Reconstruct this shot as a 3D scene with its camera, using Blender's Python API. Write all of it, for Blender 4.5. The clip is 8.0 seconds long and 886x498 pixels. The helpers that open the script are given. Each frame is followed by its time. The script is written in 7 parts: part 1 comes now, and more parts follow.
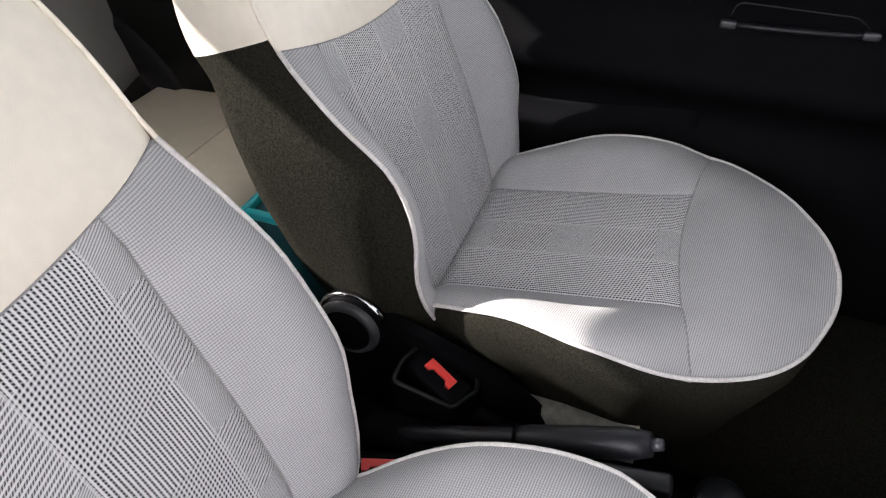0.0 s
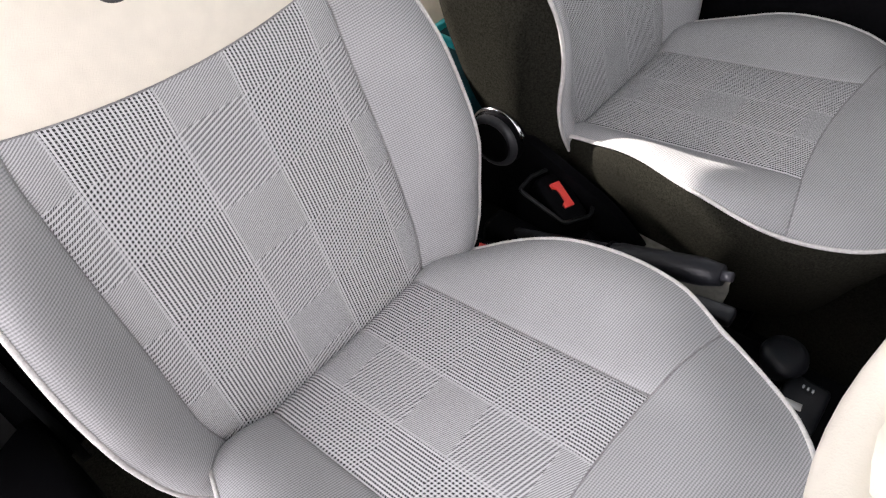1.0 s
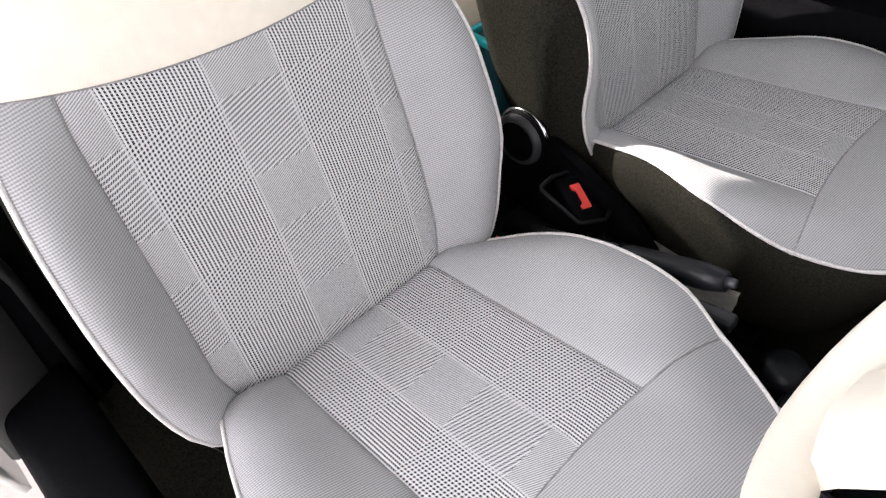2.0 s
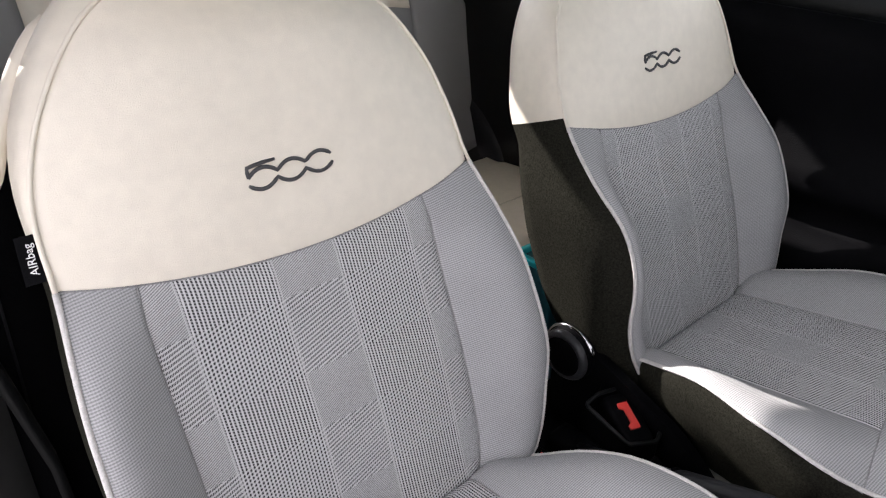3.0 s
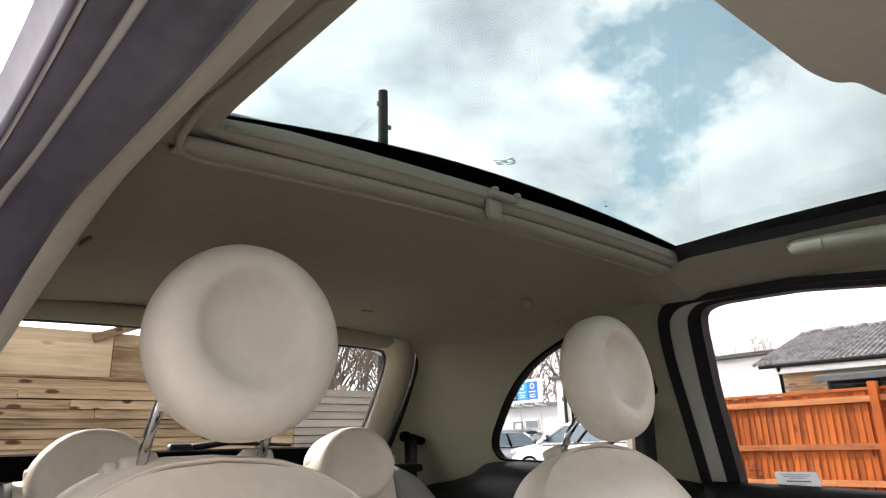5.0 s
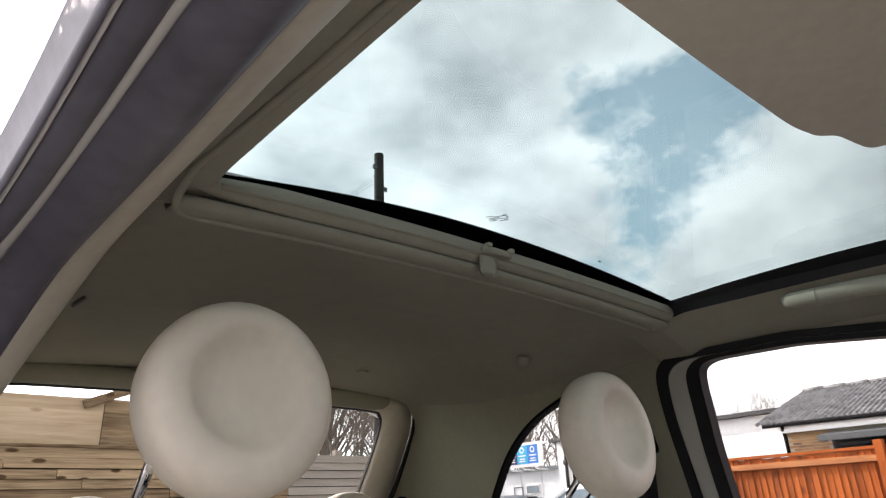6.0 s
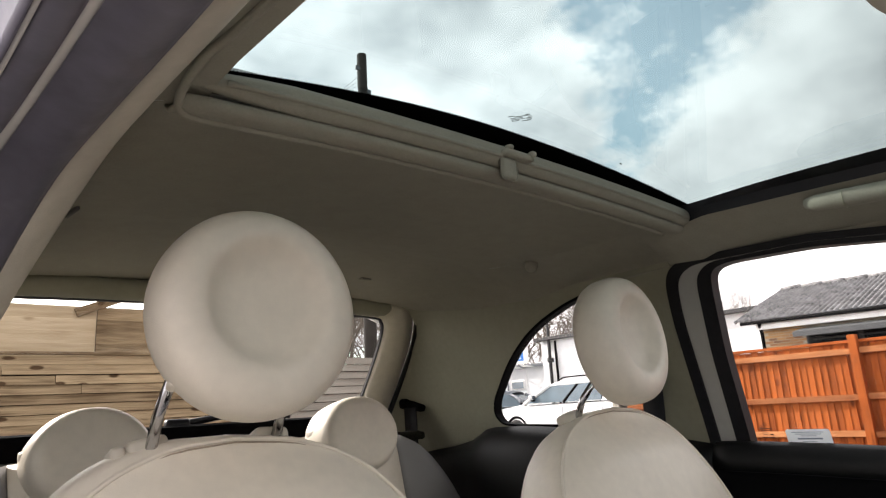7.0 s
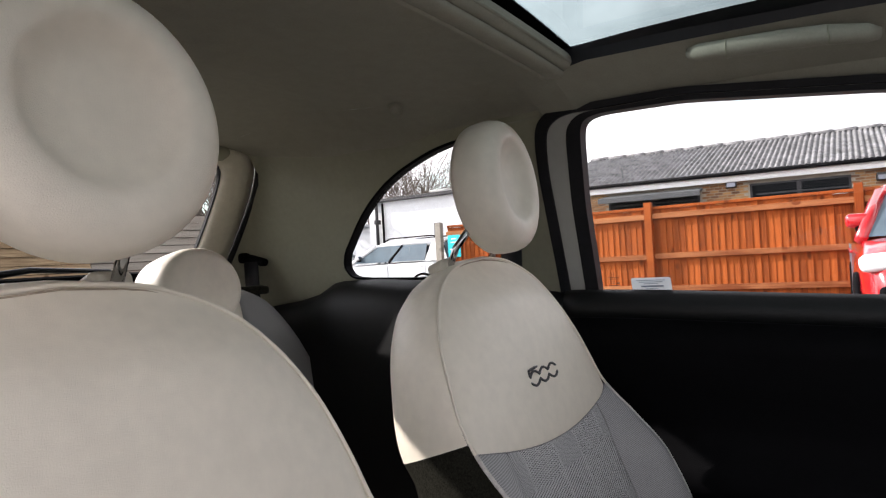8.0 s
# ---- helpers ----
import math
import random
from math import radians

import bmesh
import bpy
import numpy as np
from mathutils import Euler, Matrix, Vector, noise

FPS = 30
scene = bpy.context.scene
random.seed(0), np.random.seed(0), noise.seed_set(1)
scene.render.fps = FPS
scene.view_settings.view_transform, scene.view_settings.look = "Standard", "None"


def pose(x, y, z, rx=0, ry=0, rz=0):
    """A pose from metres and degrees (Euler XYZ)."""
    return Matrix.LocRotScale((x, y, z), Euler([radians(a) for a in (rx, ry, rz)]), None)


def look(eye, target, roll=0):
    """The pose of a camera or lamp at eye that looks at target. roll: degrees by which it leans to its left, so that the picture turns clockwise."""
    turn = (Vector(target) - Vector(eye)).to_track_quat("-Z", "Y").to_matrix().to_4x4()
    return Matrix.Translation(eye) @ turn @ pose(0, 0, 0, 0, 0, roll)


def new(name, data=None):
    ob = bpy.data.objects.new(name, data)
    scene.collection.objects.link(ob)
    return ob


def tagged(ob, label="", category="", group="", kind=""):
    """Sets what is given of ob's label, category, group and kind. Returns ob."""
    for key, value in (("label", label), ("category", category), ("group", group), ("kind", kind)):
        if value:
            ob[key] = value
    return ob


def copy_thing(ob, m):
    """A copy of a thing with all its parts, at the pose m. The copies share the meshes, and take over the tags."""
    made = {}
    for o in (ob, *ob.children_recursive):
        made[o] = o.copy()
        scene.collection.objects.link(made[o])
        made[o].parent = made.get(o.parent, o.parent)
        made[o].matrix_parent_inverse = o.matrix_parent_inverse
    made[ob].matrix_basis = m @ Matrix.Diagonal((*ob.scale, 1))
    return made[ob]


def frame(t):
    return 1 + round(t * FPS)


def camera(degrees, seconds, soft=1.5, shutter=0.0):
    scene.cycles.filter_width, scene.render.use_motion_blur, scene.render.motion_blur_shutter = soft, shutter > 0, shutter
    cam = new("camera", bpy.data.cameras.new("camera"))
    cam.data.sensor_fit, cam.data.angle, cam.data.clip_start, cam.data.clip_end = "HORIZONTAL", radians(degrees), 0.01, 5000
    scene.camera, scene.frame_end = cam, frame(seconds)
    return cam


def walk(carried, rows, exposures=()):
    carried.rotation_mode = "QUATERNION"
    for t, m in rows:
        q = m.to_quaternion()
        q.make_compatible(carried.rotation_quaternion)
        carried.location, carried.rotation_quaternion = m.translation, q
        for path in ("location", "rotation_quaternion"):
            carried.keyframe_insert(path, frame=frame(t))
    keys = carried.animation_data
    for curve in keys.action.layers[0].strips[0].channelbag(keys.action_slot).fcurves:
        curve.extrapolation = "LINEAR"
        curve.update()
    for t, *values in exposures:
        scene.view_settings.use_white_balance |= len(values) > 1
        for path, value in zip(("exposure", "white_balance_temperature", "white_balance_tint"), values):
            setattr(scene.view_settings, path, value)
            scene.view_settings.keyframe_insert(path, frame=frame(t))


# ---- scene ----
cam = camera(68.0, 8.0, soft=1.25)
PATH = [
    (0, (0.451, 2.015, 1.067), (-1.01, 1.493, -0.196), 0.9),
    (0.5, (0.514, 2.073, 1.081), (-0.719, 1.293, -0.287), 0.0),
    (1, (0.574, 2.144, 1.092), (-0.425, 1.293, -0.417), -1.3),
    (1.2, (0.574, 2.173, 1.101), (-0.355, 1.359, -0.473), -0.4),
    (2.5, (0.609, 2.192, 1.102), (-0.401, 1.088, -0.225), 0.4),
    (3, (0.612, 2.202, 1.104), (-0.517, 0.878, 0.117), 0.3),
    (3.5, (0.612, 2.228, 1.068), (-0.605, 0.74, 0.516), -1.5),
    (4, (0.618, 2.239, 1.063), (-0.658, 0.708, 0.891), -1.1),
    (4.5, (0.623, 2.244, 1.054), (-0.663, 0.731, 1.291), -1.4),
    (5, (0.625, 2.248, 1.043), (-0.631, 0.801, 1.615), -1.7),
    (5.2, (0.624, 2.252, 1.035), (-0.604, 0.842, 1.744), -1.9),
    (6.3, (0.623, 2.246, 1.039), (-0.615, 0.861, 1.782), -2.8),
    (6.5, (0.622, 2.236, 1.046), (-0.634, 0.831, 1.716), -3.0),
    (7, (0.627, 2.187, 1.055), (-0.684, 0.752, 1.523), -3.4),
    (7.5, (0.643, 2.116, 1.052), (-0.829, 0.785, 1.298), -3.3),
    (8, (0.5915, 2.0575, 1.039), (-1.0815, 0.9625, 1.067), -3.4),
]
EXPOSURES = [(t, stops, kelvin, 20) for t, stops, kelvin in ((0.0, 1.8, 6550), (0.5, 1.8, 6600), (1.0, 1.76, 6600), (2.3, 1.95, 6550), (2.6, 1.85, 6500), (3.0, 1.42, 6450), (3.5, 1.36, 6500), (4.0, 0.80, 6550), (5.0, 0.98, 6850), (6.5, 0.68, 6750), (7.0, 0.88, 6950), (7.5, 0.64, 6600), (8.0, 0.74, 6550))]
walk(cam, [(t, look(eye, target, roll)) for t, eye, target, roll in PATH], EXPOSURES)

# ---- world, sun, exposure ----
world = bpy.data.worlds.new("sky")
scene.world = world
world.use_nodes = True
wn, wl = world.node_tree.nodes, world.node_tree.links
wn.clear()
SUN = Vector((0.2399, -0.8367, 0.4924)).normalized()
sky = wn.new("ShaderNodeTexSky")
sky.sky_type, sky.sun_disc = "NISHITA", False
sky.sun_elevation = math.asin(SUN.z)
sky.sun_rotation = math.atan2(SUN.x, SUN.y)
coord = wn.new("ShaderNodeTexCoord")
stretch = wn.new("ShaderNodeMapping")
stretch.inputs["Scale"].default_value = (1.0, 1.0, 1.6)
stretch.inputs["Location"].default_value = (0.35, 0.2, 0.0)
puff = wn.new("ShaderNodeTexNoise")
puff.inputs["Scale"].default_value, puff.inputs["Detail"].default_value, puff.inputs["Roughness"].default_value = 2.6, 9.0, 0.62
cover = wn.new("ShaderNodeValToRGB")
cover.color_ramp.elements[0].position, cover.color_ramp.elements[1].position = 0.35, 0.43
cover.color_ramp.elements[0].color = (0.28, 0.28, 0.28, 1)
shade = wn.new("ShaderNodeTexNoise")
shade.inputs["Scale"].default_value, shade.inputs["Detail"].default_value = 3.4, 6.0
tone = wn.new("ShaderNodeValToRGB")
tone.color_ramp.elements[0].position, tone.color_ramp.elements[1].position = 0.36, 0.62
tone.color_ramp.elements[0].color, tone.color_ramp.elements[1].color = (6.0, 6.3, 6.6, 1), (13.5, 13.6, 13.7, 1)
mix = wn.new("ShaderNodeMix")
mix.data_type = "RGBA"
back = wn.new("ShaderNodeBackground")
back.inputs["Strength"].default_value = 0.10
wout = wn.new("ShaderNodeOutputWorld")
wl.new(coord.outputs["Generated"], stretch.inputs["Vector"])
wl.new(stretch.outputs["Vector"], puff.inputs["Vector"])
wl.new(stretch.outputs["Vector"], shade.inputs["Vector"])
# a clearing of blue sky over the car park
aim, gap, less = wn.new("ShaderNodeVectorMath"), wn.new("ShaderNodeMapRange"), wn.new("ShaderNodeMath")
aim.operation, less.operation = "DOT_PRODUCT", "SUBTRACT"
aim.inputs[1].default_value = Vector((-0.761, -0.422, 0.493)).normalized()
gap.inputs["From Min"].default_value, gap.inputs["From Max"].default_value, gap.inputs["To Max"].default_value = 0.984, 0.998, 0.10
wl.new(coord.outputs["Generated"], aim.inputs[0])
wl.new(aim.outputs["Value"], gap.inputs["Value"])
wl.new(puff.outputs["Fac"], less.inputs[0])
wl.new(gap.outputs["Result"], less.inputs[1])
wl.new(less.outputs[0], cover.inputs["Fac"])
wl.new(shade.outputs["Fac"], tone.inputs["Fac"])
wl.new(cover.outputs["Color"], mix.inputs["Factor"])
clear = wn.new("ShaderNodeVectorMath")
clear.operation = "MULTIPLY"
clear.inputs[1].default_value = (2.4, 3.0, 2.5)
wl.new(sky.outputs["Color"], clear.inputs[0])
wl.new(clear.outputs["Vector"], mix.inputs["A"])
# cloud glows towards the sun; overhead, out of view, dimmed to darken the cushions
near, glow, lit = wn.new("ShaderNodeVectorMath"), wn.new("ShaderNodeMapRange"), wn.new("ShaderNodeVectorMath")
near.operation, lit.operation = "DOT_PRODUCT", "SCALE"
near.inputs[1].default_value = SUN
glow.inputs["From Min"].default_value, glow.inputs["From Max"].default_value = -0.1, 1.0
glow.inputs["To Min"].default_value, glow.inputs["To Max"].default_value = 0.78, 1.9
glow.interpolation_type = "SMOOTHSTEP"
wl.new(coord.outputs["Generated"], near.inputs[0])
wl.new(near.outputs["Value"], glow.inputs["Value"])
wl.new(tone.outputs["Color"], lit.inputs[0])
high, dim, both_ways = wn.new("ShaderNodeSeparateXYZ"), wn.new("ShaderNodeMapRange"), wn.new("ShaderNodeMath")
dim.interpolation_type = "SMOOTHSTEP"
dim.inputs["From Min"].default_value, dim.inputs["From Max"].default_value = 0.40, 0.95
dim.inputs["To Min"].default_value, dim.inputs["To Max"].default_value = 1.20, 0.30
both_ways.operation = "MULTIPLY"
wl.new(coord.outputs["Generated"], high.inputs["Vector"])
wl.new(high.outputs["Z"], dim.inputs["Value"])
wl.new(glow.outputs["Result"], both_ways.inputs[0])
wl.new(dim.outputs["Result"], both_ways.inputs[1])
wl.new(both_ways.outputs[0], lit.inputs["Scale"])
wl.new(lit.outputs["Vector"], mix.inputs["B"])
wl.new(mix.outputs["Result"], back.inputs["Color"])
wl.new(back.outputs["Background"], wout.inputs["Surface"])
lamp = bpy.data.lights.new("sun", "SUN")
lamp.energy, lamp.angle, lamp.color = 5.0, radians(0.6), (1.0, 0.95, 0.87)
new("sun", lamp).matrix_world = look(SUN * 60, (0, 0, 0))


# ---- materials ----
def material(name, colour, rough=0.5, metal=0.0, scale=0.0, amount=0.15, bump=0.0, bump_scale=0.0, coat=0.0, sheen=0.0, spec=0.5, broad=0.12):
    """A surface with noise at two scales in its colour and a fine relief."""
    m = bpy.data.materials.new(name)
    m.use_nodes = True
    n, l = m.node_tree.nodes, m.node_tree.links
    b = n["Principled BSDF"]
    b.inputs["Roughness"].default_value, b.inputs["Metallic"].default_value = rough, metal
    b.inputs["Base Color"].default_value = (*colour, 1)
    b.inputs["Coat Weight"].default_value = coat
    b.inputs["Sheen Weight"].default_value = sheen
    b.inputs["Specular IOR Level"].default_value = spec
    tc = n.new("ShaderNodeTexCoord")
    if scale:
        big, fine = n.new("ShaderNodeTexNoise"), n.new("ShaderNodeTexNoise")
        big.inputs["Scale"].default_value, fine.inputs["Scale"].default_value = scale * broad, scale
        big.inputs["Detail"].default_value, fine.inputs["Detail"].default_value = 4.0, 3.0
        add = n.new("ShaderNodeMath")
        add.operation = "ADD"
        ramp = n.new("ShaderNodeMapRange")
        ramp.inputs["From Min"].default_value, ramp.inputs["From Max"].default_value = 0.7, 1.3
        ramp.inputs["To Min"].default_value, ramp.inputs["To Max"].default_value = 1 - amount, 1 + amount
        mul = n.new("ShaderNodeVectorMath")
        mul.operation = "SCALE"
        mul.inputs[0].default_value = colour
        l.new(tc.outputs["Object"], big.inputs["Vector"])
        l.new(tc.outputs["Object"], fine.inputs["Vector"])
        l.new(big.outputs["Fac"], add.inputs[0])
        l.new(fine.outputs["Fac"], add.inputs[1])
        l.new(add.outputs[0], ramp.inputs["Value"])
        l.new(ramp.outputs["Result"], mul.inputs["Scale"])
        l.new(mul.outputs["Vector"], b.inputs["Base Color"])
    if bump:
        grain, relief = n.new("ShaderNodeTexNoise"), n.new("ShaderNodeBump")
        grain.inputs["Scale"].default_value, grain.inputs["Detail"].default_value = bump_scale, 4.0
        relief.inputs["Strength"].default_value, relief.inputs["Distance"].default_value = bump, 0.002
        l.new(tc.outputs["Object"], grain.inputs["Vector"])
        l.new(grain.outputs["Fac"], relief.inputs["Height"])
        l.new(relief.outputs["Normal"], b.inputs["Normal"])
    return m


def maths(n, l, op, a, b=None, c=None):
    k = n.new("ShaderNodeMath")
    k.operation = op
    for i, v in enumerate((a, b, c)):
        if v is None:
            continue
        if isinstance(v, (int, float)):
            k.inputs[i].default_value = v
        else:
            l.new(v, k.inputs[i])
    return k.outputs[0]


def cloth(name, plaid, off_u=0.0, off_v=0.0, span_u=0.172, span_v=0.150, share=0.57, pitch=0.0040, dark=(0.010, 0.0095, 0.011), light=(0.59, 0.59, 0.595)):
    """Woven seat cloth. plaid: a glen check of wide-yarn and fine-yarn bands; else a fine ribbed weave."""
    m = bpy.data.materials.new(name)
    m.use_nodes = True
    n, l = m.node_tree.nodes, m.node_tree.links
    b = n["Principled BSDF"]
    b.inputs["Roughness"].default_value, b.inputs["Sheen Weight"].default_value = 0.9, 0.06
    uv = n.new("ShaderNodeUVMap")
    sep = n.new("ShaderNodeSeparateXYZ")
    l.new(uv.outputs["UV"], sep.inputs["Vector"])
    u = maths(n, l, "ADD", sep.outputs["X"], 50 * span_u - off_u)
    v = maths(n, l, "ADD", sep.outputs["Y"], 50 * span_v - off_v)

    def stripes(x, width, fill):
        return maths(n, l, "LESS_THAN", maths(n, l, "FRACT", maths(n, l, "DIVIDE", x, width)), fill)

    def either(k, yes, no):
        return maths(n, l, "ADD", maths(n, l, "MULTIPLY", k, yes), maths(n, l, "MULTIPLY", maths(n, l, "SUBTRACT", 1.0, k), no))
    if plaid:
        band_u, band_v = stripes(u, span_u, share), stripes(v, span_v, share)
        warp, weft = stripes(u, pitch, 0.50), stripes(maths(n, l, "ADD", v, maths(n, l, "MULTIPLY", u, 0.30)), pitch * 1.1, 0.54)
        slant = stripes(maths(n, l, "ADD", u, maths(n, l, "MULTIPLY", v, 0.6)), pitch * 0.55, 0.62)
        dots = maths(n, l, "ADD", maths(n, l, "MULTIPLY", warp, maths(n, l, "ADD", maths(n, l, "MULTIPLY", weft, 0.72), 0.28)), maths(n, l, "MULTIPLY", maths(n, l, "SUBTRACT", 1.0, warp), maths(n, l, "MULTIPLY", weft, 0.22)))
        picks = stripes(maths(n, l, "SUBTRACT", v, maths(n, l, "MULTIPLY", u, 0.35)), pitch * 0.8, 0.62)
        lines = maths(n, l, "ADD", maths(n, l, "MULTIPLY", warp, maths(n, l, "ADD", maths(n, l, "MULTIPLY", picks, 0.55), 0.42)), 0.03)
        rows = maths(n, l, "ADD", maths(n, l, "MULTIPLY", weft, maths(n, l, "ADD", maths(n, l, "MULTIPLY", slant, 0.58), 0.22)), 0.10)
        plain = maths(n, l, "ADD", maths(n, l, "MULTIPLY", stripes(maths(n, l, "ADD", v, maths(n, l, "MULTIPLY", u, 0.5)), pitch * 0.6, 0.5), 0.44), 0.20)
        edge = maths(n, l, "MAXIMUM", stripes(maths(n, l, "ADD", u, 0.0012), span_u, 0.014), stripes(maths(n, l, "ADD", u, 0.0012 + span_u * (1 - share)), span_u, 0.014))
        check = either(band_u, either(band_v, dots, lines), either(band_v, rows, plain))
        ink = maths(n, l, "MULTIPLY", check, maths(n, l, "SUBTRACT", 1.0, maths(n, l, "MULTIPLY", edge, 0.55)))
    else:
        slack = n.new("ShaderNodeTexNoise")
        slack.inputs["Scale"].default_value, slack.inputs["Detail"].default_value = 60.0, 3.0
        l.new(uv.outputs["UV"], slack.inputs["Vector"])
        run = maths(n, l, "ADD", maths(n, l, "ADD", v, maths(n, l, "MULTIPLY", u, 0.12)), maths(n, l, "MULTIPLY", slack.outputs["Fac"], 0.0012))
        wave = maths(n, l, "SINE", maths(n, l, "MULTIPLY", run, 2 * math.pi / 0.0027))
        beads = maths(n, l, "SINE", maths(n, l, "MULTIPLY", u, 2 * math.pi / 0.0026))
        ink = maths(n, l, "ADD", maths(n, l, "ADD", maths(n, l, "MULTIPLY", wave, 0.16), maths(n, l, "MULTIPLY", beads, 0.05)), 0.47)
    fuzz = n.new("ShaderNodeTexNoise")
    fuzz.inputs["Scale"].default_value, fuzz.inputs["Detail"].default_value = 900.0, 2.0
    l.new(uv.outputs["UV"], fuzz.inputs["Vector"])
    ink2 = maths(n, l, "ADD", ink, maths(n, l, "MULTIPLY", maths(n, l, "SUBTRACT", fuzz.outputs["Fac"], 0.5), 0.30 if plaid else 0.42))
    wear = n.new("ShaderNodeTexNoise")
    wear.inputs["Scale"].default_value, wear.inputs["Detail"].default_value = 14.0, 3.0
    l.new(uv.outputs["UV"], wear.inputs["Vector"])
    ink3 = maths(n, l, "ADD", ink2, maths(n, l, "MULTIPLY", maths(n, l, "SUBTRACT", wear.outputs["Fac"], 0.5), 0.12))
    mixc = n.new("ShaderNodeMix")
    mixc.data_type = "RGBA"
    mixc.inputs["A"].default_value, mixc.inputs["B"].default_value = (*light, 1), (*dark, 1)
    l.new(ink3, mixc.inputs["Factor"])
    l.new(mixc.outputs["Result"], b.inputs["Base Color"])
    relief = n.new("ShaderNodeBump")
    relief.inputs["Strength"].default_value, relief.inputs["Distance"].default_value = 0.35, 0.0008
    l.new(ink2, relief.inputs["Height"])
    l.new(relief.outputs["Normal"], b.inputs["Normal"])
    return m


def glass(name, tint, gloss=0.06, rough=0.0):
    m = bpy.data.materials.new(name)
    m.use_nodes = True
    n, l = m.node_tree.nodes, m.node_tree.links
    n.clear()
    out, mx = n.new("ShaderNodeOutputMaterial"), n.new("ShaderNodeMixShader")
    tr, gl, lw = n.new("ShaderNodeBsdfTransparent"), n.new("ShaderNodeBsdfGlossy"), n.new("ShaderNodeLayerWeight")
    tr.inputs["Color"].default_value = (*tint, 1)
    gl.inputs["Roughness"].default_value = rough
    lw.inputs["Blend"].default_value = 0.5
    f5 = maths(n, l, "POWER", lw.outputs["Facing"], 5.0)
    l.new(maths(n, l, "ADD", maths(n, l, "MULTIPLY", f5, 0.9), gloss * 0.6), mx.inputs["Fac"])
    l.new(tr.outputs["BSDF"], mx.inputs[1])
    l.new(gl.outputs["BSDF"], mx.inputs[2])
    l.new(mx.outputs["Shader"], out.inputs["Surface"])
    return m


CREAM = material("cream_leatherette", (0.76, 0.70, 0.595), 0.42, scale=60, amount=0.05, bump=0.25, bump_scale=900)
CLOTH_BACK = cloth("glen_check_back", True, off_u=0.052, off_v=0.009)
CLOTH_SEAT = cloth("glen_check_cushion", True, off_u=0.052, off_v=0.168)
TWILL = cloth("grey_twill", False)
CARPET = material("charcoal_felt", (0.0165, 0.0160, 0.0125), 0.95, scale=700, amount=0.62, bump=0.4, bump_scale=900, spec=0.02, broad=0.45)
PIPING = material("pale_piping", (0.60, 0.58, 0.56), 0.7, scale=900, amount=0.18, bump=0.5, bump_scale=1500, broad=0.3)
BLACK = material("black_plastic", (0.0028, 0.0028, 0.0034), 0.62, scale=80, amount=0.2, bump=0.3, bump_scale=500, spec=0.035)
SATIN = material("satin_black", (0.009, 0.0095, 0.012), 0.40, scale=60, amount=0.2, bump=0.15, bump_scale=400, spec=0.28)
SOFT_BLACK = material("soft_black_plastic", (0.0055, 0.006, 0.0064), 0.50, scale=70, amount=0.2, bump=0.25, bump_scale=450, spec=0.24)
RUBBER = material("rubber_seal", (0.008, 0.008, 0.010), 0.55, scale=60, amount=0.3, bump=0.2, bump_scale=200, spec=0.25)
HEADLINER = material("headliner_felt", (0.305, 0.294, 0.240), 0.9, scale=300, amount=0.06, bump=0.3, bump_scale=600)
TRIM = material("cream_trim", (0.55, 0.51, 0.43), 0.5, scale=80, amount=0.06, bump=0.2, bump_scale=500)
# cream trim darkened in its colour to hold the dimness of the rear cabin
WALL_TRIM = material("dimmed_olive_trim", (0.262, 0.258, 0.190), 0.5, scale=80, amount=0.06, bump=0.2, bump_scale=500)
PAINT = material("white_car_paint", (0.75, 0.74, 0.72), 0.25, scale=10, amount=0.03, coat=0.6)
FRAME_GREY = material("pale_grey_frame", (0.35, 0.35, 0.325), 0.4, scale=40, amount=0.05)
CHROME = material("chrome", (0.50, 0.50, 0.51), 0.14, metal=1.0, scale=30, amount=0.05)
SILVER = material("dull_silver", (0.20, 0.21, 0.24), 0.35, metal=0.6, scale=60, amount=0.1)
RED = material("red_button", (0.75, 0.055, 0.045), 0.35, scale=60, amount=0.08)
TEAL = material("teal_plastic", (0.0, 0.50, 0.57), 0.4, scale=30, amount=0.15)
STITCH = material("seam_thread", (0.24, 0.235, 0.235), 0.8, scale=600, amount=0.3)
CREAM_SEAM = material("tan_thread", (0.36, 0.30, 0.23), 0.8, scale=600, amount=0.3)
THREAD = material("dark_thread", (0.05, 0.05, 0.052), 0.7, scale=800, amount=0.3)
WHITE_TAG = material("white_print", (0.7, 0.7, 0.7), 0.6, scale=100, amount=0.05)
IVORY = material("ivory_leather", (0.72, 0.67, 0.58), 0.4, scale=60, amount=0.05, bump=0.2, bump_scale=700)
CLEAR = glass("window_glass", (0.93, 0.96, 0.95))
TINT = glass("tinted_sunroof", (0.265, 0.335, 0.335))


# ---- mesh helpers ----
def part(name, bm, mat, parent=None, label="", smooth=True):
    me = bpy.data.meshes.new(name)
    bmesh.ops.recalc_face_normals(bm, faces=bm.faces)
    if smooth:
        for f in bm.faces:
            f.smooth = True
    bm.to_mesh(me)
    bm.free()
    if mat:
        me.materials.append(mat)
    ob = new(name, me)
    if parent:
        ob.parent = parent
    if label:
        tagged(ob, label)
    return ob


def base(name, place, label, category, group="", kind=""):
    ob = new(name)
    ob.empty_display_size = 0.05
    ob.location = place
    return tagged(ob, label, category, group, kind)


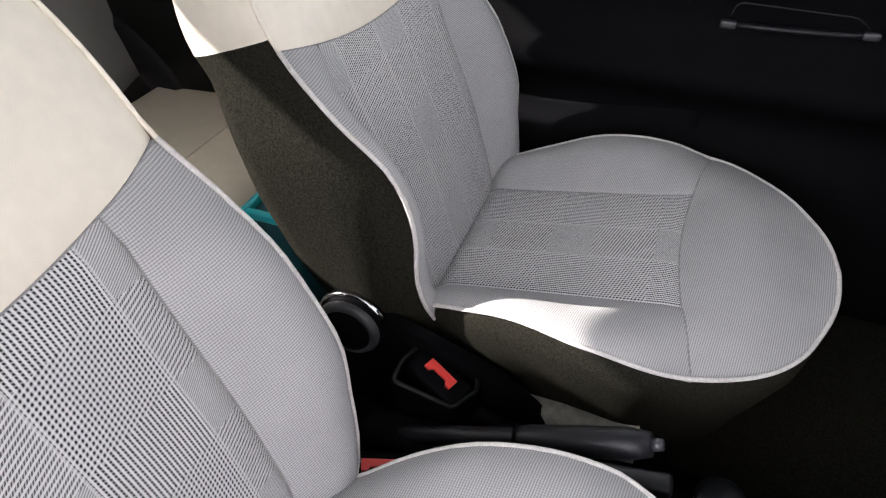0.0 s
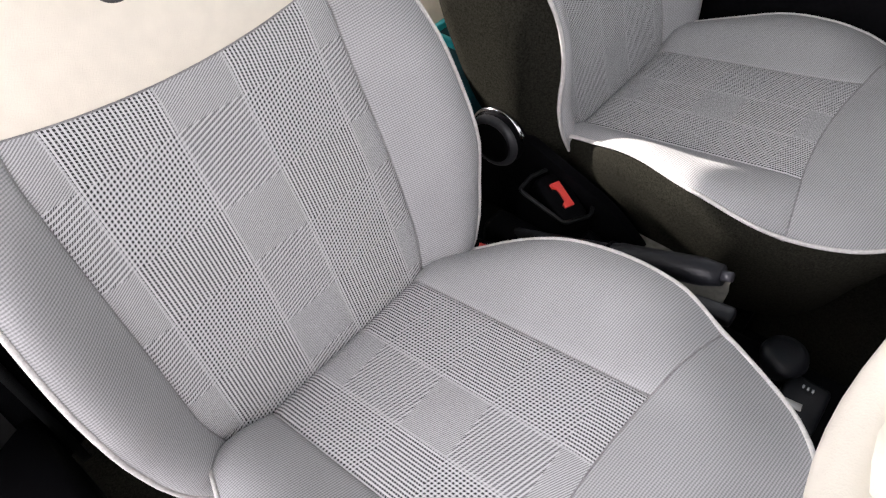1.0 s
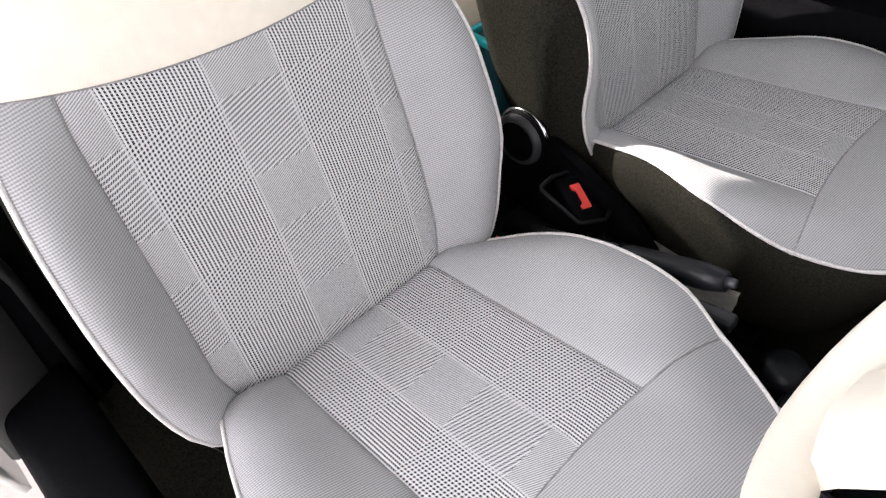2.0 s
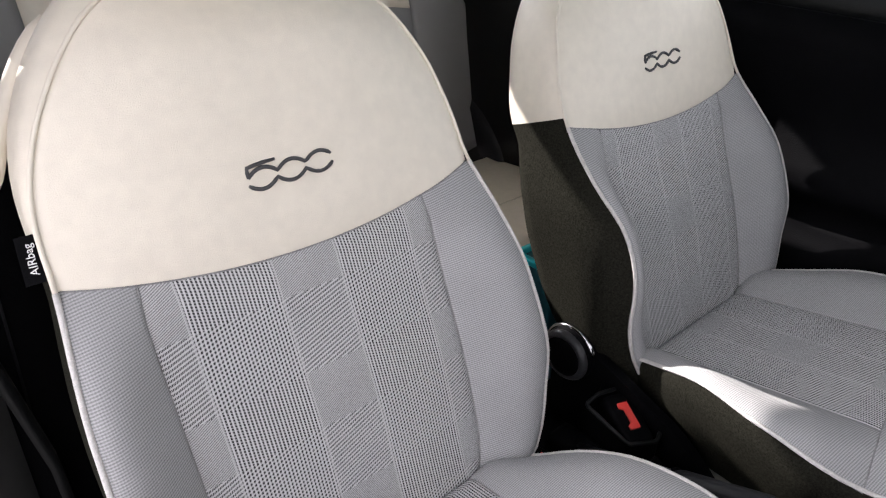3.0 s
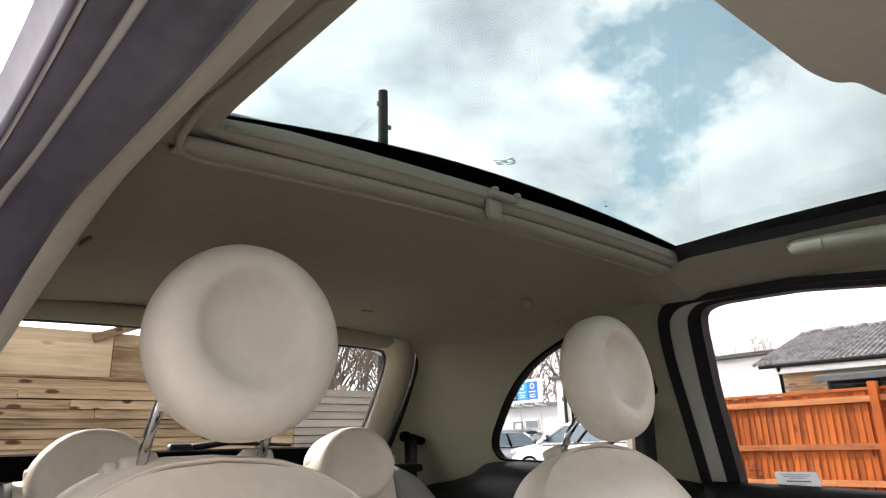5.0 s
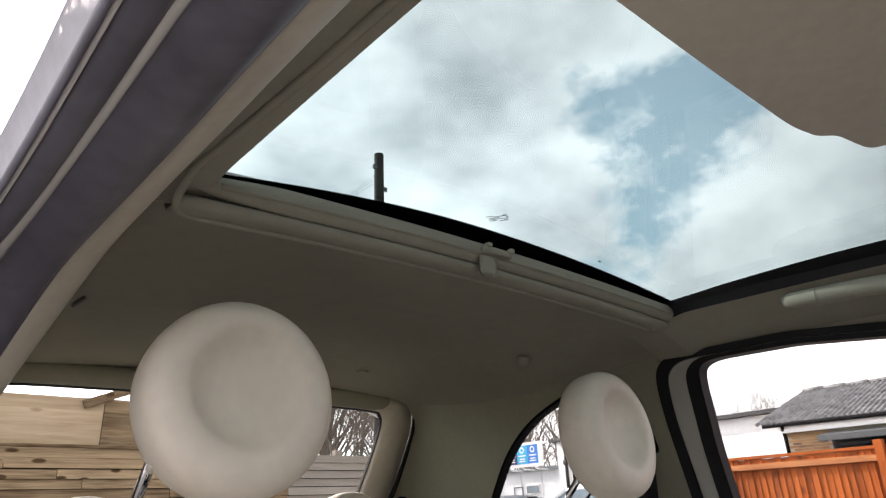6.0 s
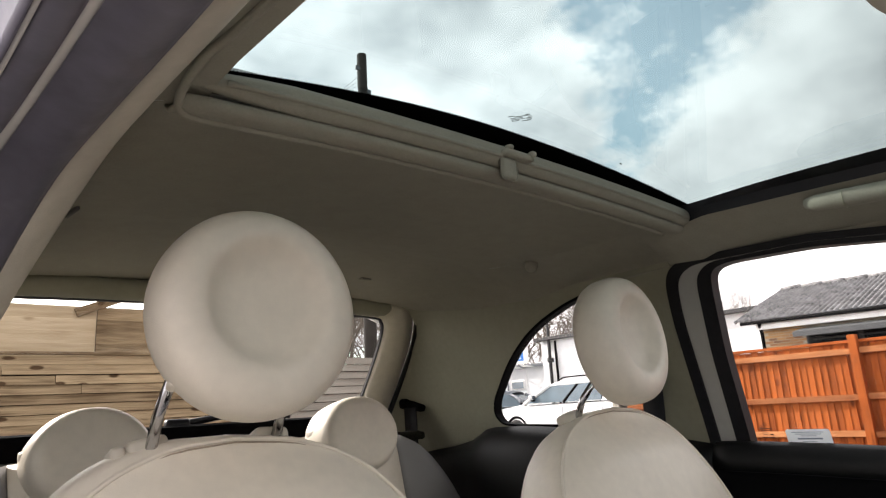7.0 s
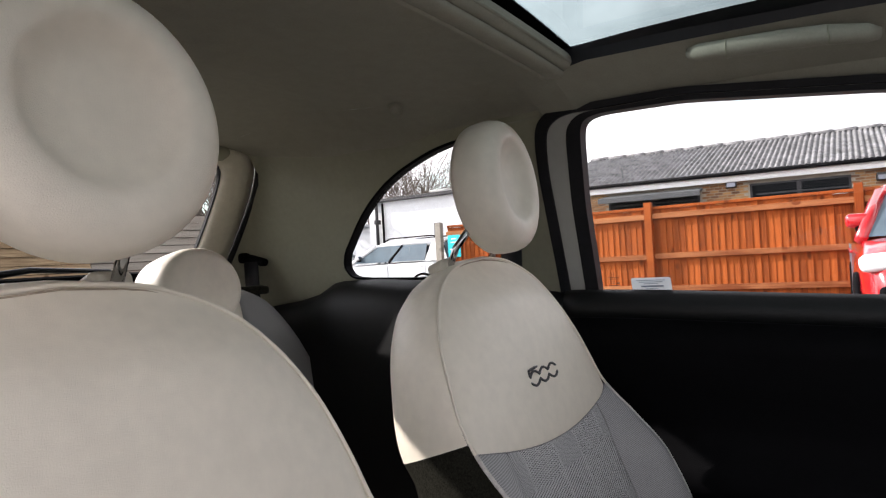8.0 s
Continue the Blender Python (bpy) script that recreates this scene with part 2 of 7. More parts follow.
def sheet(bm, rows, closed=False, uvs=None):
    """Faces through a list of rows of points, all rows of one length."""
    vs = [[bm.verts.new(p) for p in r] for r in rows]
    lay = bm.loops.layers.uv.verify() if uvs else None
    for i in range(len(vs) - 1):
        m = len(vs[i])
        for j in range(m if closed else m - 1):
            k = (j + 1) % m
            quad = [(i, j), (i, k), (i + 1, k), (i + 1, j)]
            try:
                f = bm.faces.new([vs[a][b] for a, b in quad])
            except ValueError:
                continue
            if lay:
                for lp, (a, b) in zip(f.loops, quad):
                    lp[lay].uv = uvs[a][b]
    return vs


def thick(bm, depth):
    """Gives an open sheet a thickness, away from its normals."""
    bmesh.ops.recalc_face_normals(bm, faces=bm.faces)
    bmesh.ops.solidify(bm, geom=bm.faces[:], thickness=depth)


def tube(bm, pts, r, sides=8, closed=False, cap=True):
    """A round tube along points; r is a number or a list."""
    pts = [Vector(p) for p in pts]
    n = len(pts)
    rows, up = [], None
    for i, p in enumerate(pts):
        a = pts[(i - 1) % n] if (closed or i) else p
        b = pts[(i + 1) % n] if (closed or i < n - 1) else p
        d = (b - a).normalized()
        if up is None:
            up = d.orthogonal().normalized()
        up = (up - d * up.dot(d)).normalized()
        side = d.cross(up)
        q = r[i] if isinstance(r, (list, tuple)) else r
        rows.append([p + (up * math.cos(t) + side * math.sin(t)) * q for t in [2 * math.pi * k / sides for k in range(sides)]])
    if closed:
        rows.append(rows[0])
    vs = sheet(bm, rows, closed=True)
    if cap and not closed:
        for ring in (vs[0], vs[-1]):
            try:
                bm.faces.new(ring)
            except ValueError:
                pass
    return bm


def box(bm, c, size, bevel=0.0, turn=None, segments=2):
    """A bevelled box at c."""
    g = bmesh.ops.create_cube(bm, size=1.0)
    vs = g["verts"]
    m = Matrix.Translation(c) @ (turn or Matrix()) @ Matrix.Diagonal((*size, 1))
    bmesh.ops.transform(bm, matrix=m, verts=vs)
    if bevel:
        es = list({e for v in vs for e in v.link_edges})
        bmesh.ops.bevel(bm, geom=es, offset=bevel, segments=segments, affect="EDGES", profile=0.5)
    return bm


def lathe(bm, profile, m=None, steps=32, squash=(1, 1)):
    """Turns (radius, height) points about z, then moves them by m."""
    m = m or Matrix()
    rows = []
    for r, h in profile:
        rows.append([m @ Vector((max(r, 1e-4) * math.cos(a) * squash[0], max(r, 1e-4) * math.sin(a) * squash[1], h)) for a in [2 * math.pi * k / steps for k in range(steps)]])
    sheet(bm, rows, closed=True)
    bmesh.ops.remove_doubles(bm, verts=bm.verts, dist=2e-4)
    return bm


def panel(bm, outer, holes, place, depth):
    """A flat outline with holes, laid on a surface by place(a, b), and thickened by the vector depth."""
    def fill():
        edges = []
        for loop in (outer, *holes):
            vs = [bm.verts.new((a, b, 0)) for a, b in loop]
            edges += [bm.edges.new((vs[i], vs[(i + 1) % len(vs)])) for i in range(len(vs))]
        g = bmesh.ops.triangle_fill(bm, use_beauty=True, use_dissolve=False, edges=edges)
        vs = {v for e in edges for v in e.verts}
        return edges, vs
    edges, vs = fill()
    faces = bm.faces[:]
    ext = bmesh.ops.extrude_face_region(bm, geom=faces)
    top = [g for g in ext["geom"] if isinstance(g, bmesh.types.BMVert)]
    for v in top:
        v.co.z = 1.0
    for v in bm.verts:
        k = v.co.z
        v.co = Vector(place(v.co.x, v.co.y)) + Vector(depth) * k
    return bm


def curve(keys, x):
    """Smooth steps between (x, y) keys."""
    if x <= keys[0][0]:
        return keys[0][1]
    for (a, p), (b, q) in zip(keys, keys[1:]):
        if x <= b:
            t = (x - a) / (b - a)
            return p + (q - p) * t
    return keys[-1][1]


def rounded(keys, x):
    """A smooth curve through (x, y) keys that never overshoots."""
    n = len(keys)
    if x <= keys[0][0]:
        return keys[0][1]
    if x >= keys[-1][0]:
        return keys[-1][1]
    i = max(k for k in range(n - 1) if keys[k][0] <= x)

    def grade(k):
        return (keys[k + 1][1] - keys[k][1]) / (keys[k + 1][0] - keys[k][0])

    def slope(k):
        if k == 0 or k == n - 1:
            return grade(0) if k == 0 else grade(n - 2)
        g, h = grade(k - 1), grade(k)
        return 0.0 if g * h <= 0 else 2 * g * h / (g + h)
    (a, p), (b, q) = keys[i], keys[i + 1]
    w = b - a
    t = (x - a) / w
    return (2 * t ** 3 - 3 * t ** 2 + 1) * p + (t ** 3 - 2 * t ** 2 + t) * w * slope(i) + (3 * t ** 2 - 2 * t ** 3) * q + (t ** 3 - t ** 2) * w * slope(i + 1)


def ease(a, b, x):
    t = min(1.0, max(0.0, (x - a) / (b - a)))
    return t * t * (3 - 2 * t)


def loop_round(pts, radius, n=5):
    """Rounds the corners of a closed outline."""
    out = []
    m = len(pts)
    for i in range(m):
        p, a, b = Vector(pts[i]), Vector(pts[i - 1]), Vector(pts[(i + 1) % m])
        r = min(radius, (a - p).length * 0.45, (b - p).length * 0.45)
        s, e = p + (a - p).normalized() * r, p + (b - p).normalized() * r
        for k in range(n + 1):
            t = k / n
            out.append(tuple(s * (1 - t) ** 2 + p * 2 * t * (1 - t) + e * t * t))
    return out


def soften(pts, radius, n=5):
    """Rounds the corners of an open line."""
    out = [tuple(pts[0])]
    for i in range(1, len(pts) - 1):
        p, a, b = Vector(pts[i]), Vector(pts[i - 1]), Vector(pts[i + 1])
        r, q = min(radius, (a - p).length * 0.48), min(radius, (b - p).length * 0.48)
        s, e = p + (a - p).normalized() * r, p + (b - p).normalized() * q
        for k in range(n + 1):
            t = k / n
            out.append(tuple(s * (1 - t) ** 2 + p * 2 * t * (1 - t) + e * t * t))
    return out + [tuple(pts[-1])]


# ---- front seats ----
LEAN_BACK = math.atan(0.364)
BASE_Y, BASE_Z = 1.85, 0.15
UPV = Vector((0, -math.sin(LEAN_BACK), math.cos(LEAN_BACK)))
OUT = Vector((0, math.cos(LEAN_BACK), math.sin(LEAN_BACK)))
ORIGIN = Vector((0, 1.69 - BASE_Y, 0.63 - BASE_Z))
S_LOW, S_TOP, S_SEAM = -0.255, 0.443, 0.137
HALF = [(-0.255, 0.196), (-0.238, 0.216), (-0.215, 0.233), (-0.165, 0.249), (-0.10, 0.258), (-0.03, 0.261), (0.046, 0.258), (0.11, 0.250), (0.177, 0.240), (0.216, 0.238),
        (0.25, 0.233), (0.30, 0.220), (0.343, 0.200), (0.368, 0.183), (0.395, 0.158), (0.414, 0.130), (0.428, 0.098), (0.438, 0.062), (0.443, 0.0)]
EDGE = [(-0.255, 0.020), (-0.21, 0.027), (-0.15, 0.036), (-0.07, 0.054), (0.02, 0.048), (0.10, 0.022), (0.20, -0.014), (0.30, -0.022), (0.42, -0.030)]


# how much further the inner bolster of a seat stands out: its side and its amount
INNER = {"side": -1, "more": -0.008, "rise": 0.006, "back": 0.0, "rim": -0.034, "at": 1.775, "slim": 0.075, "crown": 0.038, "swell": 0.045, "yaw": 0, "slip": 0.0, "waist": 0.0, "lift": 0.0, "flare": 0.0, "panel": 0.12}


def edge(x, s):
    more = INNER["more"] * math.exp(-((s - 0.01) / 0.10) ** 2) if x * INNER["side"] > 0 else 0.0
    return rounded(EDGE, s) + more


def valley(x, s):
    """Where the centre panel meets the bolster."""
    return min(0.184, 0.74 * rounded(HALF, s)) if x > 0 else min(0.154, 0.62 * rounded(HALF, s))


REAR = [(-0.33, -0.11), (-0.22, -0.117), (-0.14, -0.122), (-0.07, -0.126), (-0.01, -0.124), (0.06, -0.118), (0.14, -0.119), (0.19, -0.122)]


def back_point(x, off, s):
    if x > 0:
        x *= 1 - INNER["slim"] * ease(0.24, 0.40, s) - INNER["waist"] * (1 - ease(-0.06, 0.10, s))
    x -= INNER["slip"] * ease(0.12, 0.28, s)
    return ORIGIN + UPV * s + OUT * off + Vector((x, 0, 0))


def back_off(x, s):
    """How far the padded face of the backrest stands out."""
    h, a = max(rounded(HALF, s), 1e-3), abs(x)
    rim = edge(x, s)
    mid = 0.004 + 0.006 * math.exp(-((s + 0.06) / 0.09) ** 2) - 0.036 * ease(0.34, 0.44, s)
    e = valley(x, s)
    if a <= e:
        low = mid
    else:
        q = (a - e) / (h - e)
        low = mid + (rim - mid) * ease(0, 1, q) + 0.016 * math.sin(math.pi * min(q, 1)) ** 0.8
    high = mid + (rim - mid) * min(1, a / h) ** 3
    w = ease(0.06, 0.19, s)
    return low * (1 - w) + high * w


def seam(x):
    return S_SEAM + 0.038 * (x / 0.25) ** 2


def outline(n=46):
    """The piped edge of the backrest, from its low +x corner over the top to its low -x corner."""
    ss = [S_LOW + (S_TOP - S_LOW) * (1 - (1 - i / n) ** 1.9) for i in range(n + 1)]
    up = [(rounded(HALF, s), s) for s in ss]
    return up + [(-x, s) for x, s in up[-2::-1]]


def back_panel(xs, rows, dip):
    """xs(f, s): where a column lies; rows: (lowest, highest) functions of x."""
    pts, uvs = [], []
    lo, hi, cols, n = rows
    for i in range(n + 1):
        r, ur = [], []
        for f in cols:
            s = lo + (hi - lo) * i / n
            x = xs(f, s)
            s2 = lo + (min(hi, seam(x)) - lo) * i / n if hi < 0.2 else seam(x) + (S_TOP - seam(x)) * i / n
            x = xs(f, s2)
            rim = min(f, 1 - f, (1 - i / n) * 3) if dip else 1
            d = -0.003 * max(0, 1 - rim / 0.022) if dip else 0
            r.append(back_point(x, back_off(x, s2) + d, s2))
            ur.append((x, s2))
        pts.append(r)
        uvs.append(ur)
    return pts, uvs


def columns(n):
    return [0, 0.02] + [i / n for i in range(1, n)] + [0.98, 1]


def front_seat(cx):
    seat = base("front_seat", (cx, BASE_Y, BASE_Z), "front car seat in cream leatherette and grey checked cloth", "car seat", "front seats")
    bm = bmesh.new()
    p, u = back_panel(lambda f, s: valley(1, s) - (valley(1, s) + valley(-1, s)) * f, (S_LOW, S_SEAM + 0.02, columns(24), 26), True)
    sheet(bm, p, uvs=u)
    part("backrest_centre", bm, CLOTH_BACK, seat, "glen check cloth centre panel")
    for sign in (1, -1):
        bm = bmesh.new()
        p, u = back_panel(lambda f, s: sign * (valley(sign, s) + (rounded(HALF, s) - valley(sign, s)) * f), (S_LOW, S_SEAM + 0.04, columns(14), 26), True)
        sheet(bm, p, uvs=u)
        part("backrest_bolster", bm, TWILL, seat, "fine grey twill side bolster")
    # upper leatherette
    bm = bmesh.new()
    rows = []
    n = 30
    for i in range(n + 1):
        t = 1 - (1 - i / n) ** 1.9
        r = []
        for f in columns(36):
            g = 1 - 2 * f
            x0 = 0.241 * g
            s = seam(x0) + (S_TOP - seam(x0)) * t
            x = rounded(HALF, s) * g
            s = max(s, seam(x)) if i == 0 else s
            d = -0.0015 * max(0, 1 - min(f, 1 - f) / 0.02) - (0.004 if i == 0 else 0)
            r.append(back_point(x, back_off(x, s) + d, s))
        rows.append(r)
    sheet(bm, rows)
    part("backrest_top", bm, CREAM, seat, "smooth cream leatherette upper backrest")
    # rear shell
    ring = outline()
    cut = 0.186
    ring2 = sorted([p for p in ring[2:-2] if p[0] > 0 and abs(p[1] - cut) > 0.006] + [(rounded(HALF, cut), cut)], key=lambda p: p[1])
    shell_ring = [(0.20, -0.33), (0.205, -0.29)] + ring2 + [(0.0, S_TOP)] + [(-x, q) for x, q in ring2[::-1]] + [(-0.205, -0.29), (-0.20, -0.33)]
    levels = [(0, 1.0), (0.04, 1.012), (0.15, 1.016), (0.3, 1.018), (0.45, 1.012), (0.65, 1.0), (0.85, 0.965), (0.96, 0.91), (1.0, 0.82), (1.03, 0.45), (1.04, 0.02)]

    def shell(keep):
        b = bmesh.new()
        for i in range(len(shell_ring) - 1):
            if not keep((shell_ring[i][1] + shell_ring[i + 1][1]) / 2):
                continue
            strip = []
            for f, k in levels:
                r = []
                for x, s in (shell_ring[i], shell_ring[i + 1]):
                    grow_k = rounded([(0, 0), (0.04, 0.35), (0.3, 1), (0.65, 0.85), (0.85, 0.4), (0.96, 0.1), (1.05, 0)], f)
                    grow_k *= ease(0.20, 0.36, s) * (INNER["crown"] + INNER["swell"] * ease(-0.02, 0.14, x))
                    low = 1 - ease(0.12, 0.19, s)
                    depth = (0.135 - 0.03 * ease(0.15, 0.44, s)) * (1 - low) + (edge(x, s) - rounded(REAR, s)) * low
                    mid_s = cut
                    ss = mid_s + (s - mid_s) * (k + grow_k)
                    kx = grow_k + (k if f >= 1 else 1 + (k - 1) * (1 - 0.6 * low))
                    if x > 0:
                        kx *= 1 + INNER["waist"] * (1 - ease(-0.06, 0.13, s)) * (1.15 * ease(0.04, 0.30, f) - 0.55 * ease(0.30, 0.95, f))
                    r.append(back_point(x * kx, edge(x, s) - 0.004 - depth * f, ss))
                strip.append(r)
            sheet(b, strip)
        bmesh.ops.remove_doubles(b, verts=b.verts, dist=1e-4)
        return b
    part("back_shell_upper", shell(lambda s: s > cut), CREAM, seat, "cream leatherette back shell")
    part("back_shell_lower", shell(lambda s: s <= cut), CARPET, seat, "charcoal felt back shell")
    bm = bmesh.new()
    upper = [i for i, (x, s) in enumerate(ring) if s > seam(x)]
    lo, hi = upper[0], upper[-1]
    tube(bm, [back_point(x * 1.004, edge(x, s), s) for x, s in ring[lo - 1:hi + 2]], 0.0024, 8)
    part("piping", bm, CREAM, seat, "cream leatherette piping round the upper backrest")
    for side in (ring[:lo], ring[hi + 1:]):
        bm = bmesh.new()
        tube(bm, [back_point(x * 1.004, edge(x, s), s) for x, s in side], 0.0029, 8)
        part("piping", bm, PIPING, seat, "pale grey piping round the lower backrest")
    bm = bmesh.new()
    tube(bm, [back_point(x * 0.984, edge(x, s) - 0.0012, cut + (s - cut) * 0.986) for x, s in ring[lo:hi + 1]], 0.0010, 6)
    part("seam", bm, CREAM_SEAM, seat, "tan stitched seam beside the piping")
    if INNER["slim"]:
        bm = bmesh.new()
        ss = [0.392 - 0.135 * i / 12 for i in range(13)]
        tube(bm, [back_point(rounded(HALF, s) * 1.10, -0.082, cut + (s - cut) * 1.095) for s in ss], [0.003, 0.0075, 0.009] + [0.0095] * 8 + [0.008, 0.004], 10)
        part("release_lever", bm, CREAM, seat, "cream plastic seat release lever on the shoulder")
    # stitched emblem: two waves and a flag
    bm = bmesh.new()
    mid_s, ex = 0.2215 + INNER["lift"], 0.004 + INNER["slip"] * 0.6
    size = 1.13
    lift = lambda x, s: back_point(ex + size * x, back_off(ex + size * x, s) + 0.0008, mid_s + size * (s - mid_s) - 0.03 * x)

    def humps(x0, x1, n, height, low, start=0.0, stop=1.0):
        pts = []
        for i in range(int(12 * n) + 1):
            t = start + (stop - start) * i / int(12 * n)
            pts.append((x0 + (x1 - x0) * t, low + height * abs(math.sin(math.pi * n * t)) ** 0.8))
        return pts
    strokes = [humps(0.0415, -0.0450, 3, 0.0068, mid_s + 0.0024, 0.0, 0.985),
               humps(0.0440, -0.0450, 3, -0.0072, mid_s - 0.0024, 0.015, 0.985),
               [(0.0415, mid_s + 0.0026), (0.0412, mid_s + 0.007), (0.0405, mid_s + 0.0118), (0.034, mid_s + 0.0126), (0.024, mid_s + 0.0132), (0.013, mid_s + 0.0132)]]
    for pts in strokes:
        tube(bm, [lift(x, s) for x, s in pts], [0.0015 if i in (0, len(pts) - 1) else 0.0021 for i in range(len(pts))], 6)
    part("emblem", bm, THREAD, seat, "dark embroidered emblem of wavy strokes")
    for sign in (1, -1):
        bm = bmesh.new()
        top = seam(valley(sign, 0.15))
        ss = [S_LOW + (top - S_LOW) * i / 28 for i in range(29)]
        tube(bm, [back_point(sign * valley(sign, q), back_off(sign * valley(sign, q), q) - 0.0024, q) for q in ss], 0.0010, 5)
        part("seam", bm, STITCH, seat)
    bm = bmesh.new()
    tube(bm, [back_point(x, back_off(x, seam(x)) - 0.0030, seam(x)) for x in [0.238 - 0.476 * i / 40 for i in range(41)]], 0.0010, 5)
    part("seam", bm, STITCH, seat)
    cushion(seat)
    headrest(seat)
    return seat


CUSH = [(1.745, 0.190), (1.79, 0.206), (1.85, 0.229), (1.93, 0.250), (2.0, 0.261), (2.05, 0.263), (2.12, 0.245), (2.17, 0.224), (2.21, 0.200), (2.24, 0.168), (2.262, 0.125), (2.279, 0.08), (2.287, 0.04), (2.29, 0.0)]
Y_TIP = 2.29
RIM = [(1.745, 0.0), (1.85, 0.012), (1.93, 0.022), (2.0, 0.014), (2.05, 0.0), (2.12, -0.030), (2.2, -0.047), (2.29, -0.052)]


def half_panel(x):
    """Half the width of the checked cushion panel, on one side."""
    return INNER["panel"] if x > 0 else 0.12


def cush_z(x, y):
    """The height of the cushion's padded face."""
    h, a = max(rounded(CUSH, y), 1e-3), abs(x)
    z = 0.448 + 0.20 * (y - 1.80)
    rim = z + rounded(RIM, y) + (INNER["rim"] * math.exp(-((y - INNER["at"]) / 0.07) ** 2) if x * INNER["side"] > 0 else 0.0)
    mid = z - 0.012 + 0.006 * ease(2.08, 2.13, y) - 0.046 * ease(2.14, Y_TIP, y)
    e = half_panel(x)
    q = max(0.0, (a - e) / max(h - e, 1e-3)) if h > e else 0.0
    low = mid + (rim - mid) * ease(0, 1, q) + 0.014 * math.sin(math.pi * min(q, 1)) ** 0.8
    high = mid + (rim - mid) * min(1, a / h) ** 3
    w = ease(2.06, 2.16, y)
    roll = max(0.0, 1 - (y - 1.757) / 0.028)
    return low * (1 - w) + high * w - 0.036 * roll * roll


def cush_point(x, y, d=0.0):
    wide = 1 + INNER["flare"] / 0.24 * math.exp(-((y - 2.16) / 0.07) ** 2) if x < 0 else 1 + INNER["waist"] * 0.9 * math.exp(-((y - 1.735) / 0.045) ** 2)
    return Vector((x * wide, y - BASE_Y, cush_z(x, y) + d - BASE_Z))


def front_seam(x):
    return 2.086 + 0.55 * x * x


def cushion(seat):
    bm = bmesh.new()
    rows, uvs = [], []
    n = 26
    for i in range(n + 1):
        r, ur = [], []
        for f in columns(20):
            x = half_panel(1) + (-0.12 - half_panel(1)) * f
            y = 1.735 + (front_seam(x) - 1.735) * (i / n) ** 1.35
            d = -0.0025 * max(0, 1 - min(f, 1 - f) / 0.02) - (0.003 if i == n else 0)
            r.append(cush_point(x, y, d))
            ur.append((x, y - 1.8))
        rows.append(r)
        uvs.append(ur)
    sheet(bm, rows, uvs=uvs)
    part("cushion_centre", bm, CLOTH_SEAT, seat, "glen check cloth cushion centre")
    for sign in (1, -1):
        bm = bmesh.new()
        rows, uvs = [], []
        for i in range(n + 1):
            r, ur = [], []
            for f in columns(14):
                y = 1.735 + (front_seam(0.2) - 1.735) * (i / n) ** 1.35
                x = sign * (half_panel(sign) + (rounded(CUSH, y) - half_panel(sign)) * f)
                y = 1.735 + (front_seam(x) - 1.735) * (i / n) ** 1.35
                d = -0.0025 * max(0, 1 - f / 0.02) - (0.003 if i == n else 0)
                r.append(cush_point(x, y, d))
                ur.append((x, y))
            rows.append(r)
            uvs.append(ur)
        sheet(bm, rows, uvs=uvs)
        part("cushion_bolster", bm, TWILL, seat, "fine grey twill cushion bolster")
    bm = bmesh.new()
    rows, uvs = [], []
    n = 20
    for i in range(n + 1):
        t = 1 - (1 - i / n) ** 1.8
        r, ur = [], []
        for f in columns(30):
            g = 1 - 2 * f
            x0 = 0.245 * g
            y = front_seam(x0) + (Y_TIP - front_seam(x0)) * t
            x = rounded(CUSH, y) * g
            r.append(cush_point(x, y, -0.003 if i == 0 else 0))
            ur.append((x, y))
        rows.append(r)
        uvs.append(ur)
    sheet(bm, rows, uvs=uvs)
    part("cushion_front", bm, TWILL, seat, "fine grey twill front of the cushion")
    for sign in (1, -1):
        bm = bmesh.new()
        tube(bm, [cush_point(sign * half_panel(sign), 1.745 + (front_seam(0.12) - 1.745) * i / 24, -0.0026) for i in range(25)], 0.0007, 5)
        part("seam", bm, STITCH, seat)
    bm = bmesh.new()
    tube(bm, [cush_point(x, front_seam(x), -0.0026) for x in [0.24 - 0.48 * i / 40 for i in range(41)]], 0.0010, 5)
    part("seam", bm, STITCH, seat)
    n = 44
    ys = [1.745 + (Y_TIP - 1.745) * (1 - (1 - i / n) ** 1.9) for i in range(n + 1)]
    ring = [(rounded(CUSH, y), y) for y in ys]
    ring = ring + [(-x, y) for x, y in ring[-2::-1]]
    bm = bmesh.new()
    tube(bm, [cush_point(x * 1.004, y) for x, y in ring], 0.0029, 8)
    part("piping", bm, PIPING, seat, "pale grey piping round the cushion")
    bm = bmesh.new()
    rows = []
    for drop, k in ((0.003, 1.0), (0.012, 1.012), (0.05, 0.995), (0.10, 0.935), (0.15, 0.87), (0.21, 0.81)):
        rows.append([Vector((x * k, (2.0 + (y - 2.0) * k) - BASE_Y, max(cush_z(x, y) - drop, 0.20) - BASE_Z)) for x, y in ring])
    sheet(bm, rows)
    part("cushion_skirt", bm, CARPET, seat, "charcoal felt cushion side")
    bm = bmesh.new()
    for sx in (0.19, -0.19):
        box(bm, (sx, 0.12, 0.045), (0.035, 0.46, 0.05), 0.006)
    box(bm, (0, 0.1, 0.075), (0.40, 0.36, 0.02), 0.004)
    part("seat_frame", bm, BLACK, seat, "black seat frame on its rails")


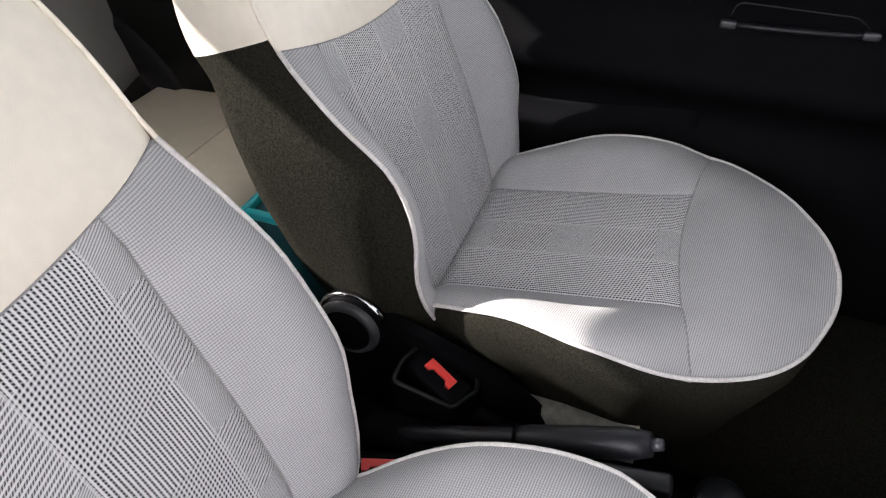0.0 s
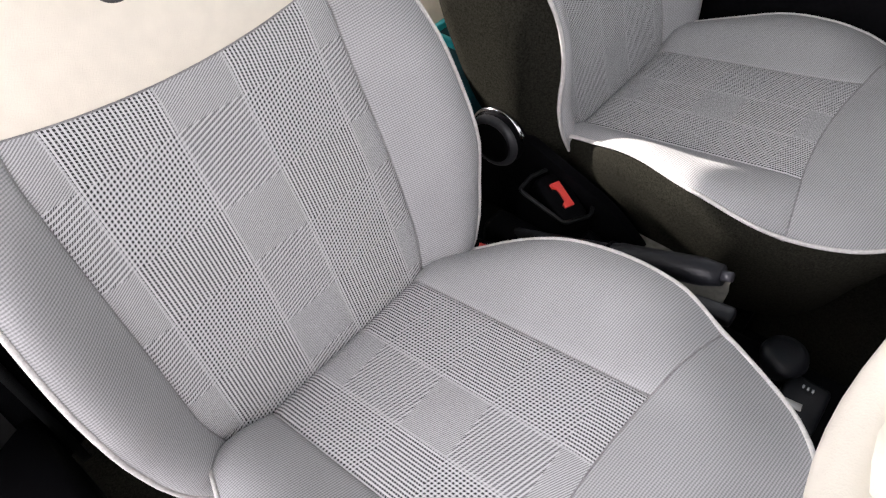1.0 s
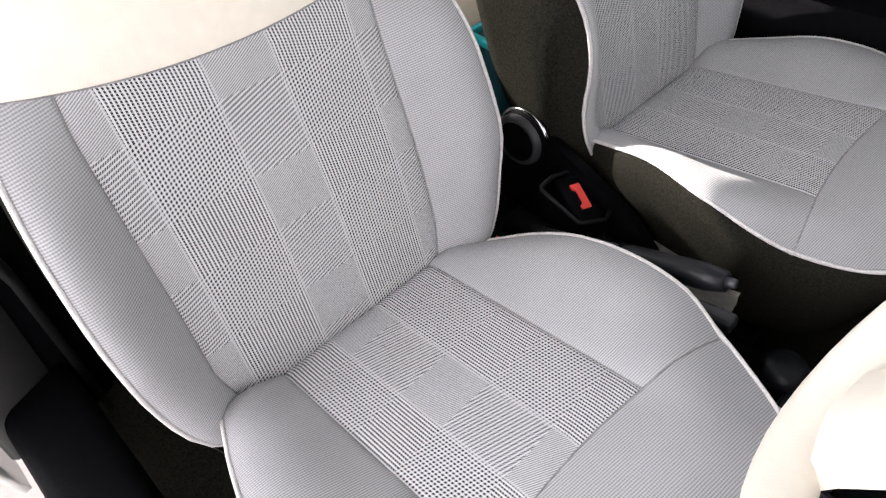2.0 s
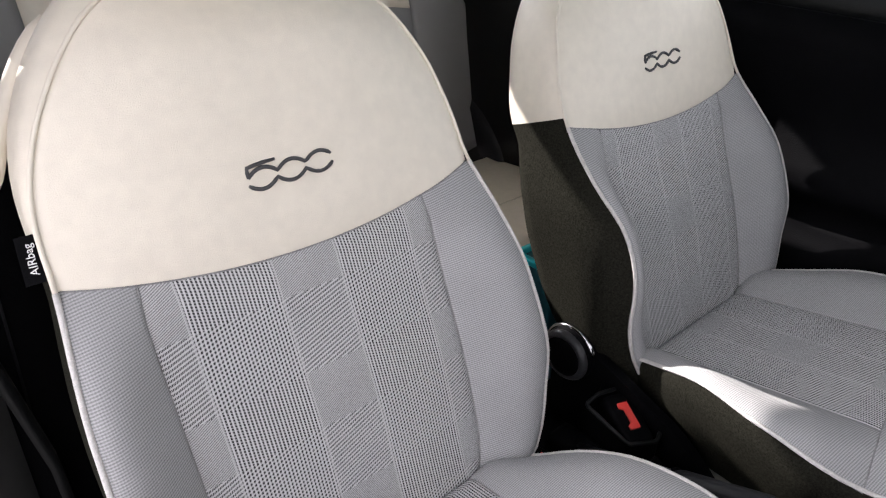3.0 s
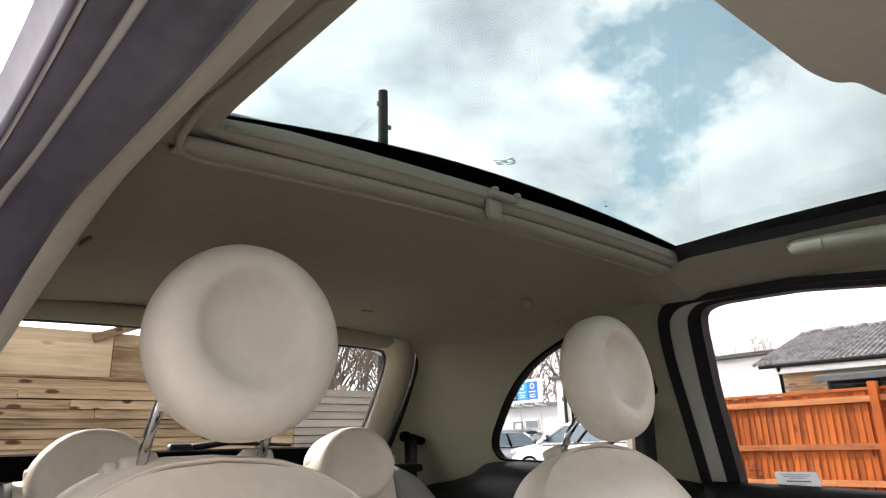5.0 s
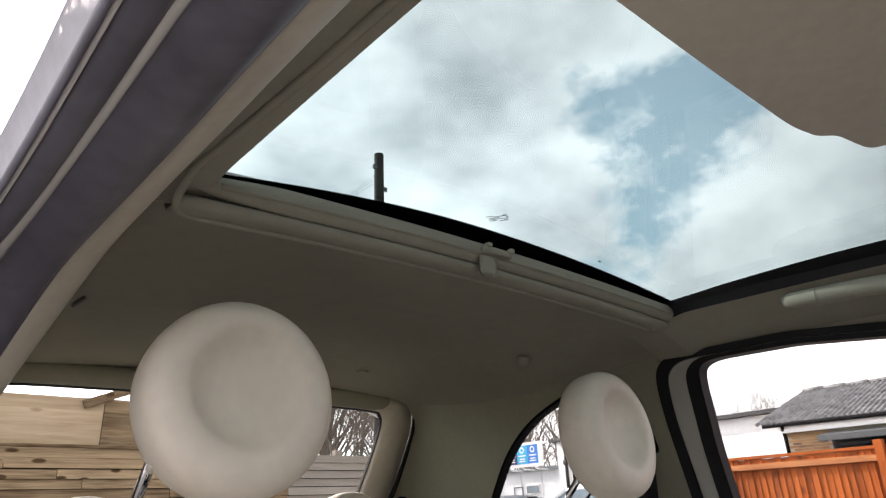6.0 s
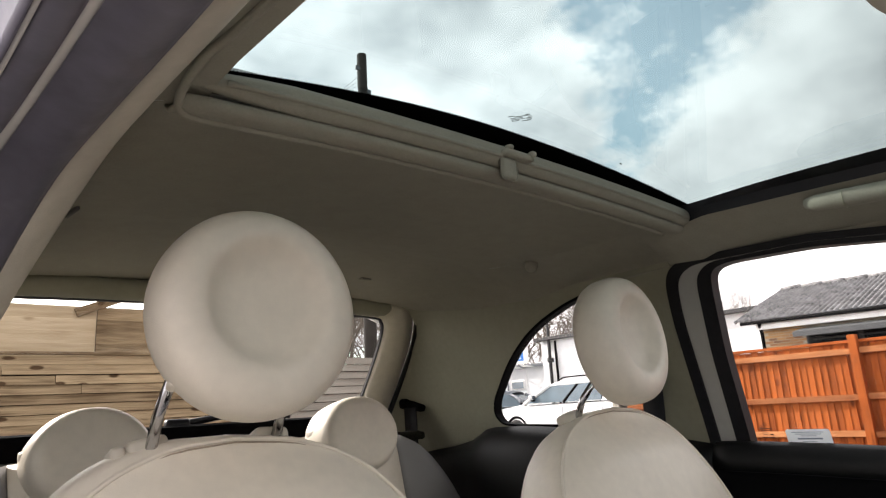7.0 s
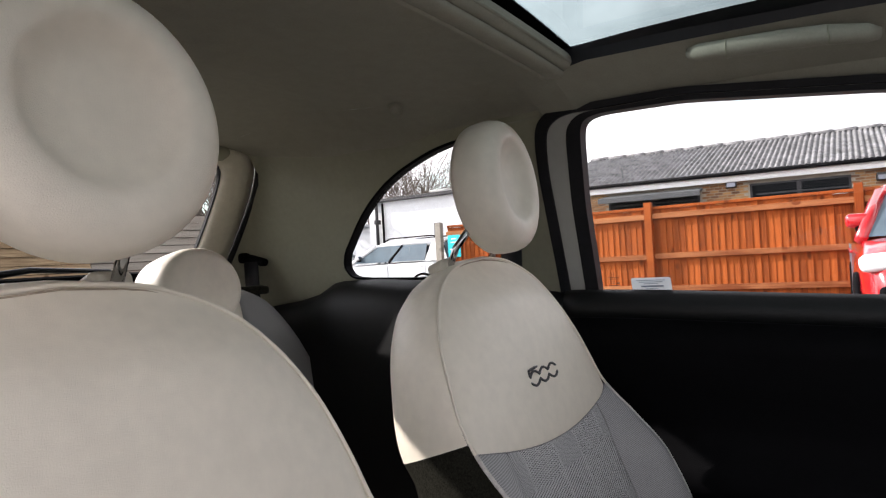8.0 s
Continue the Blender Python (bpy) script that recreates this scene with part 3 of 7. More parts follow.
def headrest(seat):
    tilt = radians(-90 + 6)
    c = Vector((-INNER["slip"] * 0.5, 1.567 + INNER["back"] - BASE_Y, 1.155 + INNER["rise"] - BASE_Z))
    m = Matrix.Translation(c) @ Matrix.Rotation(radians(INNER["yaw"]), 4, "Z") @ Matrix.Rotation(tilt, 4, "X")
    bm = bmesh.new()
    prof = [(0.0, 0.0040), (0.018, 0.0044), (0.033, 0.0060), (0.044, 0.0092), (0.052, 0.0140), (0.0575, 0.0192), (0.062, 0.0242), (0.0655, 0.0272), (0.070, 0.0290), (0.076, 0.0294), (0.082, 0.0288),
            (0.088, 0.0272), (0.0935, 0.0242), (0.0985, 0.0192), (0.1022, 0.0125), (0.1045, 0.0045), (0.1055, -0.005), (0.1055, -0.016), (0.1045, -0.027), (0.101, -0.037), (0.094, -0.0445), (0.080, -0.0495), (0.050, -0.052), (0.0, -0.053)]
    lathe(bm, prof, None, 64, (1.02, 1.03))
    for v in bm.verts:
        if v.co.z > 0:
            v.co.y -= 0.005 * (1 - ease(0.060, 0.100, math.hypot(v.co.x, v.co.y)))
    bmesh.ops.transform(bm, matrix=m, verts=bm.verts)
    part("headrest", bm, CREAM, seat, "round cream leatherette headrest with a dished face")
    for sx in (0.0795, -0.053) if INNER["slim"] else (0.074, -0.054):
        wide = sx > 0 and INNER["slim"]
        foot = ORIGIN + UPV * (0.448 if INNER["slim"] else 0.440) + OUT * (-0.060) + Vector((sx, 0, 0))
        top = c + Vector((sx if INNER["slim"] else sx * 1.0, -0.022, -0.066))
        bm = bmesh.new()
        tube(bm, [foot - UPV * 0.02, foot.lerp(top, 0.5), top], 0.0058, 12)
        part("headrest_post", bm, CHROME, seat, "chrome headrest post")
        bm = bmesh.new()
        turn = Matrix.Rotation(LEAN_BACK, 4, "X") @ Matrix.Rotation(radians(9 if sx > 0 else -3), 4, "Y")
        at = foot + UPV * (0.000 if wide else 0.002)
        box(bm, at, (0.040, 0.032, 0.020), 0.007, turn, 3)
        part("post_guide", bm, TRIM, seat, "cream plastic post guide")
        if wide:
            bm = bmesh.new()
            box(bm, at + turn.to_3x3() @ Vector((0.0285, 0, -0.001)), (0.014, 0.028, 0.017), 0.005, turn, 3)
            part("release_button", bm, TRIM, seat, "cream plastic release button")
        bm = bmesh.new()
        box(bm, c + Vector((sx * 0.96 if INNER["slim"] else sx * 0.84, -0.020, -0.066)), (0.016, 0.024, 0.020), 0.006, Matrix.Rotation(radians(14), 4, "X"), 3)
        part("headrest_foot", bm, CREAM, seat)


CX_D, CX_P = 0.318, -0.353
front_seat(CX_D)
INNER["side"], INNER["more"], INNER["rise"], INNER["back"] = 1, 0.026, -0.005, -0.008
INNER["rim"], INNER["at"] = 0.014, 1.88
INNER["slim"], INNER["crown"], INNER["swell"], INNER["yaw"] = 0.0, 0.015, 0.0, 5
INNER["slip"], INNER["waist"], INNER["lift"], INNER["flare"], INNER["panel"] = 0.011, 0.085, 0.010, 0.030, 0.142
passenger_seat = front_seat(CX_P)


# ---- the cabin shell ----
XC = -0.022


def side_x(z):
    return 0.723 - 0.385 * (z - 0.95)


def roof_z(x, y):
    a = abs(x - XC)
    mid = rounded([(0.55, 1.350), (0.70, 1.366), (0.82, 1.377), (0.92, 1.391), (0.99, 1.396), (1.05, 1.397), (1.10, 1.392), (1.17, 1.379), (1.22, 1.376), (1.36, 1.374), (1.5, 1.374), (1.62, 1.370), (1.95, 1.362), (2.3, 1.340), (2.7, 1.30)], y)
    return mid + 0.014 * ease(1.60, 1.66, y) - 0.020 * (a / 0.45) ** 2 - 0.27 * max(0, a - 0.46)


def ceiling_sheet(bm, x0, x1, y0, y1, nx, ny, dz=0.0):
    sheet(bm, [[(x0 + (x1 - x0) * i / nx, y0 + (y1 - y0) * j / ny, roof_z(x0 + (x1 - x0) * i / nx, y0 + (y1 - y0) * j / ny) + dz) for i in range(nx + 1)] for j in range(ny + 1)])


bm = bmesh.new()
ceiling_sheet(bm, XC - 0.44, XC + 0.51, 0.692, 1.53, 36, 22)
ceiling_sheet(bm, XC - 0.585, XC + 0.508, 1.53, 1.60, 40, 2)
ceiling_sheet(bm, XC - 0.585, XC - 0.460, 1.60, 2.62, 10, 24)
ceiling_sheet(bm, XC + 0.420, XC + 0.475, 1.60, 2.62, 10, 24)
ceiling_sheet(bm, XC - 0.460, XC + 0.420, 2.36, 2.62, 24, 6)
rail_rows = [[], [], []]
for j in range(33):
    y = 1.40 + 1.40 * j / 32
    low = rounded([(1.40, 1.300), (1.58, 1.309), (1.79, 1.306), (1.95, 1.288), (2.09, 1.270), (2.37, 1.210), (2.66, 1.08), (2.84, 0.90)], y)
    rail_rows[0].append((XC - 0.584, min(y, 2.62), max(roof_z(XC - 0.584, min(y, 2.62)), low + 0.002)))
    rail_rows[1].append((-(0.723 - 0.385 * (low - 0.95)) - 0.018, y, low))
    rail_rows[2].append((-(0.723 - 0.385 * (low - 0.95)) - 0.060, y, low + 0.010))
sheet(bm, rail_rows)
bmesh.ops.remove_doubles(bm, verts=bm.verts, dist=1e-4)
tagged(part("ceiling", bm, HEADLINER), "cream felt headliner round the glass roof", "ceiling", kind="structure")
bm = bmesh.new()
ceiling_sheet(bm, XC - 0.66, XC + 0.60, 0.50, 1.60, 20, 20, 0.05)
ceiling_sheet(bm, XC - 0.66, XC - 0.54, 1.60, 2.72, 6, 20, 0.05)
ceiling_sheet(bm, XC + 0.53, XC + 0.60, 1.60, 2.72, 6, 20, 0.05)
ceiling_sheet(bm, XC - 0.54, XC + 0.53, 2.40, 2.72, 20, 6, 0.05)
thick(bm, 0.004)
tagged(part("roof_panel", bm, PAINT), "white painted steel roof of the car", "car roof", kind="structure")

# floor
bm = bmesh.new()
box(bm, (XC, 1.7, 0.14), (1.36, 2.6, 0.06), 0.01)
tagged(part("floor", bm, CARPET), "dark carpeted car floor", "floor", kind="structure")


def left_side(y, z):
    return (-(side_x(z)) - 0.022, y, z)


def right_side(y, z):
    return (side_x(z) - 0.022, y, z)


QUARTER = [(0.905, 1.00), (0.888, 1.028), (0.905, 1.065), (0.94, 1.10), (0.985, 1.145), (1.035, 1.185), (1.09, 1.220), (1.145, 1.246), (1.20, 1.265), (1.25, 1.280), (1.30, 1.289), (1.345, 1.293),
           (1.372, 1.288), (1.382, 1.20), (1.372, 1.03), (1.355, 0.985), (1.12, 0.990), (0.95, 0.995)]
QUARTER = loop_round(QUARTER, 0.03, 3)
DOORWIN = [(1.572, 0.938), (1.575, 0.97), (1.581, 1.13), (1.598, 1.266), (1.608, 1.292), (1.635, 1.302), (1.79, 1.292), (1.96, 1.274), (2.09, 1.257), (2.35, 1.20), (2.62, 1.08), (2.78, 0.93), (2.5, 0.915), (2.073, 0.919), (1.93, 0.927), (1.73, 0.936)]


def grow(loop, d):
    c = Vector((sum(p[0] for p in loop) / len(loop), sum(p[1] for p in loop) / len(loop)))
    n = len(loop)
    out = []
    for i in range(n):
        a, b = Vector(loop[i - 1]), Vector(loop[(i + 1) % n])
        t = (b - a).normalized()
        nrm = Vector((t.y, -t.x))
        p = Vector(loop[i])
        if nrm.dot(p - c) < 0:
            nrm = -nrm
        out.append(tuple(p + nrm * d))
    return out


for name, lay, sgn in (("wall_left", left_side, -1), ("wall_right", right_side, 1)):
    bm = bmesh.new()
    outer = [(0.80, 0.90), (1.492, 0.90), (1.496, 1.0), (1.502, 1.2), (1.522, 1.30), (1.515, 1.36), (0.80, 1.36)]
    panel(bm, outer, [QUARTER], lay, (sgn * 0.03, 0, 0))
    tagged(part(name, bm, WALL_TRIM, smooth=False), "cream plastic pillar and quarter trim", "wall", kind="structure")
    bm = bmesh.new()
    panel(bm, grow(QUARTER, 0.001), [grow(QUARTER, -0.005)], lambda y, z: Vector(lay(y, z)) + Vector((-sgn * 0.002, 0, 0)), (sgn * 0.025, 0, 0))
    win = tagged(part("window_frame", bm, BLACK, smooth=False), "fixed rear quarter window in a black rubber seal", "window", kind="structure")
    bm = bmesh.new()
    vs = [bm.verts.new(Vector(lay(y, z)) + Vector((sgn * 0.012, 0, 0))) for y, z in grow(QUARTER, -0.004)]
    bm.faces.new(vs)
    part("pane", bm, CLEAR, win, smooth=False)

# rounded cove from the headliner down to the side walls
for nm, sg in (("cove_left", -1), ("cove_right", 1)):
    bm = bmesh.new()
    rows = []
    for j in range(56):
        y = 0.70 + (1.535 - 0.70) * j / 55
        lo = rounded([(0.70, 1.262), (0.90, 1.252), (1.05, 1.252), (1.12, 1.262), (1.2, 1.283), (1.3, 1.304), (1.54, 1.312)], y)
        a0 = 0.44 if sg < 0 else 0.475
        z0 = roof_z(XC + sg * a0, y)
        a, c, e = Vector((a0, z0)), Vector((0.588 + 0.038 * (1 - ease(0.74, 1.0, y)), z0 - 0.17 * (0.588 - a0) * ease(0.70, 0.95, y))), Vector((side_x(lo) + 0.003, lo))
        rows.append([(XC + sg * p.x, y, p.y) for p in [a * (1 - t) ** 2 + c * 2 * t * (1 - t) + e * t * t for t in [i / 28 for i in range(29)]]])
    sheet(bm, rows)
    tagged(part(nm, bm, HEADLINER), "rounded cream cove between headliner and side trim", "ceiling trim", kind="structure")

# the closed passenger door
bm = bmesh.new()
D_OUT = [(1.486, 0.925), (1.489, 1.0), (1.494, 1.20), (1.503, 1.275), (1.520, 1.302), (1.552, 1.316), (1.79, 1.313), (2.09, 1.278), (2.37, 1.219), (2.66, 1.089), (2.85, 0.90)]
D_1 = [(1.508, 0.925), (1.511, 1.0), (1.516, 1.20), (1.526, 1.270), (1.542, 1.290), (1.572, 1.3025), (1.79, 1.3015), (2.09, 1.266), (2.360, 1.208), (2.645, 1.080), (2.815, 0.905)]
D_2 = [(1.541, 0.925), (1.545, 1.0), (1.551, 1.13), (1.567, 1.267), (1.580, 1.287), (1.606, 1.3010), (1.79, 1.3005), (2.09, 1.265), (2.358, 1.207), (2.640, 1.079), (2.81, 0.910)]
D_OUT, D_1, D_2 = soften(D_OUT, 0.03), soften(D_1, 0.03), soften(D_2, 0.03)


def ribbon(bm, a, b, lay, lift, depth):
    """A strip between two lines of equal length on a side of the car."""
    up = [Vector(lay(*p)) + Vector((lift, 0, 0)) for p in a]
    dn = [Vector(lay(*p)) + Vector((lift, 0, 0)) for p in b]
    d = Vector((depth, 0, 0))
    sheet(bm, [[p + d for p in up], up, dn, [p + d for p in dn]])


def lower_panel():
    """Profile of the door lining below the window, x by height."""
    return [(0.952, 0.728), (0.955, 0.715), (0.948, 0.700), (0.93, 0.690), (0.90, 0.682), (0.84, 0.680), (0.76, 0.690), (0.70, 0.700), (0.66, 0.695), (0.62, 0.665), (0.60, 0.655), (0.58, 0.660), (0.57, 0.690),
            (0.50, 0.695), (0.47, 0.675), (0.44, 0.660), (0.30, 0.655), (0.22, 0.665), (0.12, 0.670)]


door = base("door_1", (-0.70, 2.1, 0.2), "closed passenger door with black lining and pale window frame", "car door", kind="structure")
inv = Matrix.Translation((0.70, -2.1, -0.2))


def door_part(name, bm, mat, label="", smooth=True):
    bmesh.ops.transform(bm, matrix=inv, verts=bm.verts)
    return part(name, bm, mat, door, label, smooth)


bm = bmesh.new()
ribbon(bm, D_OUT, D_1, left_side, 0.010, -0.03)
door_part("outer_seal", bm, RUBBER, "black rubber door seal", False)
bm = bmesh.new()
ribbon(bm, D_1, D_2, left_side, 0.004, -0.03)
door_part("window_surround", bm, FRAME_GREY, "pale grey painted window surround", False)
bm = bmesh.new()
ribbon(bm, D_2, soften([(1.570, 0.93), (1.573, 0.98), (1.580, 1.13), (1.597, 1.266), (1.607, 1.286), (1.635, 1.294), (1.79, 1.291), (2.09, 1.256), (2.35, 1.198), (2.62, 1.075), (2.78, 0.925)], 0.03), left_side, 0.007, -0.03)
door_part("window_channel", bm, RUBBER, "black window channel", False)
bm = bmesh.new()
vs = [bm.verts.new(Vector(left_side(y, z)) + Vector((-0.012, 0, 0))) for y, z in grow(DOORWIN, 0.004)]
bm.faces.new(vs)
door_part("pane", bm, CLEAR, "", False)
bm = bmesh.new()
rows = []
for j in range(40):
    y = 1.50 + (2.85 - 1.50) * j / 39
    lift = -0.022 * ease(1.5, 2.2, y)
    rows.append([(-x - 0.022, y, z + lift * (z / 0.95) ** 3) for z, x in lower_panel()])
sheet(bm, [r[4:] for r in rows])
thick(bm, 0.015)
door_part("lining", bm, BLACK, "grained black plastic door lining")
# top rows of the lining, given a lighter, glossier black for their sheen
bm = bmesh.new()
sheet(bm, [r[:5] for r in rows])
thick(bm, 0.015)
door_part("window_ledge", bm, SOFT_BLACK, "top of the lining below the window, lightened for its sheen")
bm = bmesh.new()
tube(bm, [(-0.700, 2.085, 0.684), (-0.696, 2.13, 0.6855), (-0.695, 2.20, 0.688), (-0.697, 2.26, 0.691), (-0.701, 2.298, 0.693)], 0.0052, 10)
pull = door_part("pull_handle", bm, SATIN, "satin black pull handle")
for y, z in ((2.088, 0.684), (2.294, 0.693)):
    bm = bmesh.new()
    box(bm, (-0.699, y, z), (0.012, 0.026, 0.013), 0.004, None, 3)
    bmesh.ops.transform(bm, matrix=inv, verts=bm.verts)
    part("end_cap", bm, material("dark_silver", (0.055, 0.056, 0.06), 0.4, metal=0.4, scale=60, amount=0.1), pull, "dull silver end cap")
bm = bmesh.new()
tube(bm, soften([(-0.706, 2.088, 0.692), (-0.702, 2.094, 0.719), (-0.702, 2.270, 0.717), (-0.706, 2.290, 0.700)], 0.012), 0.0014, 6)
door_part("recess_rim", bm, SATIN, "thin rim of the handle recess")
bm = bmesh.new()
rows = []
for i in range(13):
    y = 1.74 + (2.085 - 1.74) * i / 12
    top = 0.496 + 0.10 * (y - 1.74)
    rows.append([(-0.722, y, top - 0.004), (-0.702, y, top), (-0.698, y, top - 0.003), (-0.697, y, top - 0.06), (-0.700, y, 0.36), (-0.712, y, 0.30)])
rows.append([(-0.725, 2.092, z) for _, _, z in rows[-1]])
sheet(bm, rows)
door_part("door_pocket", bm, BLACK, "black plastic door pocket")

# rear side lining under the quarter windows
for nm, sg in (("trim_left", -1), ("trim_right", 1)):
    bm = bmesh.new()
    rows = []
    for j in range(30):
        y = 0.45 + (1.50 - 0.45) * j / 29
        top = curve([(0.45, 0.93), (0.68, 0.935), (0.78, 0.955), (0.86, 0.990), (1.0, 0.992), (1.3, 0.975), (1.5, 0.945)], y)
        rows.append([(sg * x - 0.022, y, z) for z, x in ((top, side_x(top) + 0.01), (top + 0.004, side_x(top) - 0.012), (top - 0.02, side_x(top) - 0.045), (top - 0.06, side_x(top) - 0.065), (top - 0.2, side_x(top) - 0.075), (0.5, 0.62), (0.2, 0.62))])
    sheet(bm, rows)
    thick(bm, 0.012)
    tagged(part(nm, bm, SOFT_BLACK), "grained black plastic rear side lining", "side trim", kind="structure")

# outer skin: sides with wheel arches, quarter skins round the rear windows
def half_width(y, z):
    plan = rounded([(0.36, 0.58), (0.44, 0.68), (0.60, 0.755), (0.9, 0.795), (1.5, 0.805), (2.9, 0.80), (3.25, 0.775), (3.5, 0.71), (3.68, 0.58), (3.74, 0.46)], y)
    return plan + rounded([(0.18, -0.035), (0.3, -0.015), (0.5, 0.005), (0.7, 0.008), (0.82, -0.002), (0.93, -0.036)], z)


def arch(y):
    low = 0.19
    for wy in (0.74, 3.04):
        if abs(y - wy) < 0.345:
            low = max(low, 0.29 + math.sqrt(0.345 ** 2 - (y - wy) ** 2))
    return low


for nm, sg, spans in (("body_side_left", -1, ((0.36, 3.74, 120),)), ("body_side_right", 1, ((0.36, 1.53, 50), (2.86, 3.74, 40)))):
    bm = bmesh.new()
    for y0, y1, n in spans:
        rows = []
        for j in range(n + 1):
            y = y0 + (y1 - y0) * j / n
            top = rounded([(0.36, 0.98), (0.6, 0.95), (1.5, 0.93), (2.9, 0.90), (3.3, 0.86), (3.6, 0.78), (3.74, 0.66)], y)
            low = arch(y)
            zs = [low + (top - low) * i / 12 for i in range(13)]
            rows.append([(sg * half_width(y, z) - 0.022, y, z) for z in zs])
        sheet(bm, rows)
    thick(bm, 0.01)
    tagged(part(nm, bm, PAINT), "white painted steel body side with wheel arches", "car body", kind="structure")
for nm, sg, lay in (("quarter_skin_left", -1, left_side), ("quarter_skin_right", 1, right_side)):
    bm = bmesh.new()
    panel(bm, [(0.62, 0.93), (1.50, 0.93), (1.535, 1.32), (1.52, 1.37), (0.78, 1.37), (0.66, 1.20)], [grow(QUARTER, 0.012)], lambda y, z: Vector(lay(y, z)) + Vector((sg * 0.034, 0, 0)), (sg * 0.006, 0, 0))
    tagged(part(nm, bm, PAINT, smooth=False), "white painted rear quarter skin", "car body", kind="structure")
bm = bmesh.new()
rows = []
for z, y in ((0.24, 0.40), (0.32, 0.36), (0.50, 0.345), (0.60, 0.36), (0.66, 0.40), (0.85, 0.43), (1.02, 0.47)):
    w = 0.60 + 0.05 * ease(0.2, 0.5, z) - 0.06 * ease(0.8, 1.02, z)
    rows.append([(XC + w * k / 8, y + 0.10 * (abs(k) / 8) ** 4, z) for k in range(-8, 9)])
sheet(bm, rows)
thick(bm, 0.01)
tagged(part("rear_body", bm, PAINT), "white painted tailgate skin and rear bumper", "car body", kind="structure")


def smooth_line(pts, n=4):
    v = [Vector(p) for p in pts]
    out = []
    for i in range(len(v) - 1):
        a, b, c, d = v[max(i - 1, 0)], v[i], v[i + 1], v[min(i + 2, len(v) - 1)]
        for k in range(n):
            t = k / n
            out.append(0.5 * ((2 * b) + (c - a) * t + (2 * a - 5 * b + 4 * c - d) * t * t + (3 * b - a - 3 * c + d) * t ** 3))
    return out + [v[-1]]



# ---- tailgate and rear window ----
GATE_TRIM = material("pale_cream_plastic", (0.66, 0.62, 0.51), 0.45, scale=60, amount=0.06, bump=0.2, bump_scale=500)


def rear_plane(x, z):
    return (x, 0.663 + 0.6 * (z - 1.287), z)


REAR_GLASS = [(-0.515, 1.055), (-0.521, 1.10), (-0.527, 1.19), (-0.526, 1.27), (-0.512, 1.305), (-0.47, 1.317), (-0.25, 1.322), (XC, 1.324), (0.21, 1.322), (0.43, 1.317), (0.468, 1.305), (0.482, 1.27), (0.483, 1.19), (0.477, 1.10), (0.471, 1.055)]
REAR_TRIM = [(-0.606, 1.0), (-0.617, 1.10), (-0.622, 1.20), (-0.617, 1.27), (-0.594, 1.322), (-0.53, 1.350), (-0.25, 1.356), (XC, 1.358), (0.21, 1.356), (0.476, 1.348), (0.528, 1.322), (0.552, 1.27), (0.56, 1.20), (0.561, 1.10), (0.556, 1.0)]
REAR_GLASS, REAR_TRIM = smooth_line(REAR_GLASS), smooth_line(REAR_TRIM)
gate = base("tailgate", (XC, 0.55, 0.9), "closed tailgate with cream inner trim and heated glass", "tailgate", kind="structure")


def gate_part(name, bm, mat, label="", smooth=False):
    bmesh.ops.transform(bm, matrix=Matrix.Translation((-XC, -0.55, -0.9)), verts=bm.verts)
    return part(name, bm, mat, gate, label, smooth)


def band(bm, a, b, plane, lift, depth):
    """A strip between two lines of equal length, laid on a plane, with turned-back edges."""
    lift, depth = Vector(lift), Vector(depth)
    up = [Vector(plane(*p)) + lift for p in a]
    dn = [Vector(plane(*p)) + lift for p in b]
    mid = [(p + q) / 2 - depth.normalized() * 0.004 for p, q in zip(up, dn)]
    sheet(bm, [[p + depth for p in up], up, mid, dn, [p + depth for p in dn]])


def shrink(loop, d):
    return grow(loop, -d)


bm = bmesh.new()
band(bm, REAR_TRIM, REAR_GLASS, rear_plane, (0, 0.012, 0), (0, -0.035, 0))
gate_part("inner_trim", bm, GATE_TRIM, "pale cream plastic inner trim", True)
bm = bmesh.new()
bolster = []
for i in range(41):
    x = XC - 0.500 + 1.0 * i / 40
    e = min(1.0, (0.500 - abs(x - XC)) / 0.045)
    h = 0.025 * max(0.04, e * (2 - e)) ** 0.5
    mid = Vector(rear_plane(x, 1.3405 - 0.006 * (abs(x - XC) / 0.5) ** 4))
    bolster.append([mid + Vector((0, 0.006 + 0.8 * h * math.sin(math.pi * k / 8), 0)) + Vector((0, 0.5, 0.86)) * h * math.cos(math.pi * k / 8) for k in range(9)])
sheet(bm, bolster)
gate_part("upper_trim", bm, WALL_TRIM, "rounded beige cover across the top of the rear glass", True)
for sg in (1, -1):
    bm = bmesh.new()
    tube(bm, [Vector(rear_plane(XC + (x - XC) * 1.012, z)) + Vector((0, 0.020, 0.004)) for x, z in REAR_TRIM if sg * (x - XC) > 0.50], 0.008, 8)
    gate_part("rubber_seal", bm, RUBBER, "black rubber tailgate seal", True)
bm = bmesh.new()
band(bm, REAR_GLASS, shrink(REAR_GLASS, 0.0035), rear_plane, (0, -0.012, 0), (0, -0.01, 0))
gate_part("glass_surround", bm, RUBBER, "black edge of the rear glass")
bm = bmesh.new()
bm.faces.new([bm.verts.new(Vector(rear_plane(x, z)) + Vector((0, -0.016, 0))) for x, z in REAR_GLASS])
gate_part("pane", bm, CLEAR)
bm = bmesh.new()
box(bm, (XC, 0.515, 0.83), (1.16, 0.05, 0.44), 0.015)
gate_part("lower_panel", bm, BLACK, "black lower tailgate lining")
bm = bmesh.new()
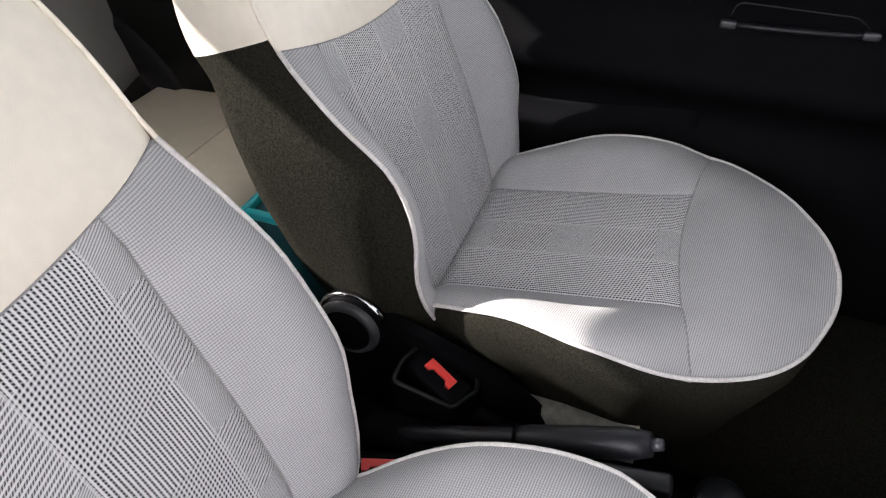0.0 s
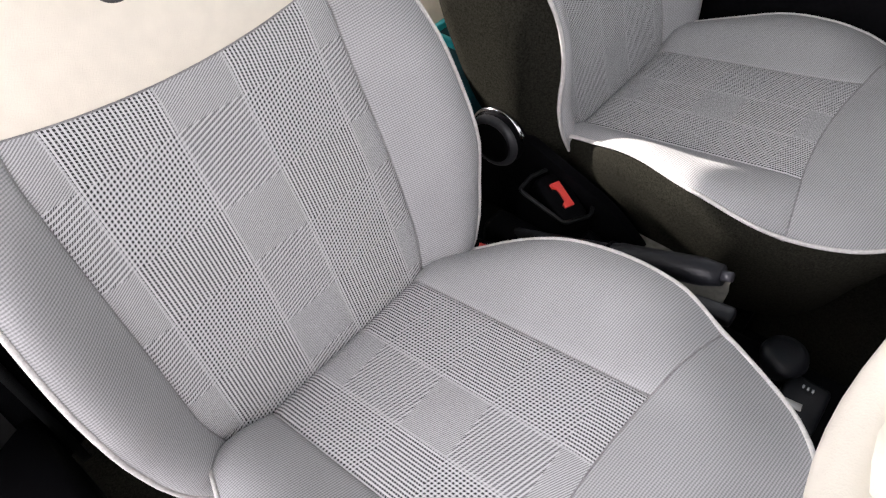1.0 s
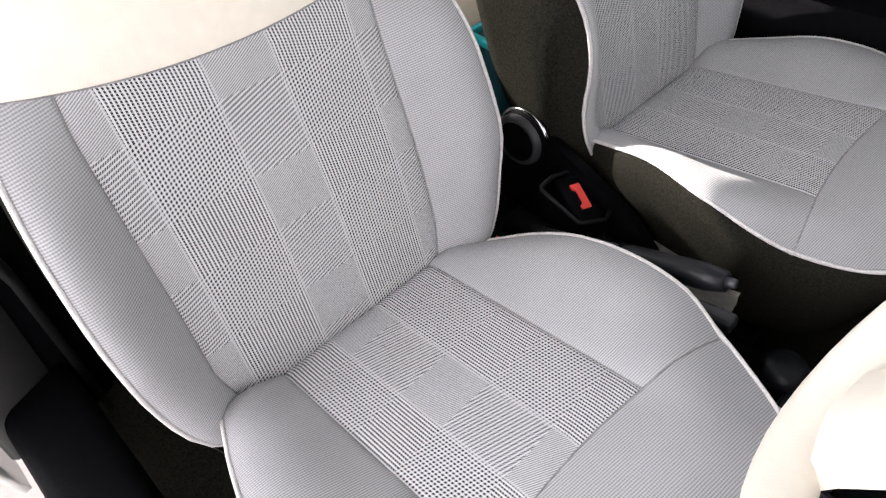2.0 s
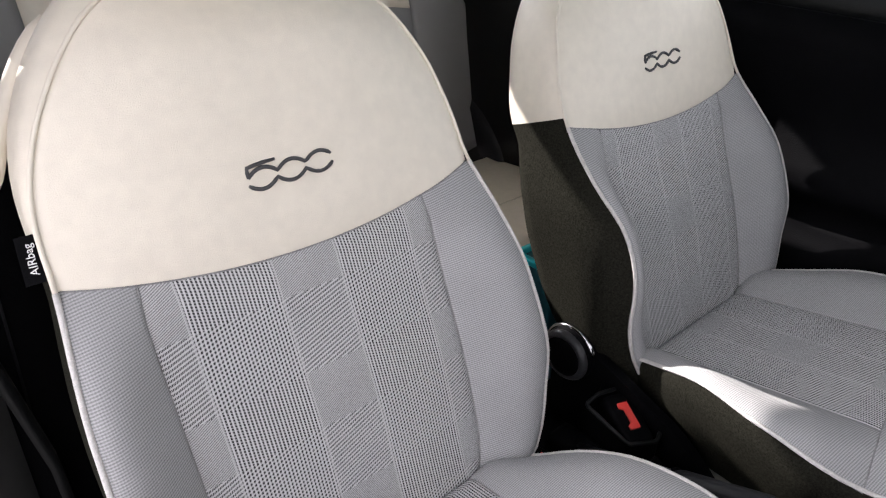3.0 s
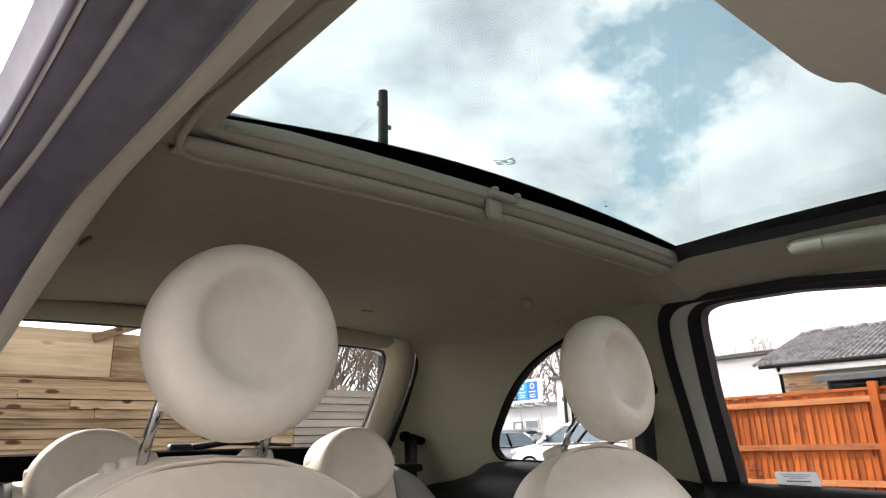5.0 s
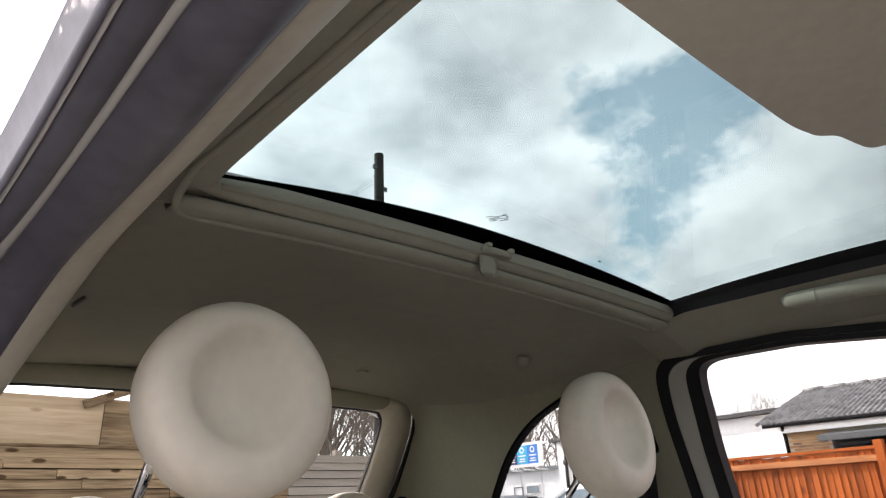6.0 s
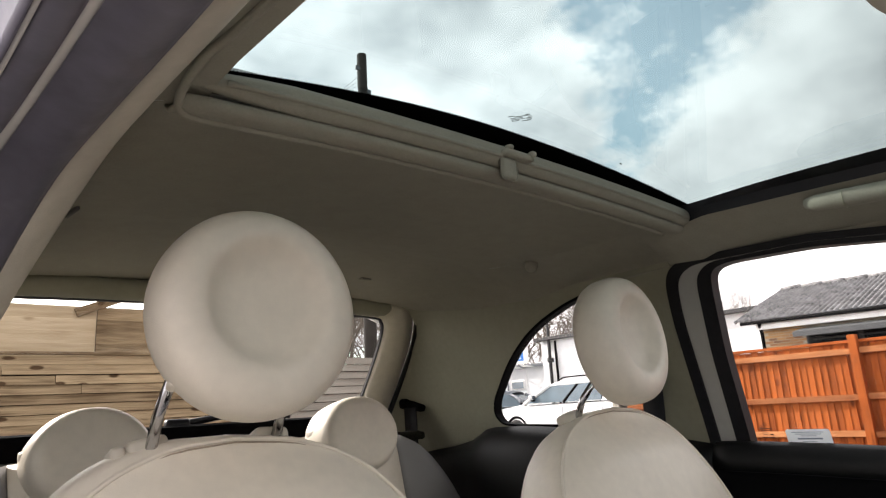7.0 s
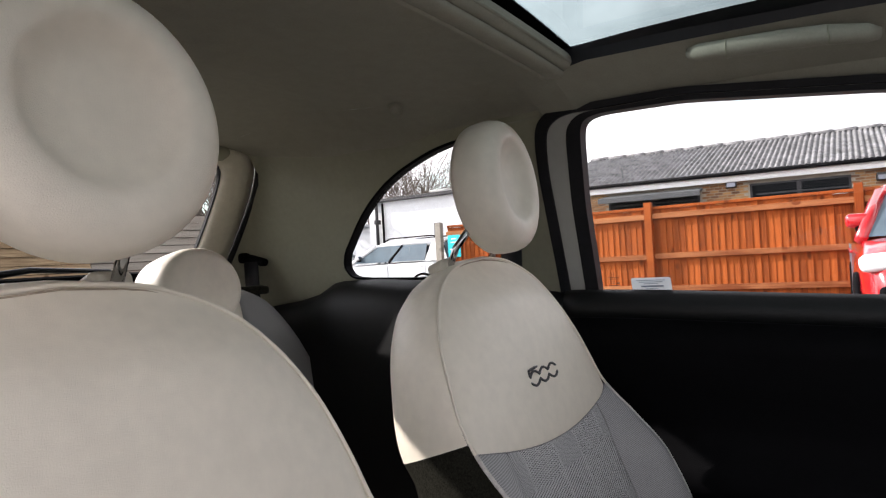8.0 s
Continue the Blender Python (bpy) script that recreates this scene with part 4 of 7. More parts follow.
tube(bm, [(XC + 0.02, 0.50, 1.052), (-0.12, 0.502, 1.066), (-0.30, 0.504, 1.056)], [0.010, 0.007, 0.005], 8)
box(bm, (XC + 0.03, 0.505, 1.05), (0.06, 0.03, 0.03), 0.008)
gate_part("rear_wiper", bm, SATIN, "black rear wiper resting low on the glass", True)
bm = bmesh.new()
box(bm, (XC, 0.64, 0.985), (1.10, 0.24, 0.02), 0.006)
box(bm, (XC, 0.75, 0.992), (1.06, 0.03, 0.012), 0.004)
tagged(part("parcel_shelf", bm, CARPET), "dark carpeted parcel shelf behind the rear seat", "parcel shelf")

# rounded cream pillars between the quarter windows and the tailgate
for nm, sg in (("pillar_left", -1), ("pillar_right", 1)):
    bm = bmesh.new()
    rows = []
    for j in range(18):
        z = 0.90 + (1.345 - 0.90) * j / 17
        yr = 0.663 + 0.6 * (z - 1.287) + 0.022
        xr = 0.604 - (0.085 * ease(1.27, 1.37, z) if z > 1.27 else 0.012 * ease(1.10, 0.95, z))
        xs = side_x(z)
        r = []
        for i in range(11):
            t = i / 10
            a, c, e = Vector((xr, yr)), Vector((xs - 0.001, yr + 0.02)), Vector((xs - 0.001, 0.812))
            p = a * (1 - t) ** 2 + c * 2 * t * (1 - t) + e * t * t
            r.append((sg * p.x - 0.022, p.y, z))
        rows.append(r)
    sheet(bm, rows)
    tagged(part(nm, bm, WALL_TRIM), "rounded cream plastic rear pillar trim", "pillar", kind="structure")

# ---- glass roof ----
roof = base("window_1", (XC, 1.95, 1.40), "fixed tinted glass roof with a black printed border", "glass roof", kind="structure")


def roof_part(name, bm, mat, label="", smooth=False):
    bmesh.ops.transform(bm, matrix=Matrix.Translation((-XC, -1.95, -1.40)), verts=bm.verts)
    return part(name, bm, mat, roof, label, smooth)


def glass_z(x, y):
    return 1.414 - 0.025 * (abs(x - XC) / 0.45) ** 2 - 0.05 * max(0.0, y - 1.75) ** 1.2


def glass_sheet(bm, x0, x1, y0, y1, dz, nx=16, ny=12):
    sheet(bm, [[(x0 + (x1 - x0) * i / nx, y0 + (y1 - y0) * j / ny, glass_z(x0 + (x1 - x0) * i / nx, y0 + (y1 - y0) * j / ny) + dz) for i in range(nx + 1)] for j in range(ny + 1)])


def bow(x):
    """How far the rear edge of the opening curves back towards the driver's corner."""
    return 0.030 * (max(0.0, x) / 0.39) ** 2


def print_edge(x):
    return 1.645 - bow(x)


bm = bmesh.new()
glass_sheet(bm, -0.56, 0.51, 1.56, 2.42, 0.0)
roof_part("pane", bm, TINT, "green-tinted laminated glass", True)
bm = bmesh.new()
sheet(bm, [[(-0.55 + 1.05 * i / 60, y if y < 1.6 else print_edge(-0.55 + 1.05 * i / 60), glass_z(-0.55 + 1.05 * i / 60, y) - 0.003) for i in range(61)] for y in (1.56, 1.645)])
for i in range(230):
    x = -0.47 + 0.86 * i / 229
    z = glass_z(x, 1.651) - 0.0035
    vs = [bm.verts.new((x + 0.0011 * math.cos(a), print_edge(x) + 0.0008 + 0.0028 * math.sin(a), z)) for a in [k * math.pi / 2 for k in range(4)]]
    bm.faces.new(vs)
roof_part("printed_border", bm, BLACK, "black printed border with a dotted edge")
bm = bmesh.new()
for x in (-0.484, 0.408):
    rows = []
    for j in range(25):
        y = 1.60 + 0.8 * j / 24
        xx, lip = (-0.479, 0.006 + 0.032 * ease(1.60, 2.0, y)) if x < 0 else (x, -0.006)
        rows.append([(xx, y, roof_z(xx, y) + (-0.002 if x < 0 else 0.004)), (xx + math.copysign(0.005, lip), y, glass_z(xx, y) - 0.012), (xx + lip, y, glass_z(xx, y) - 0.002)])
    sheet(bm, rows)
roof_part("side_border", bm, SATIN, "black side border under the glass")
bm = bmesh.new()
skew = Matrix.Rotation(math.atan2(0.028, -0.021), 4, "Z")
for u, v, w in ((0.006, 0.009, 0.012), (-0.008, 0.006, 0.010), (0.010, 0.006, 0.006), (0.0, 0.002, 0.026), (-0.006, -0.002, 0.016), (0.012, -0.002, 0.005), (0.002, -0.006, 0.020), (-0.012, -0.009, 0.008), (0.009, -0.009, 0.007)):
    q = skew @ Vector((u, v, 0))
    box(bm, (0.018 + q.x, 1.684 + q.y, glass_z(0.018, 1.684) - 0.004), (w, 0.0006, 0.0006), 0, skew)
box(bm, (-0.229, 1.668, glass_z(-0.229, 1.668) - 0.004), (0.005, 0.0022, 0.0006))
roof_part("etched_marks", bm, BLACK, "small illegible etched marks")

# roller blind across the rear edge of the glass roof
blind = base("sun_blind", (XC, 1.628, 1.372), "rolled-up cream roof blind in its housing", "sun blind")


def blind_part(name, bm, mat, label="", smooth=True):
    bmesh.ops.transform(bm, matrix=Matrix.Translation((-XC, -1.628, -1.372)), verts=bm.verts)
    return part(name, bm, mat, blind, label, smooth)


def sag(x):
    return -0.020 * (abs(x - XC) / 0.45) ** 2 * 0.6


bm = bmesh.new()
sect = [(1.585, 1.366), (1.598, 1.352), (1.620, 1.350), (1.628, 1.353), (1.630, 1.359), (1.626, 1.363), (1.618, 1.365)]
sheet(bm, [[(x, y, z + sag(x)) for y, z in sect] for x in [-0.475 + 0.905 * i / 24 for i in range(25)]])
thick(bm, 0.004)
blind_part("housing", bm, HEADLINER, "cream blind housing")
bm = bmesh.new()
tube(bm, [(x, 1.628, 1.378 + sag(x)) for x in [-0.478 + 0.905 * i / 24 for i in range(25)]], [0.016] * 22 + [0.014, 0.011, 0.006], 12)
blind_part("roll", bm, HEADLINER, "rolled cream blind fabric")
bm = bmesh.new()
tube(bm, [(x, 1.6425, 1.3735 + sag(x)) for x in [-0.470 + 0.86 * i / 24 for i in range(25)]], 0.0032, 6)
blind_part("pull_bar", bm, HEADLINER, "pale pull bar")
bm = bmesh.new()
box(bm, (0.003, 1.642, 1.357), (0.030, 0.010, 0.034), 0.0085, segments=4)
box(bm, (-0.011, 1.648, 1.3765), (0.056, 0.014, 0.010), 0.004, segments=3)
box(bm, (-0.033, 1.655, 1.381), (0.010, 0.010, 0.008), 0.003)
box(bm, (0.009, 1.652, 1.383), (0.010, 0.010, 0.006), 0.0025)
blind_part("latch", bm, HEADLINER, "cream plastic latch")
bm = bmesh.new()
bead = smooth_line([(0.413, 2.30), (0.416, 1.92), (0.421, 1.80), (0.425, 1.72), (0.430, 1.665), (0.430, 1.630), (0.418, 1.605), (0.39, 1.596), (0.30, 1.596), (0.0, 1.596), (-0.25, 1.596), (-0.46, 1.596)], 5)
tube(bm, [(p.x, p.y, (1.3525 + sag(p.x)) * (1 - ease(1.60, 1.70, p.y)) + (roof_z(p.x, p.y) - 0.002) * ease(1.60, 1.70, p.y)) for p in bead], 0.0045, 8)
blind_part("edge_bead", bm, HEADLINER, "moulded cream bead round the opening")

# ---- driver's door opening: trim, seals and painted flange ----
LINES = {
    "a": [(0.450, 2.60, 1.285), (0.450, 2.30, 1.315), (0.450, 2.0, 1.333), (0.450, 1.80, 1.335), (0.455, 1.66, 1.328), (0.470, 1.56, 1.30), (0.497, 1.48, 1.23), (0.530, 1.455, 1.15), (0.575, 1.44, 1.05), (0.615, 1.43, 0.93)],
    "b": [(0.486, 2.60, 1.250), (0.486, 2.30, 1.282), (0.486, 2.0, 1.300), (0.488, 1.80, 1.301), (0.494, 1.66, 1.296), (0.510, 1.565, 1.268), (0.532, 1.510, 1.205), (0.556, 1.490, 1.13), (0.592, 1.482, 1.03), (0.628, 1.475, 0.92)],
    "c": [(0.538, 2.60, 1.238), (0.538, 2.30, 1.270), (0.538, 2.0, 1.288), (0.541, 1.80, 1.289), (0.547, 1.66, 1.284), (0.560, 1.575, 1.262), (0.580, 1.535, 1.205), (0.600, 1.520, 1.13), (0.630, 1.512, 1.03), (0.665, 1.505, 0.92)],
    "d": [(0.552, 2.60, 1.234), (0.552, 2.30, 1.266), (0.552, 2.0, 1.284), (0.555, 1.80, 1.285), (0.561, 1.66, 1.280), (0.573, 1.590, 1.258), (0.592, 1.552, 1.205), (0.611, 1.537, 1.13), (0.641, 1.529, 1.03), (0.676, 1.522, 0.92)],
    "e": [(0.574, 2.60, 1.228), (0.574, 2.30, 1.260), (0.574, 2.0, 1.278), (0.577, 1.80, 1.279), (0.583, 1.66, 1.274), (0.594, 1.605, 1.252), (0.610, 1.570, 1.20), (0.628, 1.556, 1.13), (0.656, 1.548, 1.03), (0.690, 1.540, 0.92)],
    "f": [(0.582, 2.60, 1.226), (0.582, 2.30, 1.258), (0.582, 2.0, 1.276), (0.585, 1.80, 1.277), (0.591, 1.66, 1.272), (0.602, 1.610, 1.250), (0.618, 1.577, 1.20), (0.636, 1.563, 1.13), (0.664, 1.555, 1.03), (0.698, 1.547, 0.92)],
}
for key, shift in (("c", 0.0018), ("d", -0.0042), ("e", -0.0045), ("f", -0.0085)):
    LINES[key] = [(x + shift * ease(1.48, 1.70, y), y, z) for x, y, z in LINES[key]]
LINES["g"] = [(x + 0.0045, y + 0.002, z - 0.001) for x, y, z in LINES["f"]]


def strip(a, b, bulge, depth=0.03, outer=0.03):
    """A padded strip between two of the lines, bulging towards the cabin."""
    bm = bmesh.new()
    la, lb = smooth_line(LINES[a]), smooth_line(LINES[b])
    rows = [[] for _ in range(7)]
    for p, q in zip(la, lb):
        inward = Vector((-0.45, 0, -0.9)) if p.z > 1.25 else Vector((-1, 0, 0))
        inward.normalize()
        up = -inward * depth
        rows[0].append(p + up)
        for i in range(5):
            t = i / 4
            rows[i + 1].append(p.lerp(q, t) + inward * bulge * math.sin(math.pi * t))
        rows[6].append(q - inward * outer)
    sheet(bm, rows)
    return bm


opening = base("door_frame", (0.55, 1.9, 1.25), "open driver's doorway with dark seals and painted flange", "door frame", kind="structure")


def opening_part(name, bm, mat, label=""):
    bmesh.ops.transform(bm, matrix=Matrix.Translation((-0.55, -1.9, -1.25)), verts=bm.verts)
    return part(name, bm, mat, opening, label)


SEAL = material("slate_rubber", (0.120, 0.116, 0.152), 0.5, scale=30, amount=0.25, bump=0.15, bump_scale=120)
opening_part("inner_trim", strip("a", "b", 0.007), TRIM, "cream trim edge")
opening_part("main_seal", strip("b", "c", 0.014), SEAL, "dark rubber main seal")
opening_part("flange", strip("c", "d", 0.001), PAINT, "white painted flange")
opening_part("outer_seal", strip("d", "e", 0.006), SEAL, "dark rubber outer seal")
opening_part("roof_edge", strip("e", "f", 0.002, outer=0.004), PAINT, "white painted roof edge")
opening_part("edge_lip", strip("f", "g", 0.003, outer=0.002), SEAL, "thin dark rubber lip")
# the trim between the headliner and the pillar of the doorway
bm = bmesh.new()
la = smooth_line(LINES["a"])[12:]
sheet(bm, [[p + Vector((-0.002, 0, 0.004)) for p in la], [Vector((min(p.x + 0.02, side_x(p.z) - 0.022), p.y - 0.16, p.z + 0.012)) for p in la]])
thick(bm, 0.008)
opening_part("pillar_trim", bm, TRIM, "cream pillar trim beside the seal")
bm = bmesh.new()
sheet(bm, [[(0.47, 1.36, z), (0.50, 1.395, z), (0.54, 1.43, z), (0.585, 1.465, z), (0.615 + 0.03 * (0.92 - z), 1.482, z), (0.632 + 0.03 * (0.92 - z), 1.485, z)] for z in (0.925, 0.8, 0.65, 0.5, 0.35, 0.20)])
thick(bm, 0.012)
opening_part("lower_pillar_trim", bm, BLACK, "black lower pillar trim")
bm = bmesh.new()
sheet(bm, [[(0.612 + 0.04 * (0.92 - z), 1.488, z), (0.668 + 0.06 * (0.92 - z), 1.512, z), (0.685 + 0.06 * (0.92 - z), 1.530, z)] for z in (0.92, 0.8, 0.65, 0.5, 0.35, 0.26)])
thick(bm, 0.010)
opening_part("pillar_flange", bm, material("grey_trim", (0.07, 0.07, 0.068), 0.5, scale=60, amount=0.1, bump=0.2, bump_scale=400), "dark grey pillar flange")
bm = bmesh.new()
box(bm, (0.665, 2.0, 0.27), (0.10, 1.3, 0.12), 0.02)
opening_part("sill", bm, BLACK, "black door sill")

# ---- rear seat ----
rear = base("rear_seat", (XC, 1.05, 0.2), "cream and grey cloth rear bench with two headrests", "car seat")


def rear_part(name, bm, mat, label="", smooth=True):
    bmesh.ops.transform(bm, matrix=Matrix.Translation((-XC, -1.05, -0.2)), verts=bm.verts)
    return part(name, bm, mat, rear, label, smooth)


def rear_face(x, z):
    a = abs(x - XC)
    y = 0.79 + 0.24 * (1.0 - z)
    y += 0.020 * math.exp(-((a - 0.02) / 0.03) ** 2) * -1
    return y - 0.05 * ease(0.44, 0.66, a) - 0.03 * ease(0.96, 1.012, z)


def rear_top(a):
    return rounded([(0.0, 1.005), (0.30, 1.006), (0.42, 1.000), (0.50, 0.965), (0.56, 0.92), (0.62, 0.85), (0.66, 0.77)], a)


def rear_sheet(lo, hi, x0, x1, nx=16, nz=12):
    bm = bmesh.new()
    rows = []
    for j in range(nz + 1):
        r = []
        for i in range(nx + 1):
            x = x0 + (x1 - x0) * i / nx
            a = abs(x - XC)
            top, bot = min(hi(a), rear_top(a)), lo(a)
            z = bot + (max(top, bot + 0.002) - bot) * j / nz
            r.append((x, rear_face(x, z), z))
        rows.append(r)
    sheet(bm, rows)
    thick(bm, 0.06)
    return bm


cream_low = lambda a: 0.83 - 0.02 * ease(0.3, 0.5, a)
rear_part("backrest_top", rear_sheet(cream_low, lambda a: 2, XC - 0.42, XC + 0.42), CREAM, "cream leatherette top of the bench back")
rear_part("backrest_cloth", rear_sheet(lambda a: 0.42, lambda a: cream_low(a), XC - 0.42, XC + 0.42), TWILL, "grey cloth bench back")
for sg in (1, -1):
    rear_part("backrest_wing", rear_sheet(lambda a: 0.42, lambda a: 2, XC + sg * 0.421, XC + sg * 0.655, 14), TWILL, "grey cloth side of the bench back")
bm = bmesh.new()
rows = []
for i in range(21):
    x = XC - 0.62 + 1.24 * i / 20
    dip = 0.012 * math.exp(-((x - XC) / 0.06) ** 2)
    rows.append([(x, y, z - dip) for y, z in ((0.93, 0.40), (1.0, 0.405), (1.1, 0.412), (1.22, 0.425), (1.31, 0.432), (1.36, 0.425), (1.385, 0.40), (1.39, 0.36), (1.38, 0.28), (1.37, 0.21))])
sheet(bm, rows)
rear_part("bench_cushion", bm, CREAM, "cream leatherette bench cushion")
bm = bmesh.new()
tube(bm, [(XC - 0.6 + 1.2 * i / 20, 1.215, 0.4255) for i in range(21)], 0.0018, 6)
rear_part("cushion_seam", bm, TRIM)
for hx in (-0.30, 0.28):
    bm = bmesh.new()
    m = Matrix.Translation((hx, 0.815, 1.0)) @ Matrix.Rotation(radians(-90 + 10), 4, "X")
    lathe(bm, [(0.0, 0.050), (0.05, 0.049), (0.075, 0.052), (0.086, 0.050), (0.094, 0.040), (0.098, 0.02), (0.098, -0.02), (0.096, -0.05), (0.086, -0.066), (0.05, -0.072), (0.0, -0.073)], m, 40, (1.08, 0.92))
    rear_part("headrest", bm, CREAM, "rounded cream rear headrest")
    bm = bmesh.new()
    box(bm, (hx + 0.09, 0.785, 1.012), (0.03, 0.035, 0.02), 0.006)
    rear_part("post_guide", bm, TRIM)

# rear belt with its guide, on the passenger side
belt = base("seat_belt", (-0.70, 0.72, 0.95), "black rear seat belt with its top guide", "seat belt")
bm = bmesh.new()
box(bm, (-0.004, 0.0, 0.105), (0.03, 0.085, 0.022), 0.009, Matrix.Rotation(radians(-14), 4, "X"), 3)
box(bm, (0.004, -0.034, 0.112), (0.03, 0.03, 0.03), 0.010, None, 3)
part("guide", bm, BLACK, belt, "black plastic belt guide")
bm = bmesh.new()
sheet(bm, [[(0.012, y + 0.02 * (0.1 - z), z) for y in (-0.028, 0.0, 0.026)] for z in (0.10, 0.05, 0.0, -0.06)])
thick(bm, 0.004)
part("webbing", bm, RUBBER, belt, "black webbing")
belt.location = (-0.652, 0.612, 0.960)

# front belt behind the passenger seat, on the door pillar
belt2 = base("seat_belt", (-0.665, 1.42, 0.6), "black front seat belt on the door pillar", "seat belt")
bm = bmesh.new()
sheet(bm, [[(0.05 - 0.10 * (z - 0.0), y - 0.02 * z, z) for y in (-0.024, 0.0, 0.024)] for z in (0.55, 0.4, 0.2, 0.0)])
thick(bm, 0.004)
part("webbing", bm, RUBBER, belt2, "black webbing")
bm = bmesh.new()
box(bm, (0.0, 0, 0.56), (0.03, 0.06, 0.05), 0.01, None, 3)
part("guide", bm, BLACK, belt2, "black plastic belt guide")

# front belt beside the driver's seat, its metal tongue hanging free
belt3 = base("seat_belt", (0.56, 1.45, 0.62), "black front seat belt with a bright metal tongue", "seat belt")
bm = bmesh.new()
sheet(bm, [[(x, y, z) for y in (-0.024, 0.0, 0.024)] for x, z in ((0.055, 0.50), (0.020, 0.45), (-0.008, 0.425), (0.010, 0.34), (0.030, 0.16), (0.045, -0.05))])
thick(bm, 0.003)
part("webbing", bm, RUBBER, belt3, "black webbing")
bm = bmesh.new()
box(bm, (-0.0205, 0, 0.405), (0.020, 0.052, 0.034), 0.006, Matrix.Rotation(radians(13), 4, "Y"), 3)
part("tongue_grip", bm, BLACK, belt3, "black plastic tongue grip")
bm = bmesh.new()
box(bm, (-0.0300, 0, 0.3685), (0.0032, 0.024, 0.046), 0.0012, Matrix.Rotation(radians(13), 4, "Y"), 2)
part("tongue", bm, CHROME, belt3, "bright metal belt tongue")

# ---- roof fittings ----
def grab_handle(name, sg):
    """A folding handle on the roof rail."""
    h = base(name, (sg * 0.479 - 0.022, 1.956, 1.329), "cream folding grab handle on the roof rail", "grab handle")
    bm = bmesh.new()
    pts = [(0.0, -0.125, 0.012), (-sg * 0.008, -0.110, 0.008), (-sg * 0.012, -0.06, 0.003), (-sg * 0.012, 0.0, 0.0), (-sg * 0.012, 0.06, -0.006), (-sg * 0.008, 0.110, -0.014), (0.0, 0.125, -0.016)]
    tube(bm, pts, [0.009, 0.013, 0.0145, 0.0145, 0.0145, 0.013, 0.009], 12)
    part("grip", bm, HEADLINER, h, "cream plastic grip")
    for y, z in ((-0.068, 0.003), (0.066, -0.007)):
        bm = bmesh.new()
        tube(bm, [(-sg * 0.012, y - 0.001, z), (-sg * 0.012, y + 0.001, z)], 0.0148, 12)
        part("joint", bm, WALL_TRIM, h)
    return h


grab_handle("grab_handle", -1)
bm = bmesh.new()
axis = Vector((0.60, 0.45, -0.66)).to_track_quat("Z", "Y").to_matrix().to_4x4()
lathe(bm, [(0.0, 0.006), (0.006, 0.006), (0.0085, 0.0075), (0.0115, 0.009), (0.0140, 0.007), (0.0150, 0.0), (0.0150, -0.03)], Matrix.Translation((-0.472, 1.268, 1.346)) @ axis, 24)
tagged(part("roof_plug", bm, HEADLINER), "round cream plastic plug in the headliner", "plug")
bm = bmesh.new()
box(bm, (-0.307, 0.872, roof_z(-0.307, 0.872) - 0.0015), (0.030, 0.014, 0.005), 0.002, Matrix.Rotation(radians(6), 4, "Z"), 2)
tagged(part("roof_cover", bm, HEADLINER), "small flush cream cover in the headliner", "cover")
bm = bmesh.new()
box(bm, (0.413, 1.173, roof_z(0.413, 1.173) - 0.003), (0.005, 0.052, 0.008), 0.002, Matrix.Rotation(radians(4), 4, "Z"))
tagged(part("coat_hook", bm, material("grey_hook", (0.10, 0.095, 0.09), 0.6, scale=60, amount=0.1)), "small dark coat hook in the headliner", "hook")
visor = base("sun_visor", (0.13, 2.18, 1.335), "cream folded-up sun visor for the driver", "sun visor")
bm = bmesh.new()
panel(bm, loop_round([(-0.17, -0.068), (-0.112, -0.078), (-0.100, -0.090), (-0.063, -0.097), (0.08, -0.100), (0.23, -0.101), (0.23, 0.10), (-0.17, 0.10)], 0.016), [], lambda a, b: (a, b, 0.0), (0, 0, 0.018))
part("board", bm, TRIM, visor, "cream vinyl visor board", False)
bm = bmesh.new()
tube(bm, [(-0.17, -0.03, 0.008), (-0.21, -0.025, 0.012), (-0.235, -0.02, 0.02)], 0.009, 10)
part("pivot", bm, TRIM, visor)

# ---- middle console, handbrake, buckles ----
console = base("centre_console", (XC, 2.0, 0.17), "black plastic centre console between the seats", "console")


def con_part(name, bm, mat, label="", smooth=True):
    bmesh.ops.transform(bm, matrix=Matrix.Translation((-XC, -2.0, -0.17)), verts=bm.verts)
    return part(name, bm, mat, console, label, smooth)


bm = bmesh.new()
rows = []
for y, h, w in ((1.50, 0.30, 0.055), (1.62, 0.31, 0.06), (1.75, 0.31, 0.065), (1.86, 0.315, 0.06), (1.95, 0.33, 0.055), (2.05, 0.325, 0.06), (2.2, 0.31, 0.075), (2.35, 0.31, 0.09), (2.6, 0.40, 0.11), (2.75, 0.52, 0.13)):
    c = XC + 0.005
    rows.append([(c - w - 0.015, y, 0.17), (c - w - 0.006, y, h - 0.03), (c - w, y, h - 0.008), (c - w + 0.012, y, h), (c + w - 0.012, y, h), (c + w, y, h - 0.008), (c + w + 0.006, y, h - 0.03), (c + w + 0.015, y, 0.17)])
sheet(bm, rows)
con_part("tunnel", bm, BLACK, "grained black tunnel cover")
bm = bmesh.new()
box(bm, (-0.018, 2.232, 0.322), (0.075, 0.055, 0.018), 0.006)
con_part("switch_block", bm, SATIN, "glossy black switch block")
bm = bmesh.new()
box(bm, (-0.004, 2.222, 0.332), (0.010, 0.026, 0.002), 0, Matrix.Rotation(radians(8), 4, "Z"))
